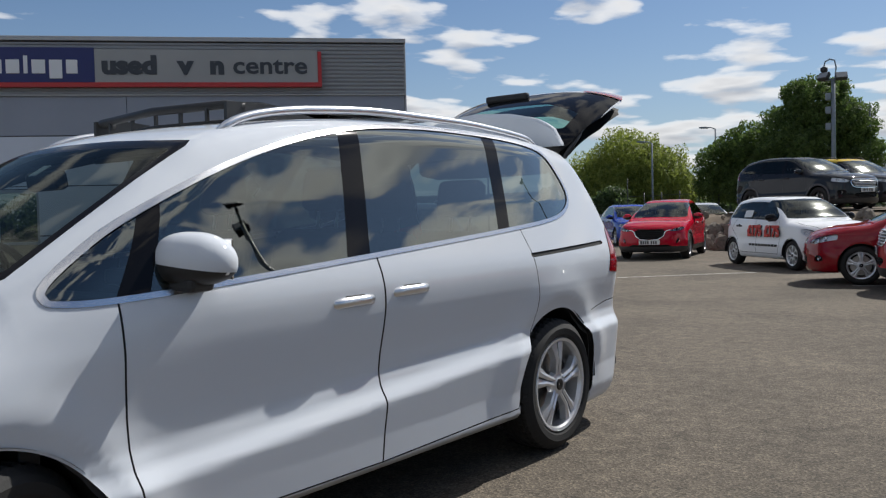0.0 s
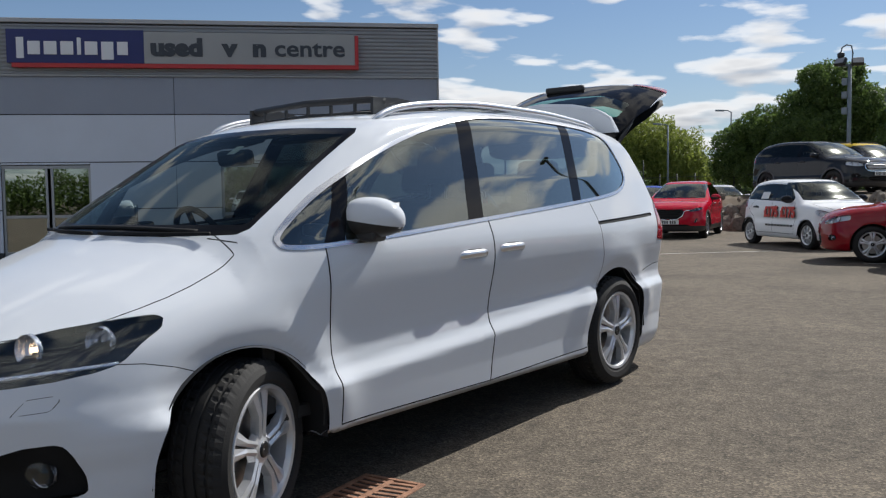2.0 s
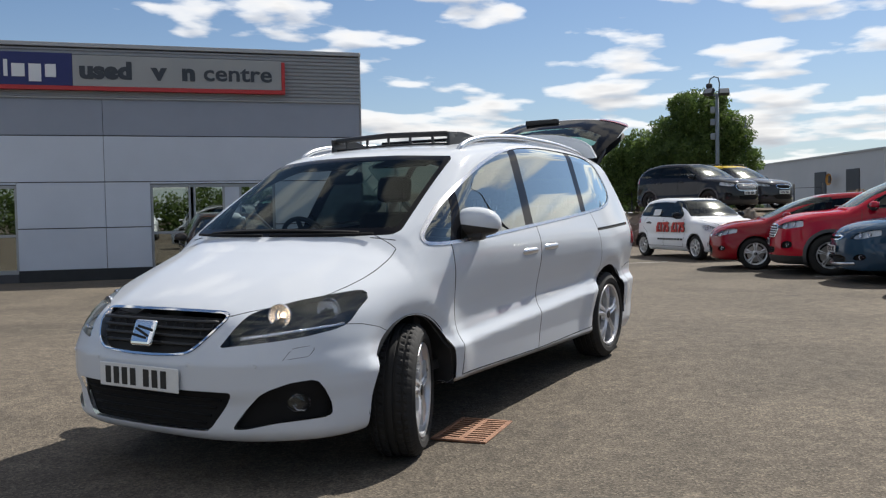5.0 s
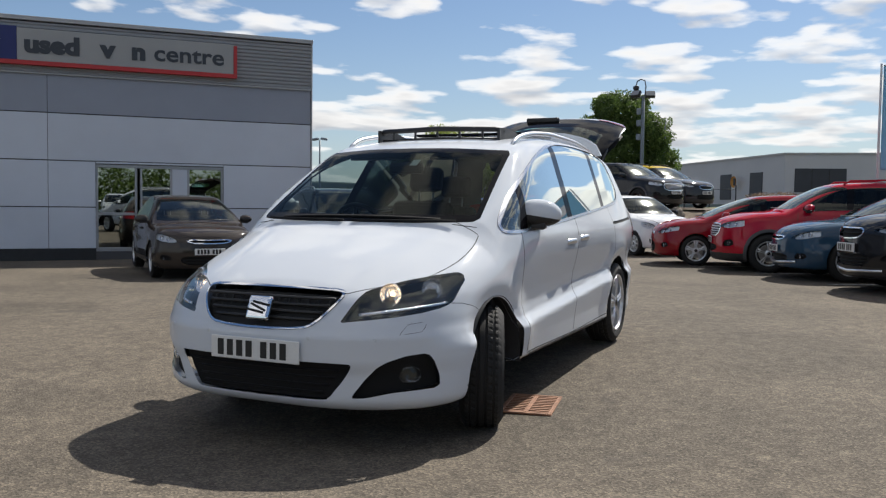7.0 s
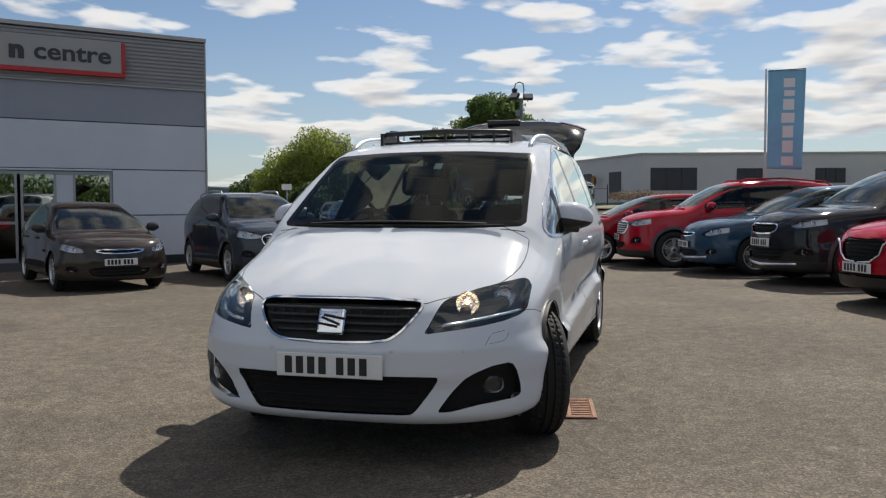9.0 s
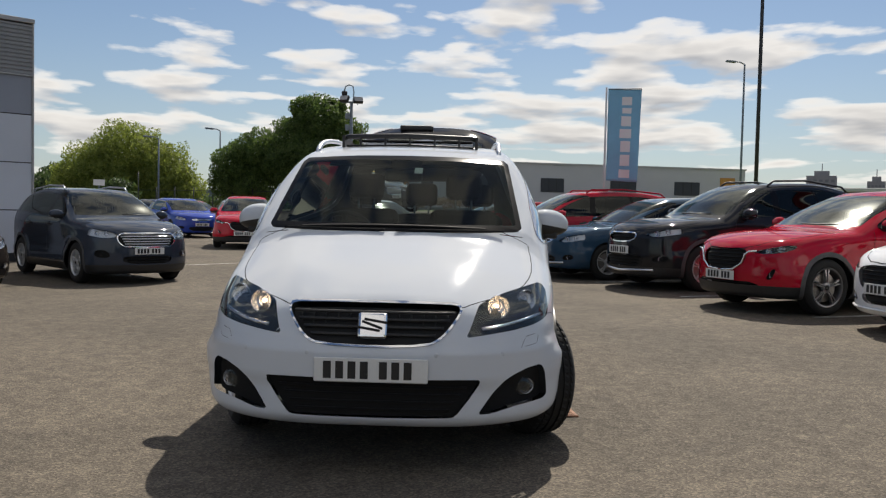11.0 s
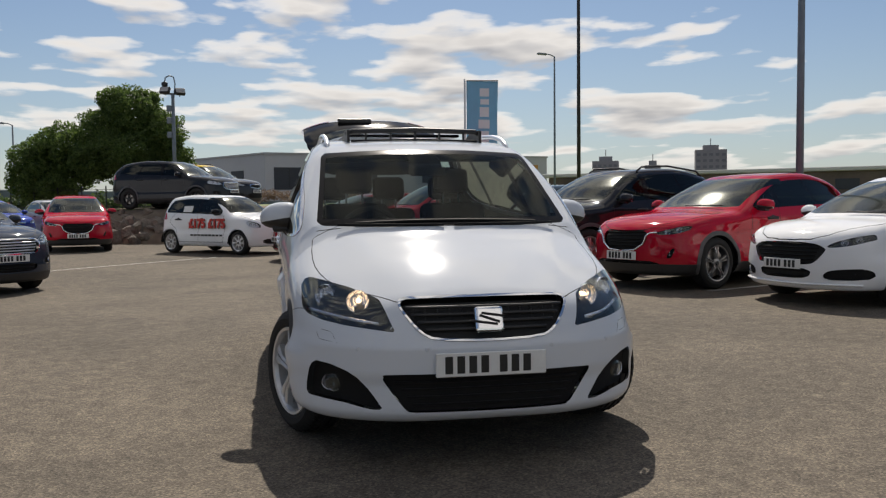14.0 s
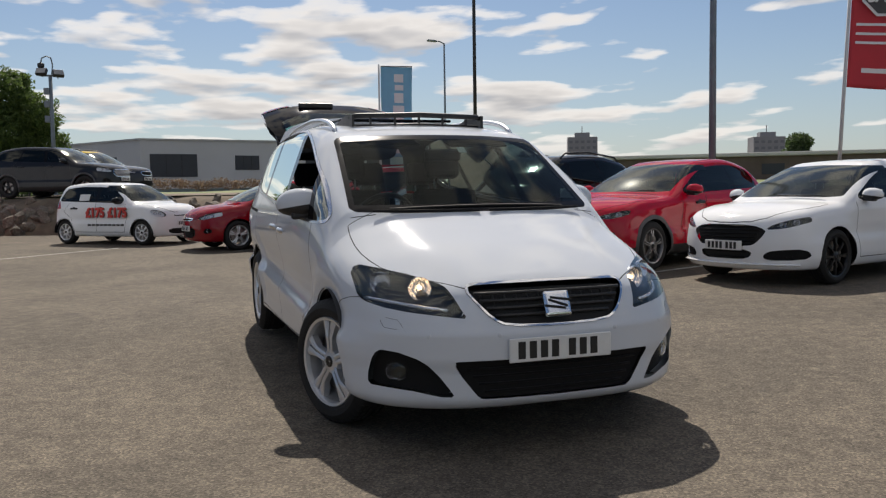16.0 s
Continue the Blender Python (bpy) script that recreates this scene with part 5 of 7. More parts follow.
def hatchback(color, name, label, at, yaw, grille=None, ring="chrome", low=None, fog=None, lamp=None, **kw):
    s = car_spec(4.42, 1.81, 1.50, 2.685, 0.93, 0.79, (0.16, 1.00), (1.12, 1.42), (3.00, 1.38), (0.95, 1.04), 0.32, 0.352)
    f = face(0.79, 0.905, lamp or [(0.50, 0.66), (0.58, 0.735), (0.78, 0.80), (0.87, 0.805), (0.87, 0.72), (0.72, 0.655)], grille or [(0, 0.70), (0.40, 0.715), (0.36, 0.645), (0, 0.625)], ring, low or [(0, 0.42), (0.50, 0.42), (0.44, 0.27), (0, 0.26)], fog or [(0.60, 0.34), (0.64, 0.43), (0.78, 0.45), (0.80, 0.36)])
    return parked_car(name, label, color, s, at, yaw, 2.685, 0.325, 0.355, (0.95, 1.04), f, kw.pop("plate_z", 0.50), pillar=(1.33, 2.32), **kw)


def city_car(color, name, label, at, yaw, **kw):
    s = car_spec(3.54, 1.64, 1.48, 2.42, 0.59, 0.84, (0.22, 1.00), (0.93, 1.42), (2.70, 1.41), (0.95, 1.02), 0.29, 0.325, nose_bow=0.18)
    f = face(0.84, 0.82, [(0.48, 0.66), (0.53, 0.76), (0.70, 0.82), (0.76, 0.80), (0.76, 0.70), (0.66, 0.645)], [(0, 0.70), (0.34, 0.70), (0.33, 0.665), (0, 0.66)], None, [(0, 0.38), (0.48, 0.38), (0.44, 0.26), (0, 0.25)], None)
    return parked_car(name, label, color, s, at, yaw, 2.42, 0.293, 0.318, (0.95, 1.02), f, 0.50, style="many", rim="rim", pillar=(1.40, 2.22), rim_r=0.20, **kw)


def small_hatch(color, name, label, at, yaw, **kw):
    s = car_spec(4.05, 1.72, 1.455, 2.57, 0.83, 0.78, (0.12, 0.98), (1.08, 1.385), (2.75, 1.36), (0.93, 1.02), 0.31, 0.34)
    f = face(0.78, 0.86, [(0.42, 0.65), (0.55, 0.72), (0.76, 0.80), (0.84, 0.80), (0.83, 0.71), (0.62, 0.635)], [(0, 0.68), (0.34, 0.68), (0.30, 0.615), (0, 0.605)], "chrome", [(0, 0.47), (0.42, 0.47), (0.36, 0.27), (0, 0.26)], [(0.60, 0.36), (0.63, 0.46), (0.76, 0.47), (0.77, 0.37)])
    return parked_car(name, label, color, s, at, yaw, 2.57, 0.31, 0.342, (0.93, 1.02), f, 0.46, style="five", pillar=(1.28, 2.15), rim_r=0.21, **kw)


def small_suv(color, name, label, at, yaw, **kw):
    s = car_spec(4.28, 1.78, 1.63, 2.555, 0.90, 0.90, (0.24, 1.09), (1.04, 1.53), (2.98, 1.50), (1.04, 1.15), 0.34, 0.37)
    f = face(0.90, 0.89, [(0.46, 0.80), (0.60, 0.85), (0.80, 0.905), (0.86, 0.90), (0.85, 0.82), (0.64, 0.765)], [(0, 0.835), (0.38, 0.835), (0.32, 0.70), (0, 0.68)], "chrome", [(0, 0.50), (0.50, 0.50), (0.44, 0.34), (0, 0.33)], [(0.60, 0.42), (0.64, 0.50), (0.80, 0.51), (0.80, 0.43)])
    return parked_car(name, label, color, s, at, yaw, 2.555, 0.34, 0.372, (1.04, 1.15), f, 0.575, clad=True, rails="trim", style="ten", pillar=(1.27, 2.2), rim_r=0.222, **kw)


crossover(M["red"], "crossover", "metallic red crossover with grey wheel-arch cladding and dark alloys", (4.28, 6.19), -67)
hatchback(M["pure_white"], "hatchback", "white hatchback with a large black grille and dark wheels", (5.34, 3.99), -75, scale=0.966, grille=[(0, 0.715), (0.34, 0.712), (0.50, 0.655), (0.48, 0.60), (0.40, 0.50), (0.33, 0.468), (0, 0.462)], ring=None, low=[(0, 0.425), (0.36, 0.425), (0.33, 0.315), (0, 0.31)], fog=[(0.45, 0.305), (0.50, 0.405), (0.66, 0.428), (0.84, 0.438), (0.88, 0.36), (0.82, 0.31)], lamp=[(0.48, 0.655), (0.55, 0.715), (0.72, 0.778), (0.85, 0.81), (0.875, 0.785), (0.80, 0.715), (0.66, 0.668)], plate_z=0.470, rim="dark_rim", b_mat="gloss_black", splitter=True, rim_r=0.24, lamp_mat="housing", style="many")
small_suv(M["black"], "compact_suv", "glossy black compact sport utility car with black rails", (3.60, 9.02), -68, scale=1.05, skid=True)
hatchback(M["blue"], "hatchback", "blue hatchback parked between larger cars", (2.56, 11.10), -73, skid=True)
big_suv(M["red"], "family_suv", "bright red sport utility car with silver alloys", (1.32, 12.95), -77, rails="red")
small_hatch(M["deep_red"], "small_hatchback", "dark red small hatchback with five-spoke alloys", (-0.16, 14.33), -75)
hatchback(M["brown"], "hatchback", "dark brown-grey hatchback standing by the showroom door", (-7.22, 7.25), 50, handles="trim", scale=0.93)
big_suv(M["slate"], "family_suv", "dark blue-grey sport utility car with bright grille and roof rails", (-5.32, 9.32), 46, scale=0.94)
crossover(M["red"], "crossover", "red crossover facing the yard in front of the rubble bank", (-6.20, 19.99), 13, h=0.045)
city_car(M["pure_white"], "city_car", "small white city car with red price lettering on its doors", (-1.29, 17.12), 46, h=0.04, mirror_mat=M["gloss_black"])
big_suv(M["black"], "family_suv", "black sport utility car parked up on the rubble bank", (-3.08, 25.8, 1.10), 61, rails=None, rim="dark_rim", h=0.045)
hatchback(M["royal"], "hatchback", "royal blue hatchback behind the sport utility car", (-10.2, 27.6), 38, h=0.05)
small_hatch(M["deep_red"], "small_hatchback", "dark red hatchback in the far row", (-11.2, 32.2), 42, h=0.05)
hatchback(M["silver"], "hatchback", "silver hatchback in the far row beside the bank", (-8.6, 30.0), 30, h=0.05)
small_suv(M["graphite"], "compact_suv", "dark compact sport utility car with a yellow roof", (-2.35, 28.1, 1.13), 60, h=0.05, roof_mat=M["yellow"])
hatchback(M["graphite"], "hatchback", "dark grey hatchback in the far row under the willow", (-14.3, 34.5), 25, h=0.05)
# the row opposite the showroom, mirrored in its glass
hatchback(M["silver"], "hatchback", "silver hatchback in the row mirrored by the showroom glass", (9.0, -8.0), -133, h=0.06)
small_suv(M["white"], "compact_suv", "white compact sport utility car mirrored by the showroom glass", (6.9, -10.2), -133, h=0.06)
hatchback(M["deep_red"], "hatchback", "dark red hatchback in the row mirrored by the showroom glass", (11.0, -5.6), -133, h=0.06)


# ---- the site: materials ----
def asphalt_material():
    m = bpy.data.materials.new("asphalt")
    m.use_nodes = True
    nt = m.node_tree
    p = nt.nodes["Principled BSDF"]
    co = nt.nodes.new("ShaderNodeTexCoord")
    stone = node(nt, "ShaderNodeTexVoronoi", Scale=95.0)
    grit = node(nt, "ShaderNodeTexNoise", Scale=75.0, Detail=3.0, Roughness=0.7)
    mott = node(nt, "ShaderNodeTexNoise", Scale=9.0, Detail=5.0, Roughness=0.65)
    wear = node(nt, "ShaderNodeTexNoise", Scale=0.45, Detail=4.0, Roughness=0.55, Distortion=0.6)
    for n in (stone, grit, mott, wear):
        link(nt, co.outputs["Object"], n.inputs["Vector"])
    base = ramp(nt, wear.outputs[0], [(0.30, (0.086, 0.075, 0.061)), (0.52, (0.119, 0.102, 0.082)), (0.75, (0.149, 0.128, 0.102))])
    base = mix_rgb(nt, 1.0, base, ramp(nt, mott.outputs[0], [(0.3, (0.74, 0.74, 0.74)), (0.7, (1.30, 1.285, 1.25))]), "MULTIPLY")
    chips = ramp(nt, stone.outputs["Color"], [(0.15, (0.60, 0.60, 0.61)), (0.6, (1.0, 0.99, 0.97)), (0.93, (1.55, 1.51, 1.45))])
    base = mix_rgb(nt, 1.0, base, chips, "MULTIPLY")
    base = mix_rgb(nt, 0.55, base, mix_rgb(nt, 1.0, base, ramp(nt, grit.outputs[0], [(0.3, (0.55, 0.55, 0.55)), (0.7, (1.45, 1.45, 1.45))]), "MULTIPLY"))
    spots = node(nt, "ShaderNodeTexNoise", Scale=1.7, Detail=2.0)
    link(nt, co.outputs["Object"], spots.inputs["Vector"])
    base = mix_rgb(nt, ramp(nt, spots.outputs[0], [(0.66, (0, 0, 0)), (0.74, (0.45, 0.45, 0.45))]), base, (0.045, 0.042, 0.04))
    link(nt, base, p.inputs["Base Color"])
    p.inputs["Roughness"].default_value = 0.92
    p.inputs["Specular IOR Level"].default_value = 0.25
    b = node(nt, "ShaderNodeBump", Strength=0.55, Distance=0.005)
    link(nt, math_node(nt, "ADD", stone.outputs["Distance"], math_node(nt, "MULTIPLY", grit.outputs[0], 0.5)), b.inputs["Height"])
    link(nt, b.outputs[0], p.inputs["Normal"])
    return m


def leaf_material(name, lo, hi):
    m = bpy.data.materials.new(name)
    m.use_nodes = True
    nt = m.node_tree
    p = nt.nodes["Principled BSDF"]
    g = nt.nodes.new("ShaderNodeNewGeometry")
    link(nt, ramp(nt, g.outputs["Random Per Island"], [(0.0, lo), (1.0, hi)]), p.inputs["Base Color"])
    p.inputs["Roughness"].default_value = 0.6
    tr = nt.nodes.new("ShaderNodeBsdfTranslucent")
    link(nt, ramp(nt, g.outputs["Random Per Island"], [(0.0, tuple(c * 1.3 for c in lo)), (1.0, tuple(c * 1.5 for c in hi))]), tr.inputs[0])
    mx = node(nt, "ShaderNodeMixShader", Fac=0.5)
    link(nt, p.outputs[0], mx.inputs[1])
    link(nt, tr.outputs[0], mx.inputs[2])
    link(nt, mx.outputs[0], nt.nodes["Material Output"].inputs[0])
    return m


M["asphalt"] = asphalt_material()
M["grass"] = material("rough_grass", (0.10, 0.13, 0.03), 0.9, tones=[(0.3, (0.07, 0.10, 0.025)), (0.5, (0.14, 0.17, 0.05)), (0.7, (0.22, 0.20, 0.09))], scale=0.5, bump=0.6, bump_scale=30)
M["soil"] = material("rubble_soil", (0.16, 0.12, 0.085), 0.95, tones=[(0.3, (0.09, 0.07, 0.05)), (0.6, (0.20, 0.155, 0.11)), (0.8, (0.30, 0.26, 0.20))], scale=1.6, bump=0.9, bump_scale=18)
M["rock"] = material("grey_brown_stone", (0.20, 0.165, 0.13), 0.9, tones=[(0.3, (0.10, 0.085, 0.07)), (0.7, (0.27, 0.23, 0.18))], scale=4, bump=0.8, bump_scale=25, rand=0.5)
M["light_panel"] = material("light_grey_cladding", (0.60, 0.64, 0.71), 0.5, var=0.05, scale=0.7, bump=0.03, bump_scale=200, rand=0.06)
M["dark_panel"] = material("mid_grey_cladding", (0.30, 0.327, 0.385), 0.5, var=0.06, scale=0.7, bump=0.03, bump_scale=200, rand=0.04)
M["ribbed"] = material("ribbed_grey_metal", (0.30, 0.305, 0.31), 0.42, 0.1, var=0.08, scale=1.5)
M["cap"] = material("grey_capping", (0.42, 0.42, 0.42), 0.45, 0.2, var=0.05)
M["backing"] = material("dark_joint_backing", (0.07, 0.07, 0.075), 0.8)
M["alu_frame"] = material("grey_window_frame", (0.38, 0.39, 0.40), 0.4, 0.6, var=0.06)
M["room"] = material("dim_showroom_wall", (0.22, 0.21, 0.20), 0.8, var=0.15, scale=2)
M["floor_tile"] = material("showroom_floor", (0.28, 0.27, 0.25), 0.3, var=0.1, scale=3)
M["shop_glass"] = glass("showroom_glass", (0.34, 0.38, 0.38), 4.6)
M["sign_blue"] = material("navy_sign_panel", (0.012, 0.018, 0.13), 0.35, var=0.06)
M["sign_grey"] = material("grey_sign_panel", (0.36, 0.36, 0.35), 0.4, var=0.05, scale=1.2)
M["sign_red"] = material("red_sign_edge", (0.50, 0.03, 0.03), 0.4, var=0.06)
M["letter"] = material("charcoal_letter", (0.035, 0.04, 0.05), 0.4)
M["white_letter"] = material("white_letter", (0.75, 0.75, 0.76), 0.5)
M["flag_blue"] = material("pale_blue_flag_cloth", (0.22, 0.50, 0.70), 0.8, var=0.06, scale=3)
M["flag_red"] = material("red_flag_cloth", (0.55, 0.045, 0.06), 0.8, var=0.06, scale=3)
M["galv"] = material("galvanised_steel", (0.15, 0.185, 0.22), 0.5, 0.0, var=0.15, scale=5)
M["dark_mast"] = material("dark_painted_steel", (0.03, 0.032, 0.035), 0.5, 0.3, var=0.15, scale=5)
M["lamp_glass"] = material("floodlight_face", (0.25, 0.26, 0.27), 0.15, coat=0.6)
M["rust"] = material("rusty_iron", (0.26, 0.13, 0.075), 0.8, tones=[(0.3, (0.17, 0.08, 0.045)), (0.6, (0.33, 0.17, 0.10)), (0.8, (0.42, 0.25, 0.16))], scale=14, bump=0.4, bump_scale=120)
M["line"] = material("worn_white_line", (0.45, 0.44, 0.40), 0.85, tones=[(0.35, (0.16, 0.15, 0.13)), (0.5, (0.42, 0.41, 0.37)), (0.7, (0.52, 0.51, 0.47))], scale=9, bump=0.3, bump_scale=150)
M["shed_wall"] = material("grey_shed_cladding", (0.52, 0.53, 0.54), 0.6, var=0.06, scale=0.2)
M["shed_dark"] = material("dark_shutter", (0.035, 0.04, 0.05), 0.5, var=0.15, scale=0.5)
M["weeds"] = leaf_material("dry_weeds", (0.12, 0.075, 0.055), (0.19, 0.145, 0.09))
M["brick"] = material("brown_brick", (0.15, 0.115, 0.095), 0.9, var=0.25, scale=0.6, bump=0.3, bump_scale=8)
M["pale_roof"] = material("pale_roof_sheet", (0.55, 0.54, 0.52), 0.6, var=0.08, scale=0.3)
# far towers: pale greys with the haze of distance put into the colour
M["tower"] = material("hazy_concrete", (0.28, 0.28, 0.29), 0.9, var=0.1, scale=0.2)
M["tower_window"] = material("hazy_window", (0.16, 0.17, 0.19), 0.4)
M["orange"] = material("orange_notice", (0.50, 0.24, 0.04), 0.6, var=0.1)
# hill green shifted towards blue-grey, so the distant haze is in its colour
M["hill"] = material("haze_tinted_hill_green", (0.12, 0.155, 0.15), 1.0, var=0.2, scale=0.02)
M["bark"] = material("bark", (0.10, 0.075, 0.055), 0.95, var=0.3, scale=6, bump=0.7, bump_scale=20)
M["leaf_dark"] = leaf_material("dark_green_leaves", (0.045, 0.080, 0.017), (0.12, 0.18, 0.042))
M["leaf_willow"] = leaf_material("yellow_green_leaves", (0.13, 0.17, 0.03), (0.25, 0.29, 0.06))
M["leaf_far"] = leaf_material("deep_green_leaves", (0.035, 0.06, 0.02), (0.08, 0.12, 0.04))

# ---- ground ----
gx = np.sinh(np.linspace(-7.2, 7.2, 121)) * 2.0
V = [(x, y, ground_z(x, y)) for y in gx for x in gx]
F = [(r * 121 + c, r * 121 + c + 1, (r + 1) * 121 + c + 1, (r + 1) * 121 + c) for r in range(120) for c in range(120)]
tagged(obj("ground", mesh_np("ground", V, F), M["asphalt"]), "worn grey-brown asphalt car yard", "ground", kind="structure")


def strip_on_ground(name, a, b, width, mat, label, z=0.004, category="road marking"):
    a, b = Vector((*a, 0)), Vector((*b, 0))
    d = (b - a).normalized()
    s = Vector((-d.y, d.x, 0)) * width / 2
    bm = bmesh.new()
    n = 12
    rows = []
    for i in range(n + 1):
        p = a + (b - a) * i / n
        k = 1 + 0.10 * noise.noise(p * 3)
        rows.append((bm.verts.new((p + s * k) + Vector((0, 0, z + ground_z(p.x, p.y)))), bm.verts.new((p - s * k) + Vector((0, 0, z + ground_z(p.x, p.y))))))
    for (p, q), (r, t) in zip(rows, rows[1:]):
        bm.faces.new((p, q, t, r))
    return tagged(part(name, bm, mat, None), label, category, kind="structure")


strip_on_ground("painted_line", (-5.6, 13.0), (-2.3, 15.9), 0.09, M["line"], "thin worn white line across the yard")
axis = Vector((0.951, 0.309))
for cx, cy in ((5.35, 5.55), (4.35, 7.75), (3.45, 10.1), (2.25, 12.2), (0.9, 13.7)):
    strip_on_ground("bay_line", (cx - axis.x * 1.0, cy - axis.y * 1.0), (cx + axis.x * 4.2, cy + axis.y * 4.2), 0.09, M["line"], "worn white parking bay line")

# a rusty drain grate by the white car
grate = thing("drain_grate", "rusty cast-iron drain grate set in the asphalt", "drain", pose(0.915, 0.56, ground_z(0.93, 0.57) + 0.002, 0, 0, 9) @ Matrix.Diagonal((0.9, 0.88, 1, 1)))
for sx in (-1, 1):
    box("frame_side", (0.03, 0.56, 0.012), pose(sx * 0.16, 0, 0.004), M["rust"], grate)
for sy in (-1, 1):
    box("frame_end", (0.29, 0.03, 0.012), pose(0, sy * 0.265, 0.004), M["rust"], grate)
box("spine", (0.03, 0.50, 0.011), pose(0, 0, 0.004), M["rust"], grate)
for i in range(10):
    for sx in (-1, 1):
        box("grate_bar", (0.13, 0.026, 0.010), pose(sx * 0.080, -0.225 + i * 0.05, 0.0035, 0, 0, sx * 6), M["rust"], grate, bevel=0.002)
# a thin dark sheet paints in the shade of the hole below the bars
box("pit_shade", (0.29, 0.50, 0.002), pose(0, 0, 0.0025), M["gap"], grate, bevel=0)

# ---- showroom building: s runs along its wall from the corner, n out of it ----
CORNER, WALL_YAW = Vector((-9.12, 13.53, 0)), 47.0
WALL = pose(CORNER.x, CORNER.y, 0, 0, 0, WALL_YAW) @ Matrix.Scale(1.006, 4)      # local x along the wall (negative = away from the corner), local -y out of it
LEN, DEEP, TOP = 26.0, 16.0, 5.08
hall = thing("showroom_building", "grey clad showroom with a ribbed metal fascia and a plinth coloured dark as shade", "building", WALL)
openings = [(-4.84, -2.07), (-9.42, -7.60)]


def wall_box(name, s0, s1, z0, z1, y0, y1, mat, parent=None, bevel=0.004, label=""):
    return box(name, (s1 - s0, y1 - y0, z1 - z0), pose((s0 + s1) / 2, (y0 + y1) / 2, (z0 + z1) / 2), mat, hall if parent is None else parent, label, bevel)


# core wall with the openings left free
edges = [-LEN, -9.42, -7.60, -4.84, -2.07, 0.0]
for i, (a, c) in enumerate(zip(edges, edges[1:])):
    if i % 2 == 0:
        wall_box("wall", a, c, -0.4, 1.97, 0.03, 0.30, M["backing"], bevel=0)
wall_box("wall", -LEN, 0.0, 1.97, TOP - 0.05, 0.03, 0.30, M["backing"], bevel=0)
wall_box("side_wall", -0.30, 0.0, -0.4, TOP - 0.05, 0.302, DEEP, M["light_panel"], bevel=0)
wall_box("side_wall", -LEN, -LEN + 0.3, 0, TOP - 0.05, 0.302, DEEP, M["light_panel"], bevel=0)
wall_box("back_wall", -LEN, 0.0, 0, TOP - 0.05, DEEP + 0.002, DEEP + 0.3, M["light_panel"], bevel=0)
wall_box("roof", -LEN, 0.0, TOP - 0.30, TOP - 0.12, 0.302, DEEP, M["cap"], bevel=0)
wall_box("floor_slab", -LEN + 0.31, -0.31, 0.0, 0.03, 0.31, DEEP - 0.01, M["floor_tile"], bevel=0)
wall_box("inner_wall", -LEN + 0.31, -0.31, 0.03, TOP - 0.31, 5.0, 5.1, M["room"], bevel=0)
# flat panels with recessed joints
for z0, z1, mat in ((3.06, 3.87, "dark_panel"), (2.035, 3.05, "light_panel"), (1.02, 2.025, "light_panel"), (0.10, 1.01, "light_panel")):
    cuts = [-LEN, -23.2, -17.4, -11.6, -5.8, 0.0]
    if z1 < 2.03:
        cuts = sorted(cuts + [c for o in openings for c in o])
    for a, c in zip(cuts, cuts[1:]):
        mid = (a + c) / 2
        if z1 < 2.03 and any(o[0] < mid < o[1] for o in openings):
            continue
        wall_box("panel", a + 0.005, c - 0.005, z0 + 0.006, z1 - 0.006, 0.0, 0.028, M[mat], bevel=0.004)
# plinth; its near-black colour also paints the shadow band along the wall's foot
for a, c in ((-LEN, -9.42), (-7.60, -4.84), (-2.07, 0.0)):
    wall_box("plinth", a, c, -0.4, 0.10, -0.02, 0.028, M["dark_mast"])
for o in openings:
    wall_box("step", o[0], o[1], -0.4, 0.028, -0.03, 0.30, M["backing"])
    wall_box("panel", o[0] + 0.005, o[1] - 0.005, 1.985, 2.024, 0.0, 0.028, M["light_panel"])
# ribbed fascia
prof, z, n = [], 3.90, 0
while z < TOP - 0.09:
    prof += [(0.0, z), (-0.025, z + 0.012), (-0.025, z + 0.046), (0.0, z + 0.058)]
    z += 0.084
V = [(s, y, zz) for s in (-LEN, 0.0) for y, zz in prof]
k = len(prof)
obj("ribbed_fascia", mesh_np("ribbed_fascia", V, [(i, k + i, k + i + 1, i + 1) for i in range(k - 1)], smooth=False), M["ribbed"], hall, "ribbed grey metal fascia")
wall_box("fascia_drip", -LEN, 0.02, 3.865, 3.90, -0.05, 0.028, M["cap"])
wall_box("coping", -LEN - 0.03, 0.04, TOP - 0.09, TOP, -0.06, 0.34, M["cap"])
wall_box("corner_trim", 0.0, 0.035, -0.4, TOP - 0.09, -0.035, 0.10, M["cap"])
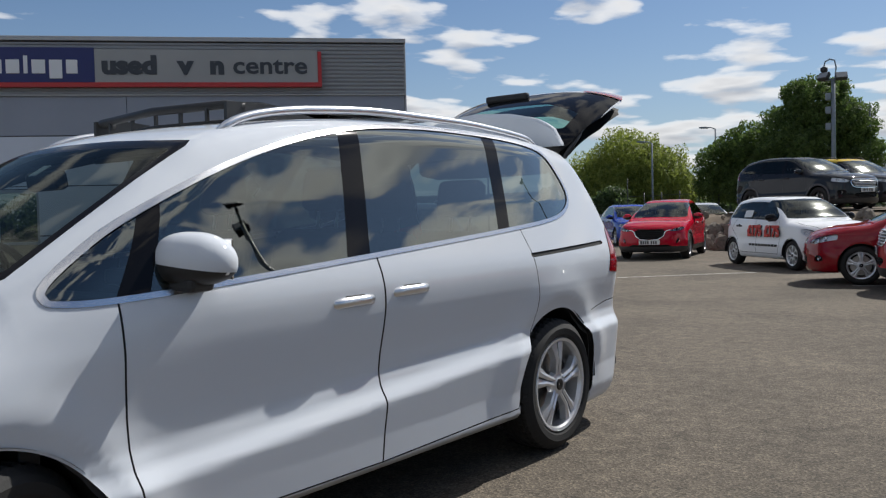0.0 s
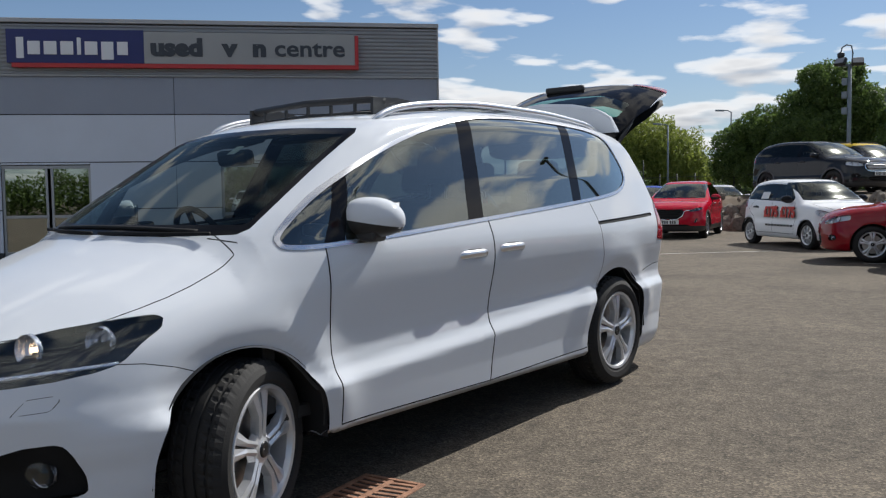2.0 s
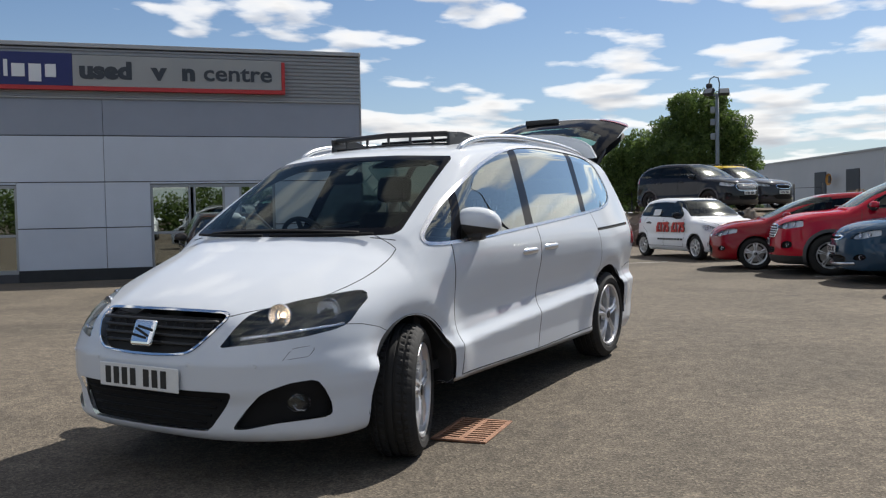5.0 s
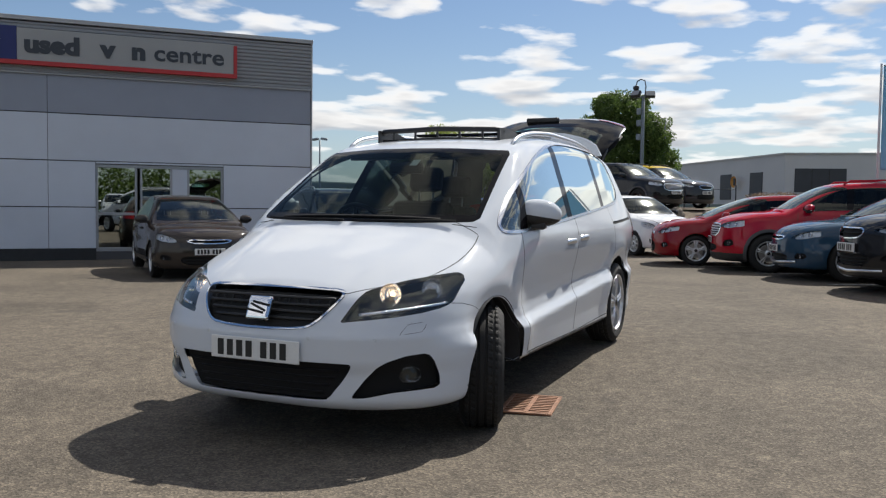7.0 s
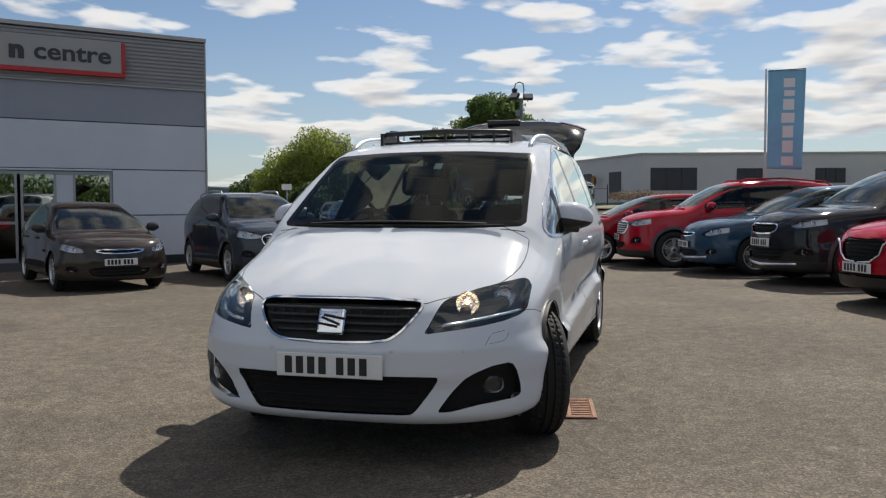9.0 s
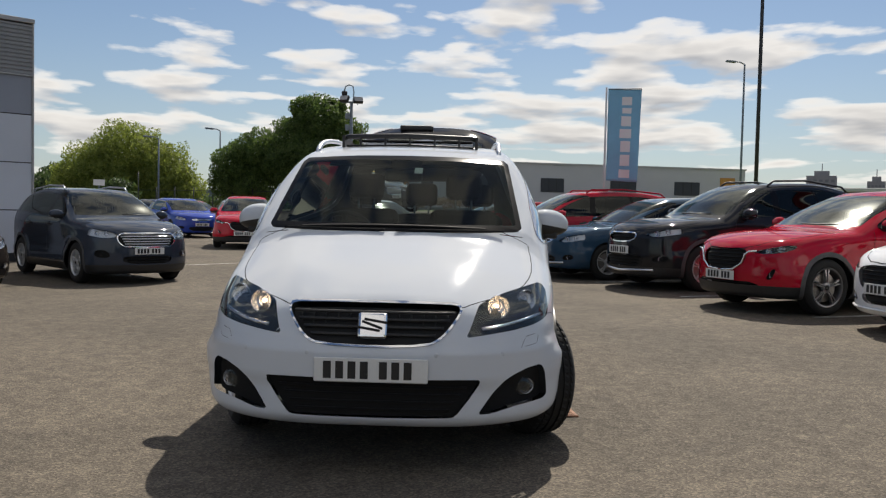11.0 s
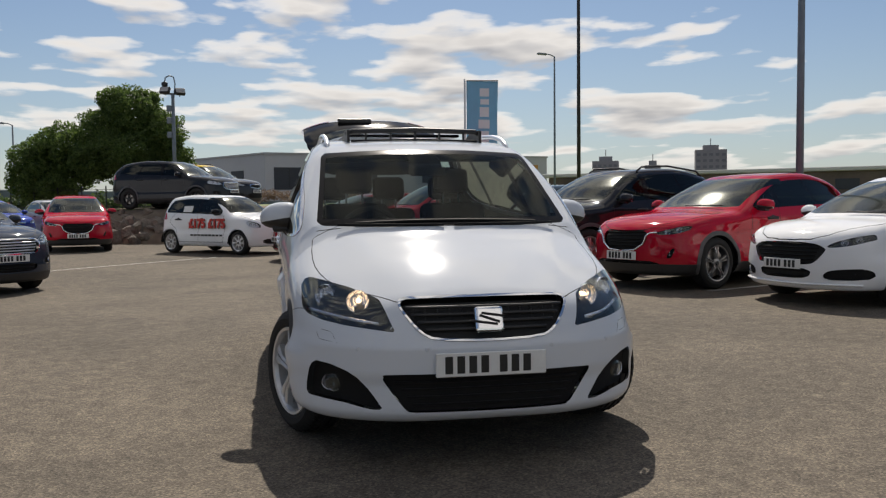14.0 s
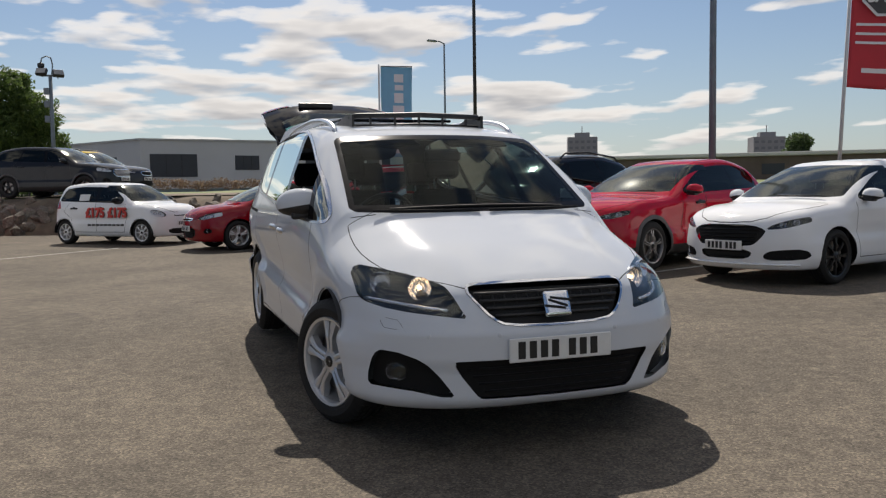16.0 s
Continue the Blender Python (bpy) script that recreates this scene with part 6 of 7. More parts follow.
# glazed openings
for gi, (a, c) in enumerate(openings):
    bays = [(a, a + 0.87, "door"), (a + 0.93, a + 1.63, "pane"), (a + 1.96, c, "pane")] if gi == 0 else [(a, a + 0.93, "door"), (a + 0.99, c, "door")]
    win = new("shop_window")
    win.parent = hall
    tagged(win, "glazed showroom entrance in a grey frame")
    wall_box("head", a, c, 1.90, 1.97, 0.04, 0.12, M["alu_frame"], win)
    for s0, s1, kind in bays:
        lowz = 0.03
        for x0, x1 in ((s0, s0 + 0.05), (s1 - 0.05, s1)):
            wall_box("stile", x0, x1, lowz, 1.90, 0.05, 0.11, M["alu_frame"], win)
        wall_box("bottom_rail", s0 + 0.05, s1 - 0.05, lowz, lowz + 0.09, 0.05, 0.11, M["alu_frame"], win)
        wall_box("mid_rail", s0 + 0.05, s1 - 0.05, 0.84, 0.90, 0.05, 0.11, M["alu_frame"], win)
        wall_box("pane", s0 + 0.05, s1 - 0.05, lowz + 0.09, 0.84, 0.075, 0.083, M["shop_glass"], win, bevel=0)
        wall_box("pane", s0 + 0.05, s1 - 0.05, 0.90, 1.90, 0.075, 0.083, M["shop_glass"], win, bevel=0)
    if gi == 0:
        wall_box("infill", a + 1.63, a + 1.96, 0.03, 1.90, 0.05, 0.10, M["light_panel"], win)
        wall_box("blind", a + 2.02, c - 0.05, 0.9, 1.9, 0.18, 0.19, M["room"], win)

# sign on the fascia
sign = thing("shop_sign", "long navy and grey fascia sign with a red lower edge", "sign", WALL)
wall_box("blue_panel", -9.15, -6.37, 4.125, 4.83, -0.15, -0.03, M["sign_blue"], sign)
wall_box("grey_panel", -6.366, -1.86, 4.125, 4.80, -0.15, -0.03, M["sign_grey"], sign)
wall_box("red_edge", -9.05, -1.78, 4.03, 4.121, -0.17, -0.03, M["sign_red"], sign)
wall_box("red_end", -1.856, -1.78, 4.125, 4.77, -0.17, -0.03, M["sign_red"], sign)
xs = -8.95
for w, low, high in ((0.15, 4.22, 4.66), (0.25, 4.30, 4.58), (0.26, 4.30, 4.58), (0.26, 4.30, 4.58), (0.08, 4.30, 4.66), (0.26, 4.30, 4.58), (0.25, 4.20, 4.58), (0.22, 4.30, 4.58)):
    wall_box("letter_bar", xs, xs + w, low, high, -0.166, -0.152, M["white_letter"], sign, bevel=0.006)
    xs += w + 0.075


def lettering(name, body, size, m, mat, parent, bold=0.0, width=1.0):
    cu = bpy.data.curves.new(name, "FONT")
    cu.body, cu.size, cu.extrude, cu.offset = body, size, 0.006, bold
    cu.resolution_u = 3
    tmp = bpy.data.objects.new(name, cu)
    scene.collection.objects.link(tmp)
    me = bpy.data.meshes.new_from_object(tmp.evaluated_get(bpy.context.evaluated_depsgraph_get()))
    bpy.data.objects.remove(tmp)
    if not me.materials:
        me.materials.append(mat)
    else:
        me.materials[0] = mat
    ob = new(name, me)
    ob.parent = parent
    ob.matrix_basis = m @ Matrix.Diagonal((width, 1, 1, 1))
    return ob


lettering("letters", "used", 0.50, pose(-6.23, -0.158, 4.31, 90), M["letter"], sign, 0.028, 1.16)
lettering("letters", "v", 0.50, pose(-4.70, -0.158, 4.31, 90), M["letter"], sign, 0.028, 1.16)
lettering("letters", "n", 0.50, pose(-4.08, -0.158, 4.31, 90), M["letter"], sign, 0.028, 1.16)
lettering("letters", "centre", 0.50, pose(-3.62, -0.158, 4.31, 90), M["letter"], sign, 0.010, 1.18)

# price lettering on the city car
for ob in [o for o in scene.objects if o.name == "city_car"]:
    for i, y in enumerate((1.68, 0.98)):
        lettering("price_lettering", "\u00a3175", 0.30, pose(-0.838, y, 0.66, 90, 0, -90) @ pose(0, 0, 0, 0, 0, 0), M["red_ink"], ob, 0.016, 0.98)
        lettering("lettering_shadow", "\u00a3175", 0.30, pose(-0.834, y, 0.66, 90, 0, -90) @ pose(0.008, -0.006, -0.002), M["ink"], ob, 0.014, 0.98)
    for i in range(9):
        box("check_bar", (0.004, 0.10, 0.045), pose(-0.826, 0.55 + i * 0.13, 0.47), M["ink"], ob, bevel=0)
    box("rear_sticker", (0.004, 0.33, 0.16), pose(-0.725, 1.80, 1.12, 0, 21), M["plate"], ob, bevel=0)

# ---- masts, flags ----
def mast(name, label, at, height, r0, r1, mat, base_z=0.0):
    t = thing(name, label, "lamp post", pose(*at, base_z or ground_z(*at)))
    tube("pole", [(0, 0, 0), (0, 0, height * 0.5), (0, 0, height)], [r0, (r0 + r1) / 2, r1], mat, t, n=10)
    box("base_plate", (r0 * 4, r0 * 4, 0.03), pose(0, 0, 0.015), mat, t)
    return t


def floodlight(parent, at, yaw, tilt=-35):
    f = new("floodlight")
    f.parent = parent
    f.matrix_basis = pose(*at, 0, 0, yaw)
    box("lamp_case", (0.42, 0.16, 0.30), pose(0, 0, 0, tilt), M["dark_mast"], f, bevel=0.03, seg=2)
    box("lamp_face", (0.36, 0.012, 0.24), pose(0, 0, 0, tilt) @ pose(0, -0.085, 0), M["lamp_glass"], f, bevel=0.003)
    tube("bracket", [(0, 0.05, -0.2), (0, 0.05, 0)], 0.02, M["dark_mast"], f, n=6)


cam_mast = mast("camera_mast", "steel mast with floodlights and a domed security camera", (-5.06, 33.3), 4.75, 0.085, 0.07, M["galv"], 1.20)
floodlight(cam_mast, (-0.30, -0.1, 4.85), -20)
floodlight(cam_mast, (0.30, -0.1, 4.80), 20)
box("cross_arm", (0.8, 0.07, 0.07), pose(0, 0, 4.72), M["galv"], cam_mast)
tube("swan_neck", [(0.05, 0, 4.7), (0.10, 0, 5.15), (0.05, 0, 5.42), (-0.12, 0, 5.48), (-0.28, 0, 5.40), (-0.32, 0, 5.22)], 0.028, M["galv"], cam_mast, n=7)
V, F = lathe([(-0.16, 0.0005), (-0.14, 0.08), (-0.05, 0.13), (0.06, 0.13), (0.10, 0.05), (0.11, 0.0005)], 18, "z")
obj("camera_dome", mesh_np("camera_dome", V, F), M["dark_mast"], cam_mast, "", pose(-0.32, 0, 5.12))
for z in (3.0, 3.6, 4.1):
    box("control_box", (0.20, 0.18, 0.26), pose(-0.16, -0.02, z), M["galv"], cam_mast, bevel=0.02)
flood_mast = mast("floodlight_mast", "tall steel mast with two floodlights", (7.70, 8.32), 7.4, 0.066, 0.05, M["galv"])
box("cross_arm", (1.1, 0.07, 0.07), pose(0, 0, 7.4, 0, 0, 40), M["galv"], flood_mast)
floodlight(flood_mast, (-0.42, -0.33, 7.55), -50)
floodlight(flood_mast, (0.38, 0.30, 7.60), -50)
dark = mast("dark_mast", "tall thin dark lighting mast", (11.22, 28.64), 14.0, 0.085, 0.06, M["dark_mast"])
box("lamp_head", (0.40, 0.25, 0.10), pose(0, -0.2, 14.0), M["dark_mast"], dark, bevel=0.03)
for (x, y), hgt, s in (((15.1, 43.3), 9.6, -1), ((-16.75, 52.9), 6.3, -1), ((-20.5, 51.7), 5.6, -1), ((-6.0, 44.0), 6.0, -1)):
    lp = mast("street_lamp", "slender grey street lamp with a short arm", (x, y), hgt, 0.075, 0.05, M["galv"])
    tube("arm", [(0, 0, hgt - 0.02), (s * 0.25, 0, hgt + 0.10), (s * 0.55, 0, hgt + 0.13)], 0.035, M["galv"], lp, n=6)
    box("lamp_head", (0.55, 0.22, 0.11), pose(s * 0.75, 0, hgt + 0.13, 0, 4), M["galv"], lp, bevel=0.03)


twin = mast("street_lamp", "slender street lamp with two heads behind the showroom", (-29.6, 46.1), 5.5, 0.075, 0.05, M["galv"])
for sx in (-1, 1):
    box("lamp_head", (0.50, 0.20, 0.16), pose(sx * 0.34, 0, 5.55, 0, sx * 8), M["galv"], twin, bevel=0.04)


def flag(name, label, at, yaw, top, bottom, width, mat, bars, pole_r=0.03, lean=0.0):
    t = thing(name, label, "flag", pose(*at, min(0.0, ground_z(*at)), 0, lean, yaw))
    tube("pole", [(0, 0, 0), (0, 0, top + 0.05)], [pole_r, pole_r * 0.7], M["pole_white"], t, n=8)
    nx, nz, V, F = 16, 36, [], []

    def sway(u, v):
        return (0.02 + 0.10 * (1 - v)) * math.sin(3.2 * u + 5.0 * v + 0.6) * u

    for j in range(nz + 1):
        for i in range(nx + 1):
            u, v = i / nx, j / nz
            z = bottom + (top - bottom) * v - 0.06 * u * (1 - v) * (top - bottom) * 0.3
            V.append((0.04 + width * u * (0.93 + 0.07 * v), sway(u, v), z))
    for j in range(nz):
        for i in range(nx):
            a = j * (nx + 1) + i
            F.append((a, a + 1, a + nx + 2, a + nx + 1))
    me = mesh_np("cloth", V, F)
    ob = obj("cloth", me, mat, t)
    so = ob.modifiers.new("thick", "SOLIDIFY")
    so.thickness = 0.004
    box("top_arm", (width, 0.02, 0.02), pose(0.04 + width / 2, 0, top + 0.012), M["dark_mast"], t)
    for u0, u1, v0, v1 in bars:
        # lettering as plain bars that lie on the cloth
        vs, fs = [], []
        n = 5
        for side in (-1, 1):
            for j in range(n + 1):
                for i in range(n + 1):
                    u, v = u0 + (u1 - u0) * i / n, v0 + (v1 - v0) * j / n
                    z = bottom + (top - bottom) * v - 0.06 * u * (1 - v) * (top - bottom) * 0.3
                    vs.append((0.04 + width * u * (0.93 + 0.07 * v), sway(u, v) + side * 0.006, z))
        for side in (0, 1):
            o = side * (n + 1) ** 2
            for j in range(n):
                for i in range(n):
                    a = o + j * (n + 1) + i
                    fs.append((a, a + 1, a + n + 2, a + n + 1))
        obj("letter_bar", mesh_np("letter_bar", vs, fs), M["white_letter"], t)
    return t


letters = [(0.40, 0.74, 0.04, 0.13), (0.42, 0.72, 0.17, 0.29), (0.42, 0.72, 0.32, 0.44), (0.38, 0.74, 0.47, 0.57), (0.42, 0.72, 0.60, 0.71), (0.44, 0.72, 0.74, 0.80), (0.42, 0.72, 0.83, 0.92)]
flag("banner_flag", "pale blue banner flag with white lettering on a pole", (3.31, 14.38), -8, 3.94, 1.95, 0.72, M["flag_blue"], letters)
sale = flag("banner_flag", "red sale banner flag on a white leaning pole", (10.72, 8.62), -30, 6.4, 3.0, 1.1, M["flag_red"], [(0.10, 0.97, 0.338, 0.352), (0.10, 0.97, 0.288, 0.302), (0.10, 0.90, 0.240, 0.254), (0.24, 0.86, 0.085, 0.110)], 0.04, 2.5)

# an eight-sided dark panel with a white rim and the word on it
for grow, off, nm, mt in ((1.0, 0.030, "sale_rim", "white_letter"), (0.90, 0.040, "sale_panel", "clad")):
    cx, cz, hx, hz = 0.66, 4.78, 0.50 * grow, 0.52 * grow
    pts = [(cx + hx * math.cos(math.radians(22.5 + 45 * k)), cz + hz * math.sin(math.radians(22.5 + 45 * k))) for k in range(8)]
    flat_outline(pts, -0.05 - off, -0.006, nm, M[mt], sale, axis="y")
lettering("sale_lettering", "SALE", 0.30, pose(0.29, -0.104, 4.56, 90), M["white_letter"], sale, 0.008, 1.0)

# ---- rubble bank and the raised ground behind ----
EDGE_A, EDGE_D = Vector((-8.2, 25.6)), Vector((0.885, -0.466))
EDGE_N = Vector((0.466, 0.885))
V, F, nu, nv = [], [], 90, 10
for i in range(nu + 1):
    s = i / nu * 26.0
    for j in range(nv + 1):
        q = j / nv
        p = EDGE_A + EDGE_D * s + EDGE_N * (q * 1.7 + 0.35 * noise.noise(Vector((s * 0.5, 0, 0))))
        z = 1.10 * (q ** 0.7) + (0.16 * noise.noise(Vector((s * 1.7, q * 3, 3.1))) + 0.10 * noise.noise(Vector((s * 4.1, q * 7, 9.0)))) * (1 - 0.8 * q) - (0.1 if j == 0 else 0)
        if j == nv:
            z = 1.08
        V.append((p.x, p.y, z))
for i in range(nu):
    for j in range(nv):
        a = i * (nv + 1) + j
        F.append((a, a + nv + 1, a + nv + 2, a + 1))
bank = tagged(obj("rubble_bank", mesh_np("rubble_bank", V, F), M["soil"]), "earth and rubble bank at the edge of the yard", "bank", kind="structure")
# end face of the bank towards the far row of cars
V, F = [], []
for i in range(13):
    for j in range(7):
        q = j / 6
        p = EDGE_A + EDGE_N * (1.7 + i * 2.0) - EDGE_D * (1.2 * (1 - q)) + EDGE_D * 0.0
        V.append((p.x, p.y, 1.08 * q + (0.12 * noise.noise(Vector((i * 1.3, q * 3, 1))) if 0 < j < 6 else -0.05 * (j == 0))))
for i in range(12):
    for j in range(6):
        a = i * 7 + j
        F.append((a, a + 1, a + 8, a + 7))
tagged(obj("bank_end", mesh_np("bank_end", V, F), M["soil"]), "earth end slope of the bank", "bank", kind="structure")
rock_meshes = []
for k in range(5):
    bm = bmesh.new()
    bmesh.ops.create_icosphere(bm, subdivisions=2, radius=1.0)
    for v in bm.verts:
        n = noise.noise(v.co * 1.3 + Vector((k * 5.0, 0, 0))) * 0.45 + noise.noise(v.co * 3.1 + Vector((0, k * 7.0, 0))) * 0.16
        v.co *= 1 + n
        v.co.z *= 0.7
    me = bpy.data.meshes.new("boulder")
    bm.to_mesh(me)
    bm.free()
    me.materials.append(M["rock"])
    rock_meshes.append(me)
rng = random.Random(4)
for i in range(110):
    s, q = rng.uniform(0.0, 15.0), rng.uniform(0.0, 0.95)
    p = EDGE_A + EDGE_D * s + EDGE_N * (q * 1.6 - 0.1)
    r = rng.uniform(0.12, 0.34) * (1.15 - 0.5 * q)
    ob = new("boulder", rng.choice(rock_meshes))
    ob.parent = bank
    ob.matrix_basis = pose(p.x, p.y, 1.04 * q ** 0.7 + 0.02, rng.uniform(0, 90), rng.uniform(0, 90), rng.uniform(0, 360)) @ Matrix.Diagonal((r, r * rng.uniform(0.7, 1.2), r * rng.uniform(0.7, 1.1), 1))
# plateau of rough grass rising gently towards the shed
V, F, nu, nv = [], [], 40, 30
for i in range(nu + 1):
    for j in range(nv + 1):
        p = EDGE_A + EDGE_N * (1.7 + j / nv * 95.0) + EDGE_D * (i / nu * 120.0)
        z = 1.08 + 0.9 * (j / nv) + (0.08 * noise.noise(Vector((p.x * 0.2, p.y * 0.2, 0))) if j > 3 else 0)
        V.append((p.x, p.y, z))
for i in range(nu):
    for j in range(nv):
        a = i * (nv + 1) + j
        F.append((a, a + nv + 1, a + nv + 2, a + 1))
tagged(obj("grass_plateau", mesh_np("grass_plateau", V, F), M["grass"]), "rough grass on the raised ground behind the yard", "grass", kind="structure")
V = [tuple((EDGE_A + EDGE_N * (1.72 + a) + EDGE_D * b).to_3d() + Vector((0, 0, 1.115 + 0.0095 * a))) for a, b in ((0, 0.2), (6.0, 0.2), (6.0, 18), (0, 18))]
tagged(obj("bank_top", mesh_np("bank_top", V, [(0, 1, 2, 3)], smooth=False), M["soil"]), "bare stony top of the bank", "bank", kind="structure")

# ---- far buildings ----
shed = thing("industrial_shed", "low flat-roofed grey industrial building with dark shutters", "building", pose(-1.8, 86.0, 1.6, 0, 0, 12.8))
box("front_wall", (33.5, 0.3, 4.85), pose(16.75, 0.15, 2.425), M["shed_wall"], shed, bevel=0)
box("end_wall", (34, 0.3, 4.85), pose(0, 0, 0, 0, 0, 109.2) @ pose(17.0, -0.15, 2.425), M["shed_wall"], shed, bevel=0)
box("roof_edge", (33.7, 0.5, 0.18), pose(16.75, 0.12, 4.94), M["cap"], shed, bevel=0)
box("roof_edge", (34.2, 0.5, 0.18), pose(0, 0, 0, 0, 0, 109.2) @ pose(17.0, -0.12, 4.94), M["cap"], shed, bevel=0)
for x0, x1, z0, z1 in ((0.9, 5.6, 1.2, 3.5), (9.6, 12.2, 1.9, 3.4), (17.5, 20.5, 1.9, 3.4), (25, 28, 1.9, 3.4)):
    sh = box("shutter", (x1 - x0, 0.12, z1 - z0), pose((x0 + x1) / 2, -0.03, (z0 + z1) / 2), M["shed_dark"], shed, bevel=0.02)
    for i in range(1, 3):
        box("mullion", (0.06, 0.04, z1 - z0), pose(x0 + (x1 - x0) * i / 3, -0.10, (z0 + z1) / 2), M["dark_mast"], sh, bevel=0)
for x in (3.5, 7.8):
    box("shutter", (2.6, 0.12, 2.8), pose(0, 0, 0, 0, 0, 109.2) @ pose(x * 1.6, 0.03, 1.9), M["shed_dark"], shed, bevel=0.02)
notice = thing("orange_notice", "orange notice board on the shed", "sign", pose(-1.8, 86.0, 1.6, 0, 0, 12.8))
box("board", (1.8, 0.06, 0.9), pose(31.35, -0.04, 3.54), M["orange"], notice)
emblem = thing("round_sign", "round orange and black sign on the shed wall", "sign", pose(-1.8, 86.0, 1.6, 0, 0, 122.0))
V, F = lathe([(-0.03, 0.0005), (-0.03, 0.62), (0.03, 0.62)], 28, "y")
obj("disc", mesh_np("disc", V, F), M["orange"], emblem, "", pose(9.2, 0.75, 2.4))
box("emblem_bar", (0.5, 0.10, 0.8), pose(8.95, 0.75, 2.4), M["ink"], emblem, bevel=0.05)

works = thing("brick_works", "long low brown brick building with a pale roof", "building", pose(22.0, 65.5, 0, 0, 0, -38.5))
box("wall", (90, 8, 3.25), pose(45, 4, 1.62), M["brick"], works, bevel=0)
box("roof", (91, 8.6, 0.30), pose(45, 4, 3.41), M["pale_roof"], works, bevel=0.05)
for i in range(22):
    box("window", (1.6, 0.06, 0.8), pose(3 + i * 4.0, -0.02, 2.3), M["shed_dark"], works, bevel=0.01)
for x, y, w, hgt, dp in ((215, 396, 15, 26.5, 12), (290, 346, 15, 24.0, 12), (168, 418, 13, 22.0, 12), (195, 420, 8, 20.0, 10)):
    tw = thing("tower_block", "hazy far concrete tower block", "building", pose(x, y, 0, 0, 0, -25))
    box("tower_wall", (w, dp, hgt), pose(0, 0, hgt / 2), M["tower"], tw, bevel=0)
    box("roof_plant", (w * 0.5, dp * 0.5, 2.4), pose(0, 0, hgt + 1.2), M["tower"], tw, bevel=0)
    tube("aerial", [(0, 0, hgt + 2.4), (0, 0, hgt + 6.0)], 0.22, M["tower"], tw, n=5)
    for j in range(5):
        for i in range(5):
            box("window", (w * 0.12, 0.2, 1.3), pose(-w * 0.4 + w * 0.2 * i, -dp / 2 - 0.05, hgt - 2.5 - j * 3.0), M["tower_window"], tw, bevel=0)
# a low ridge of hazy hills all round
V, F = [], []
for i in range(121):
    a = math.radians(-20 + i * 1.9)
    d = 700
    hgt = 10 + 7 * noise.noise(Vector((i * 0.12, 0, 0))) + 3 * noise.noise(Vector((i * 0.5, 4, 0))) + (9 if 60 < i < 90 else 0) * math.sin((i - 60) / 30 * math.pi)
    V += [(d * math.cos(a), d * math.sin(a), -2), (d * math.cos(a), d * math.sin(a), hgt * 0.9), ((d + 200) * math.cos(a), (d + 200) * math.sin(a), hgt * 1.2)]
for i in range(120):
    for j in range(2):
        a = i * 3 + j
        F.append((a, a + 3, a + 4, a + 1))
tagged(obj("backdrop_hills", mesh_np("backdrop_hills", V, F), M["hill"]), "hazy low wooded hills on the horizon", "hills", kind="structure")


# ---- trees and hedges ----
def leaves(lobes, count, size, rng, droop=0.0, fill=0.35):
    """Many small leaves spread over and inside overlapping lobes (centre, radii)."""
    vol = [(r[0] * r[1] * r[2]) ** 0.67 for c, r in lobes]
    tot = sum(vol)
    V, F = [], []
    for (c, r), w in zip(lobes, vol):
        for _ in range(int(count * w / tot)):
            d = Vector((rng.gauss(0, 1), rng.gauss(0, 1), rng.gauss(0, 1))).normalized()
            k = 1 - fill * rng.random() ** 2 * 1.6
            n = noise.noise(d * 2.2 + Vector(c) * 0.7) * 0.32 + noise.noise(d * 5.0 + Vector(c)) * 0.18
            if n < -0.16 and rng.random() < 0.75:
                continue
            p = Vector(c) + Vector((d.x * r[0], d.y * r[1], d.z * r[2])) * (k + n)
            if droop and rng.random() < 0.6:
                p.z -= droop * rng.random()
            a = Vector((rng.gauss(0, 1), rng.gauss(0, 1), rng.gauss(0, 1) - droop)).normalized()
            b = a.cross(d + Vector((rng.uniform(-.8, .8), rng.uniform(-.8, .8), rng.uniform(-.8, .8))))
            if b.length < 1e-3:
                continue
            b.normalize()
            s = size * rng.uniform(0.6, 1.4)
            i = len(V)
            V += [p - a * s, p + b * s * 0.45, p + a * s, p - b * s * 0.45]
            F.append((i, i + 1, i + 2, i + 3))
    return np.array([tuple(v) for v in V]), F


def tree(name, label, at, lobes, count, size, mat, trunk_h, trunk_r, limbs, seed, droop=0.0, base=0.0):
    rng = random.Random(seed)
    t = thing(name, label, "tree", pose(*at, base))
    tube("trunk", [(0, 0, -0.1), (0.05, 0, trunk_h * 0.5), (-0.03, 0.06, trunk_h)], [trunk_r * 1.25, trunk_r, trunk_r * 0.7], M["bark"], t, n=10)
    for c, r in lobes[:limbs]:
        mid = (c[0] * 0.4, c[1] * 0.4, trunk_h * 0.8 + (c[2] - trunk_h) * 0.3)
        tube("limb", [(0, 0, trunk_h * 0.75), mid, c], [trunk_r * 0.55, trunk_r * 0.35, trunk_r * 0.12], M["bark"], t, n=6)
    V, F = leaves(lobes, count, size, rng, droop)
    me = mesh_np("crown", V, F, smooth=False)
    obj("crown", me, mat, t)
    return t


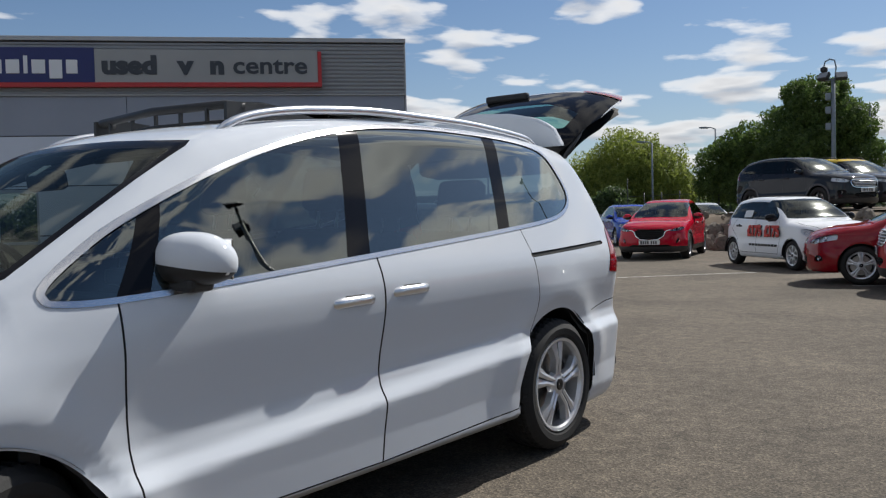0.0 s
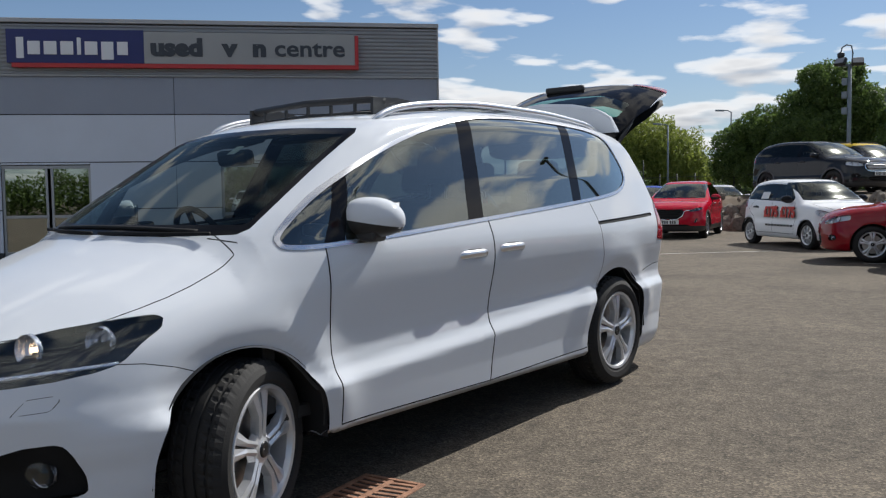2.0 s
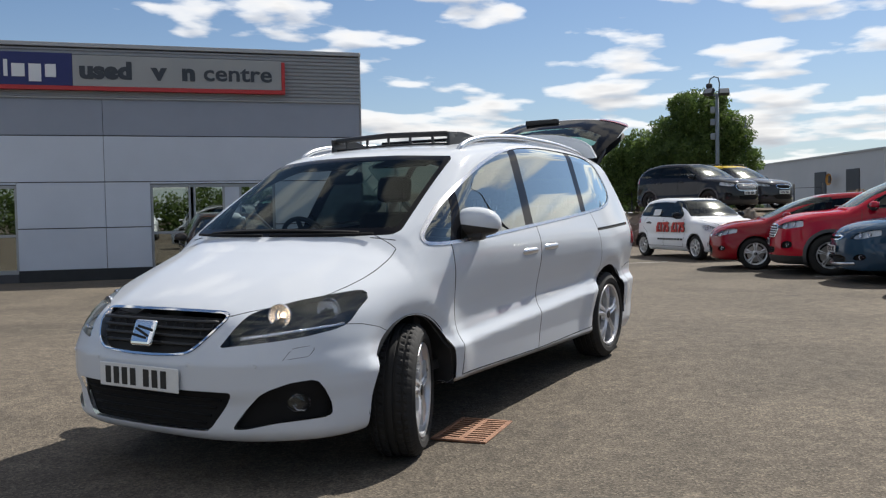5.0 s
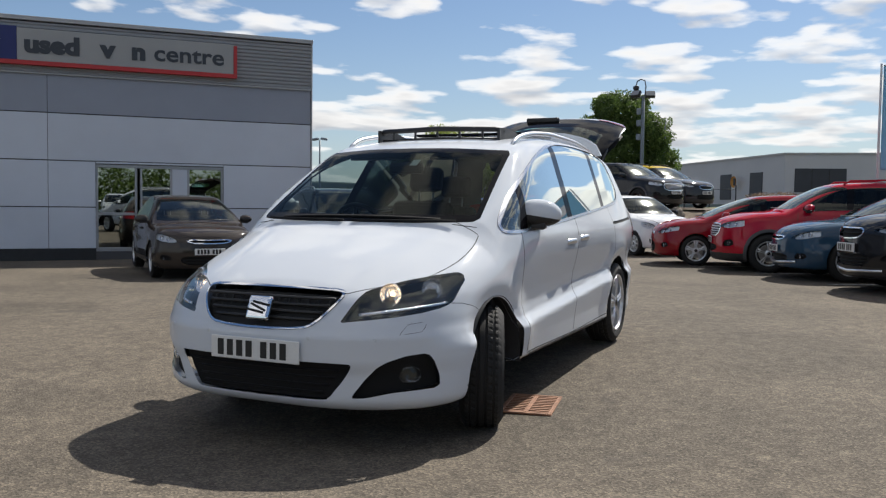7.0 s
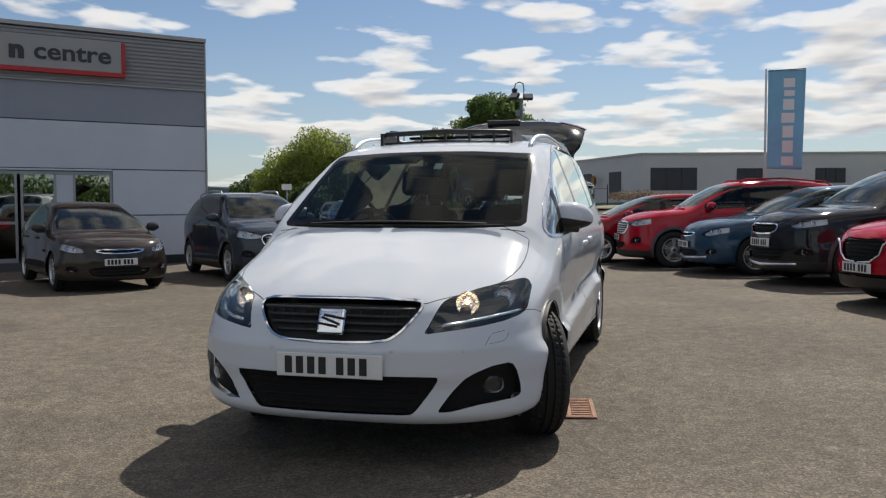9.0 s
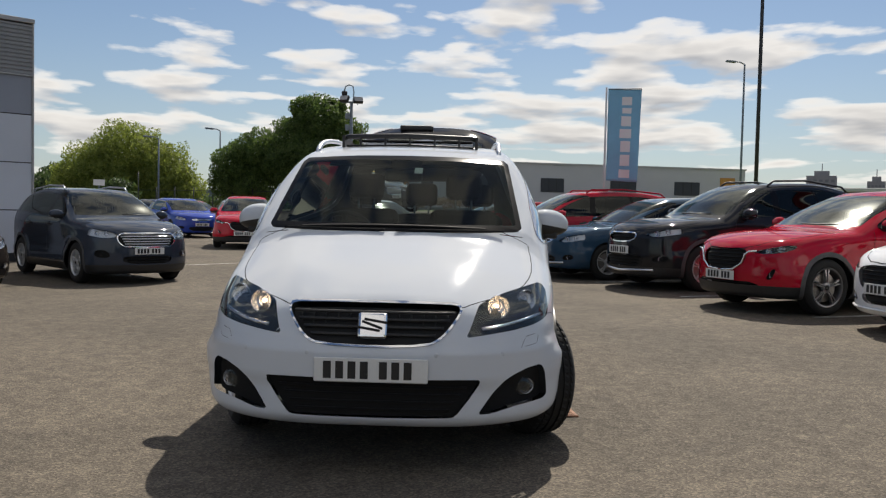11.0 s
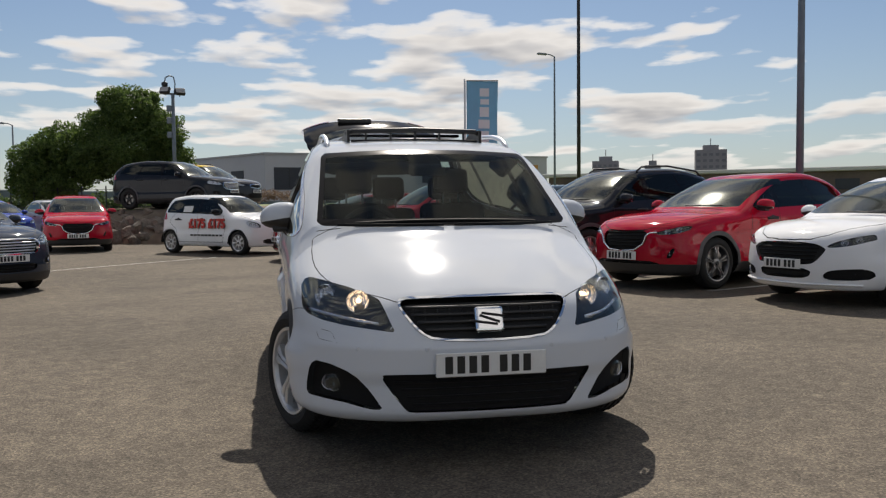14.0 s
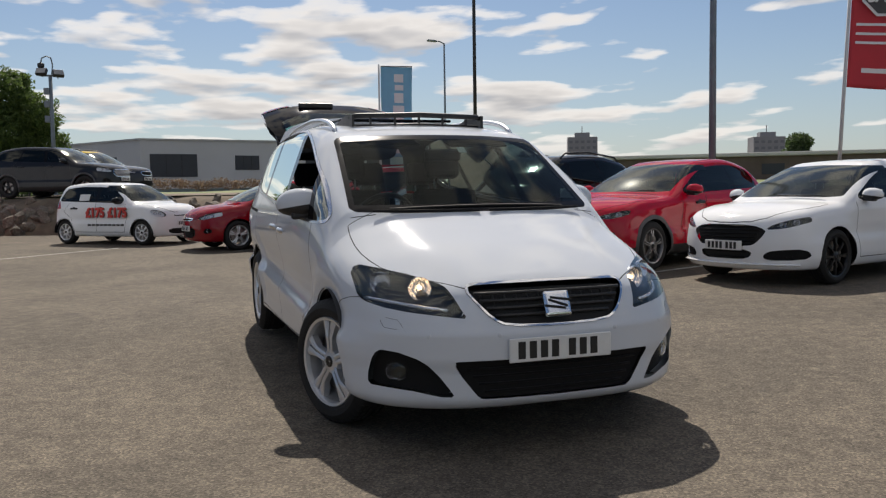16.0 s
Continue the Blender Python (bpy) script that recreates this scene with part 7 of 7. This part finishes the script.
def lobed(rng, w, d, h0, h1, n, r):
    out = []
    for _ in range(n):
        q = rng.random()
        z = h0 + (h1 - h0) * rng.random()
        k = math.sin(math.pi * min(0.95, max(0.12, (z - h0) / (h1 - h0) * 0.75 + 0.2)))
        a = rng.random() * 2 * math.pi
        rr = r * rng.uniform(0.7, 1.25)
        out.append(((w * k * math.cos(a) * rng.uniform(0.3, 1), d * k * math.sin(a) * rng.uniform(0.3, 1), z), (rr, rr, rr * 0.8)))
    return out


rg = random.Random(11)
tall = [((0.4, 0, 5.6), (1.7, 1.6, 1.5)), ((-1.3, 0.3, 4.6), (1.5, 1.5, 1.4)), ((1.9, 0, 4.5), (1.4, 1.4, 1.3)), ((-0.2, -0.6, 3.4), (1.9, 1.6, 1.4)), ((2.4, 0.2, 3.0), (1.3, 1.3, 1.2)), ((-1.9, 0, 2.9), (1.4, 1.3, 1.3)), ((0.9, 0, 2.0), (1.8, 1.5, 1.1)), ((-0.9, 0.2, 6.3), (0.8, 0.8, 0.8)), ((1.2, 0.2, 6.3), (0.7, 0.7, 0.7))]
low = [((0, 0, 3.4), (1.5, 1.4, 1.3)), ((-1.4, 0, 2.6), (1.2, 1.2, 1.3)), ((1.3, 0, 2.7), (1.3, 1.2, 1.2)), ((-0.3, 0, 1.6), (1.7, 1.4, 1.1)), ((-1.9, 0, 1.6), (0.9, 0.9, 0.9))]
tree("broadleaf_tree", "tall dark green broadleaf tree behind the bank", (-8.6, 44.0), [((c[0] * 0.9, c[1], c[2] * 0.93), tuple(q * 0.9 for q in r)) for c, r in tall], 64000, 0.082, M["leaf_dark"], 2.6, 0.22, 7, 1, base=1.0)
tree("broadleaf_tree", "dark green leafy tree beside the taller one", (-12.2, 45.0), low, 36000, 0.082, M["leaf_dark"], 2.0, 0.18, 5, 2, base=1.0)
tree("willow_tree", "wide round yellow-green willow tree", (-24.6, 56.5), [((-2.6, 0, 3.2), (2.6, 2.4, 2.3)), ((0, 0, 4.8), (3.0, 2.6, 2.3)), ((2.6, 0, 3.6), (2.4, 2.3, 2.2)), ((-4.0, 0, 2.0), (1.7, 1.8, 1.7)), ((4.1, 0, 2.2), (1.6, 1.7, 1.7)), ((0, -1.2, 2.6), (3.6, 1.8, 2.2))], 80000, 0.105, M["leaf_willow"], 2.2, 0.3, 4, 3, droop=0.7)
tree("conifer_clump", "low dark evergreen clump under the willow", (-23.0, 51.0), lobed(rg, 1.6, 1.2, 0.6, 2.2, 7, 0.8), 9000, 0.12, M["leaf_far"], 0.9, 0.15, 3, 4)
tree("broadleaf_tree", "far dark green tree beside the showroom", (-33.5, 62.0), lobed(rg, 3.4, 2.4, 1.5, 3.8, 10, 1.3), 14000, 0.16, M["leaf_far"], 1.8, 0.25, 5, 5)
tree("broadleaf_tree", "small round dark tree behind the brick building", (61.0, 66.0), lobed(rg, 1.5, 1.5, 3.4, 5.4, 8, 1.0), 8000, 0.16, M["leaf_far"], 3.2, 0.2, 4, 6)
for k, (x0, y0, x1, y1, hgt, mat, base, lab) in enumerate((
        (-17.0, 50.0, -6.5, 48.0, 1.9, "leaf_far", 0.0, "ragged green hedge behind the far row of cars"),
        (-40.0, 64.0, -26.0, 60.0, 2.2, "leaf_far", 0.0, "dark hedge beyond the showroom"),
        (8.0, -46.0, 58.0, -4.0, 3.8, "leaf_dark", 0.0, "belt of trees mirrored by the showroom glass"),
        (-4.0, 80.0, 58.0, 92.5, 1.0, "weeds", 1.55, "strip of dry brown weeds before the shed"),
        )):
    rg2 = random.Random(30 + k)
    n = int(math.hypot(x1 - x0, y1 - y0) / 0.9)
    lobes = [((x0 + (x1 - x0) * i / n + rg2.uniform(-.3, .3), y0 + (y1 - y0) * i / n + rg2.uniform(-.4, .4), base + hgt * rg2.uniform(0.3, 0.7)), (0.9 + 0.25 * (k == 2), 0.8 + 0.6 * (k == 2), hgt * rg2.uniform(0.4, 0.62))) for i in range(n + 1)]
    V, F = leaves(lobes, (12000, 12000, 50000, 24000)[k], (0.12, 0.13, 0.16, 0.10)[k], rg2)
    tagged(obj(("hedge", "hedge", "tree_belt", "weeds")[k], mesh_np("hedge", V, F, smooth=False), M[mat]), lab, ("hedge", "hedge", "trees", "weeds")[k], kind="stuff")
# a mesh fence with posts along the far edge, and a white notice
fence = thing("mesh_fence", "thin dark wire fence along the far edge of the yard", "fence", pose(0, 0, 0))
for i in range(15):
    x, y = -20.0 + i * 1.3, 47.0 - i * 0.5
    tube("post", [(x, y, 0), (x, y, 2.3 if i % 5 else 3.2)], 0.035, M["dark_mast"], fence, n=6)
for z in (0.3, 1.2, 2.1):
    tube("rail", [(-20.0, 47.0, z), (-1.8, 40.0, z)], 0.012, M["dark_mast"], fence, n=5)
nb = thing("notice_board", "small white notice board on a post", "sign", pose(-15.8, 32.0, 0, 0, 0, 20))
tube("post", [(0, 0, 0), (0, 0, 2.25)], 0.03, M["galv"], nb, n=6)
box("board", (0.46, 0.03, 0.26), pose(0, -0.04, 2.12), M["plate"], nb)
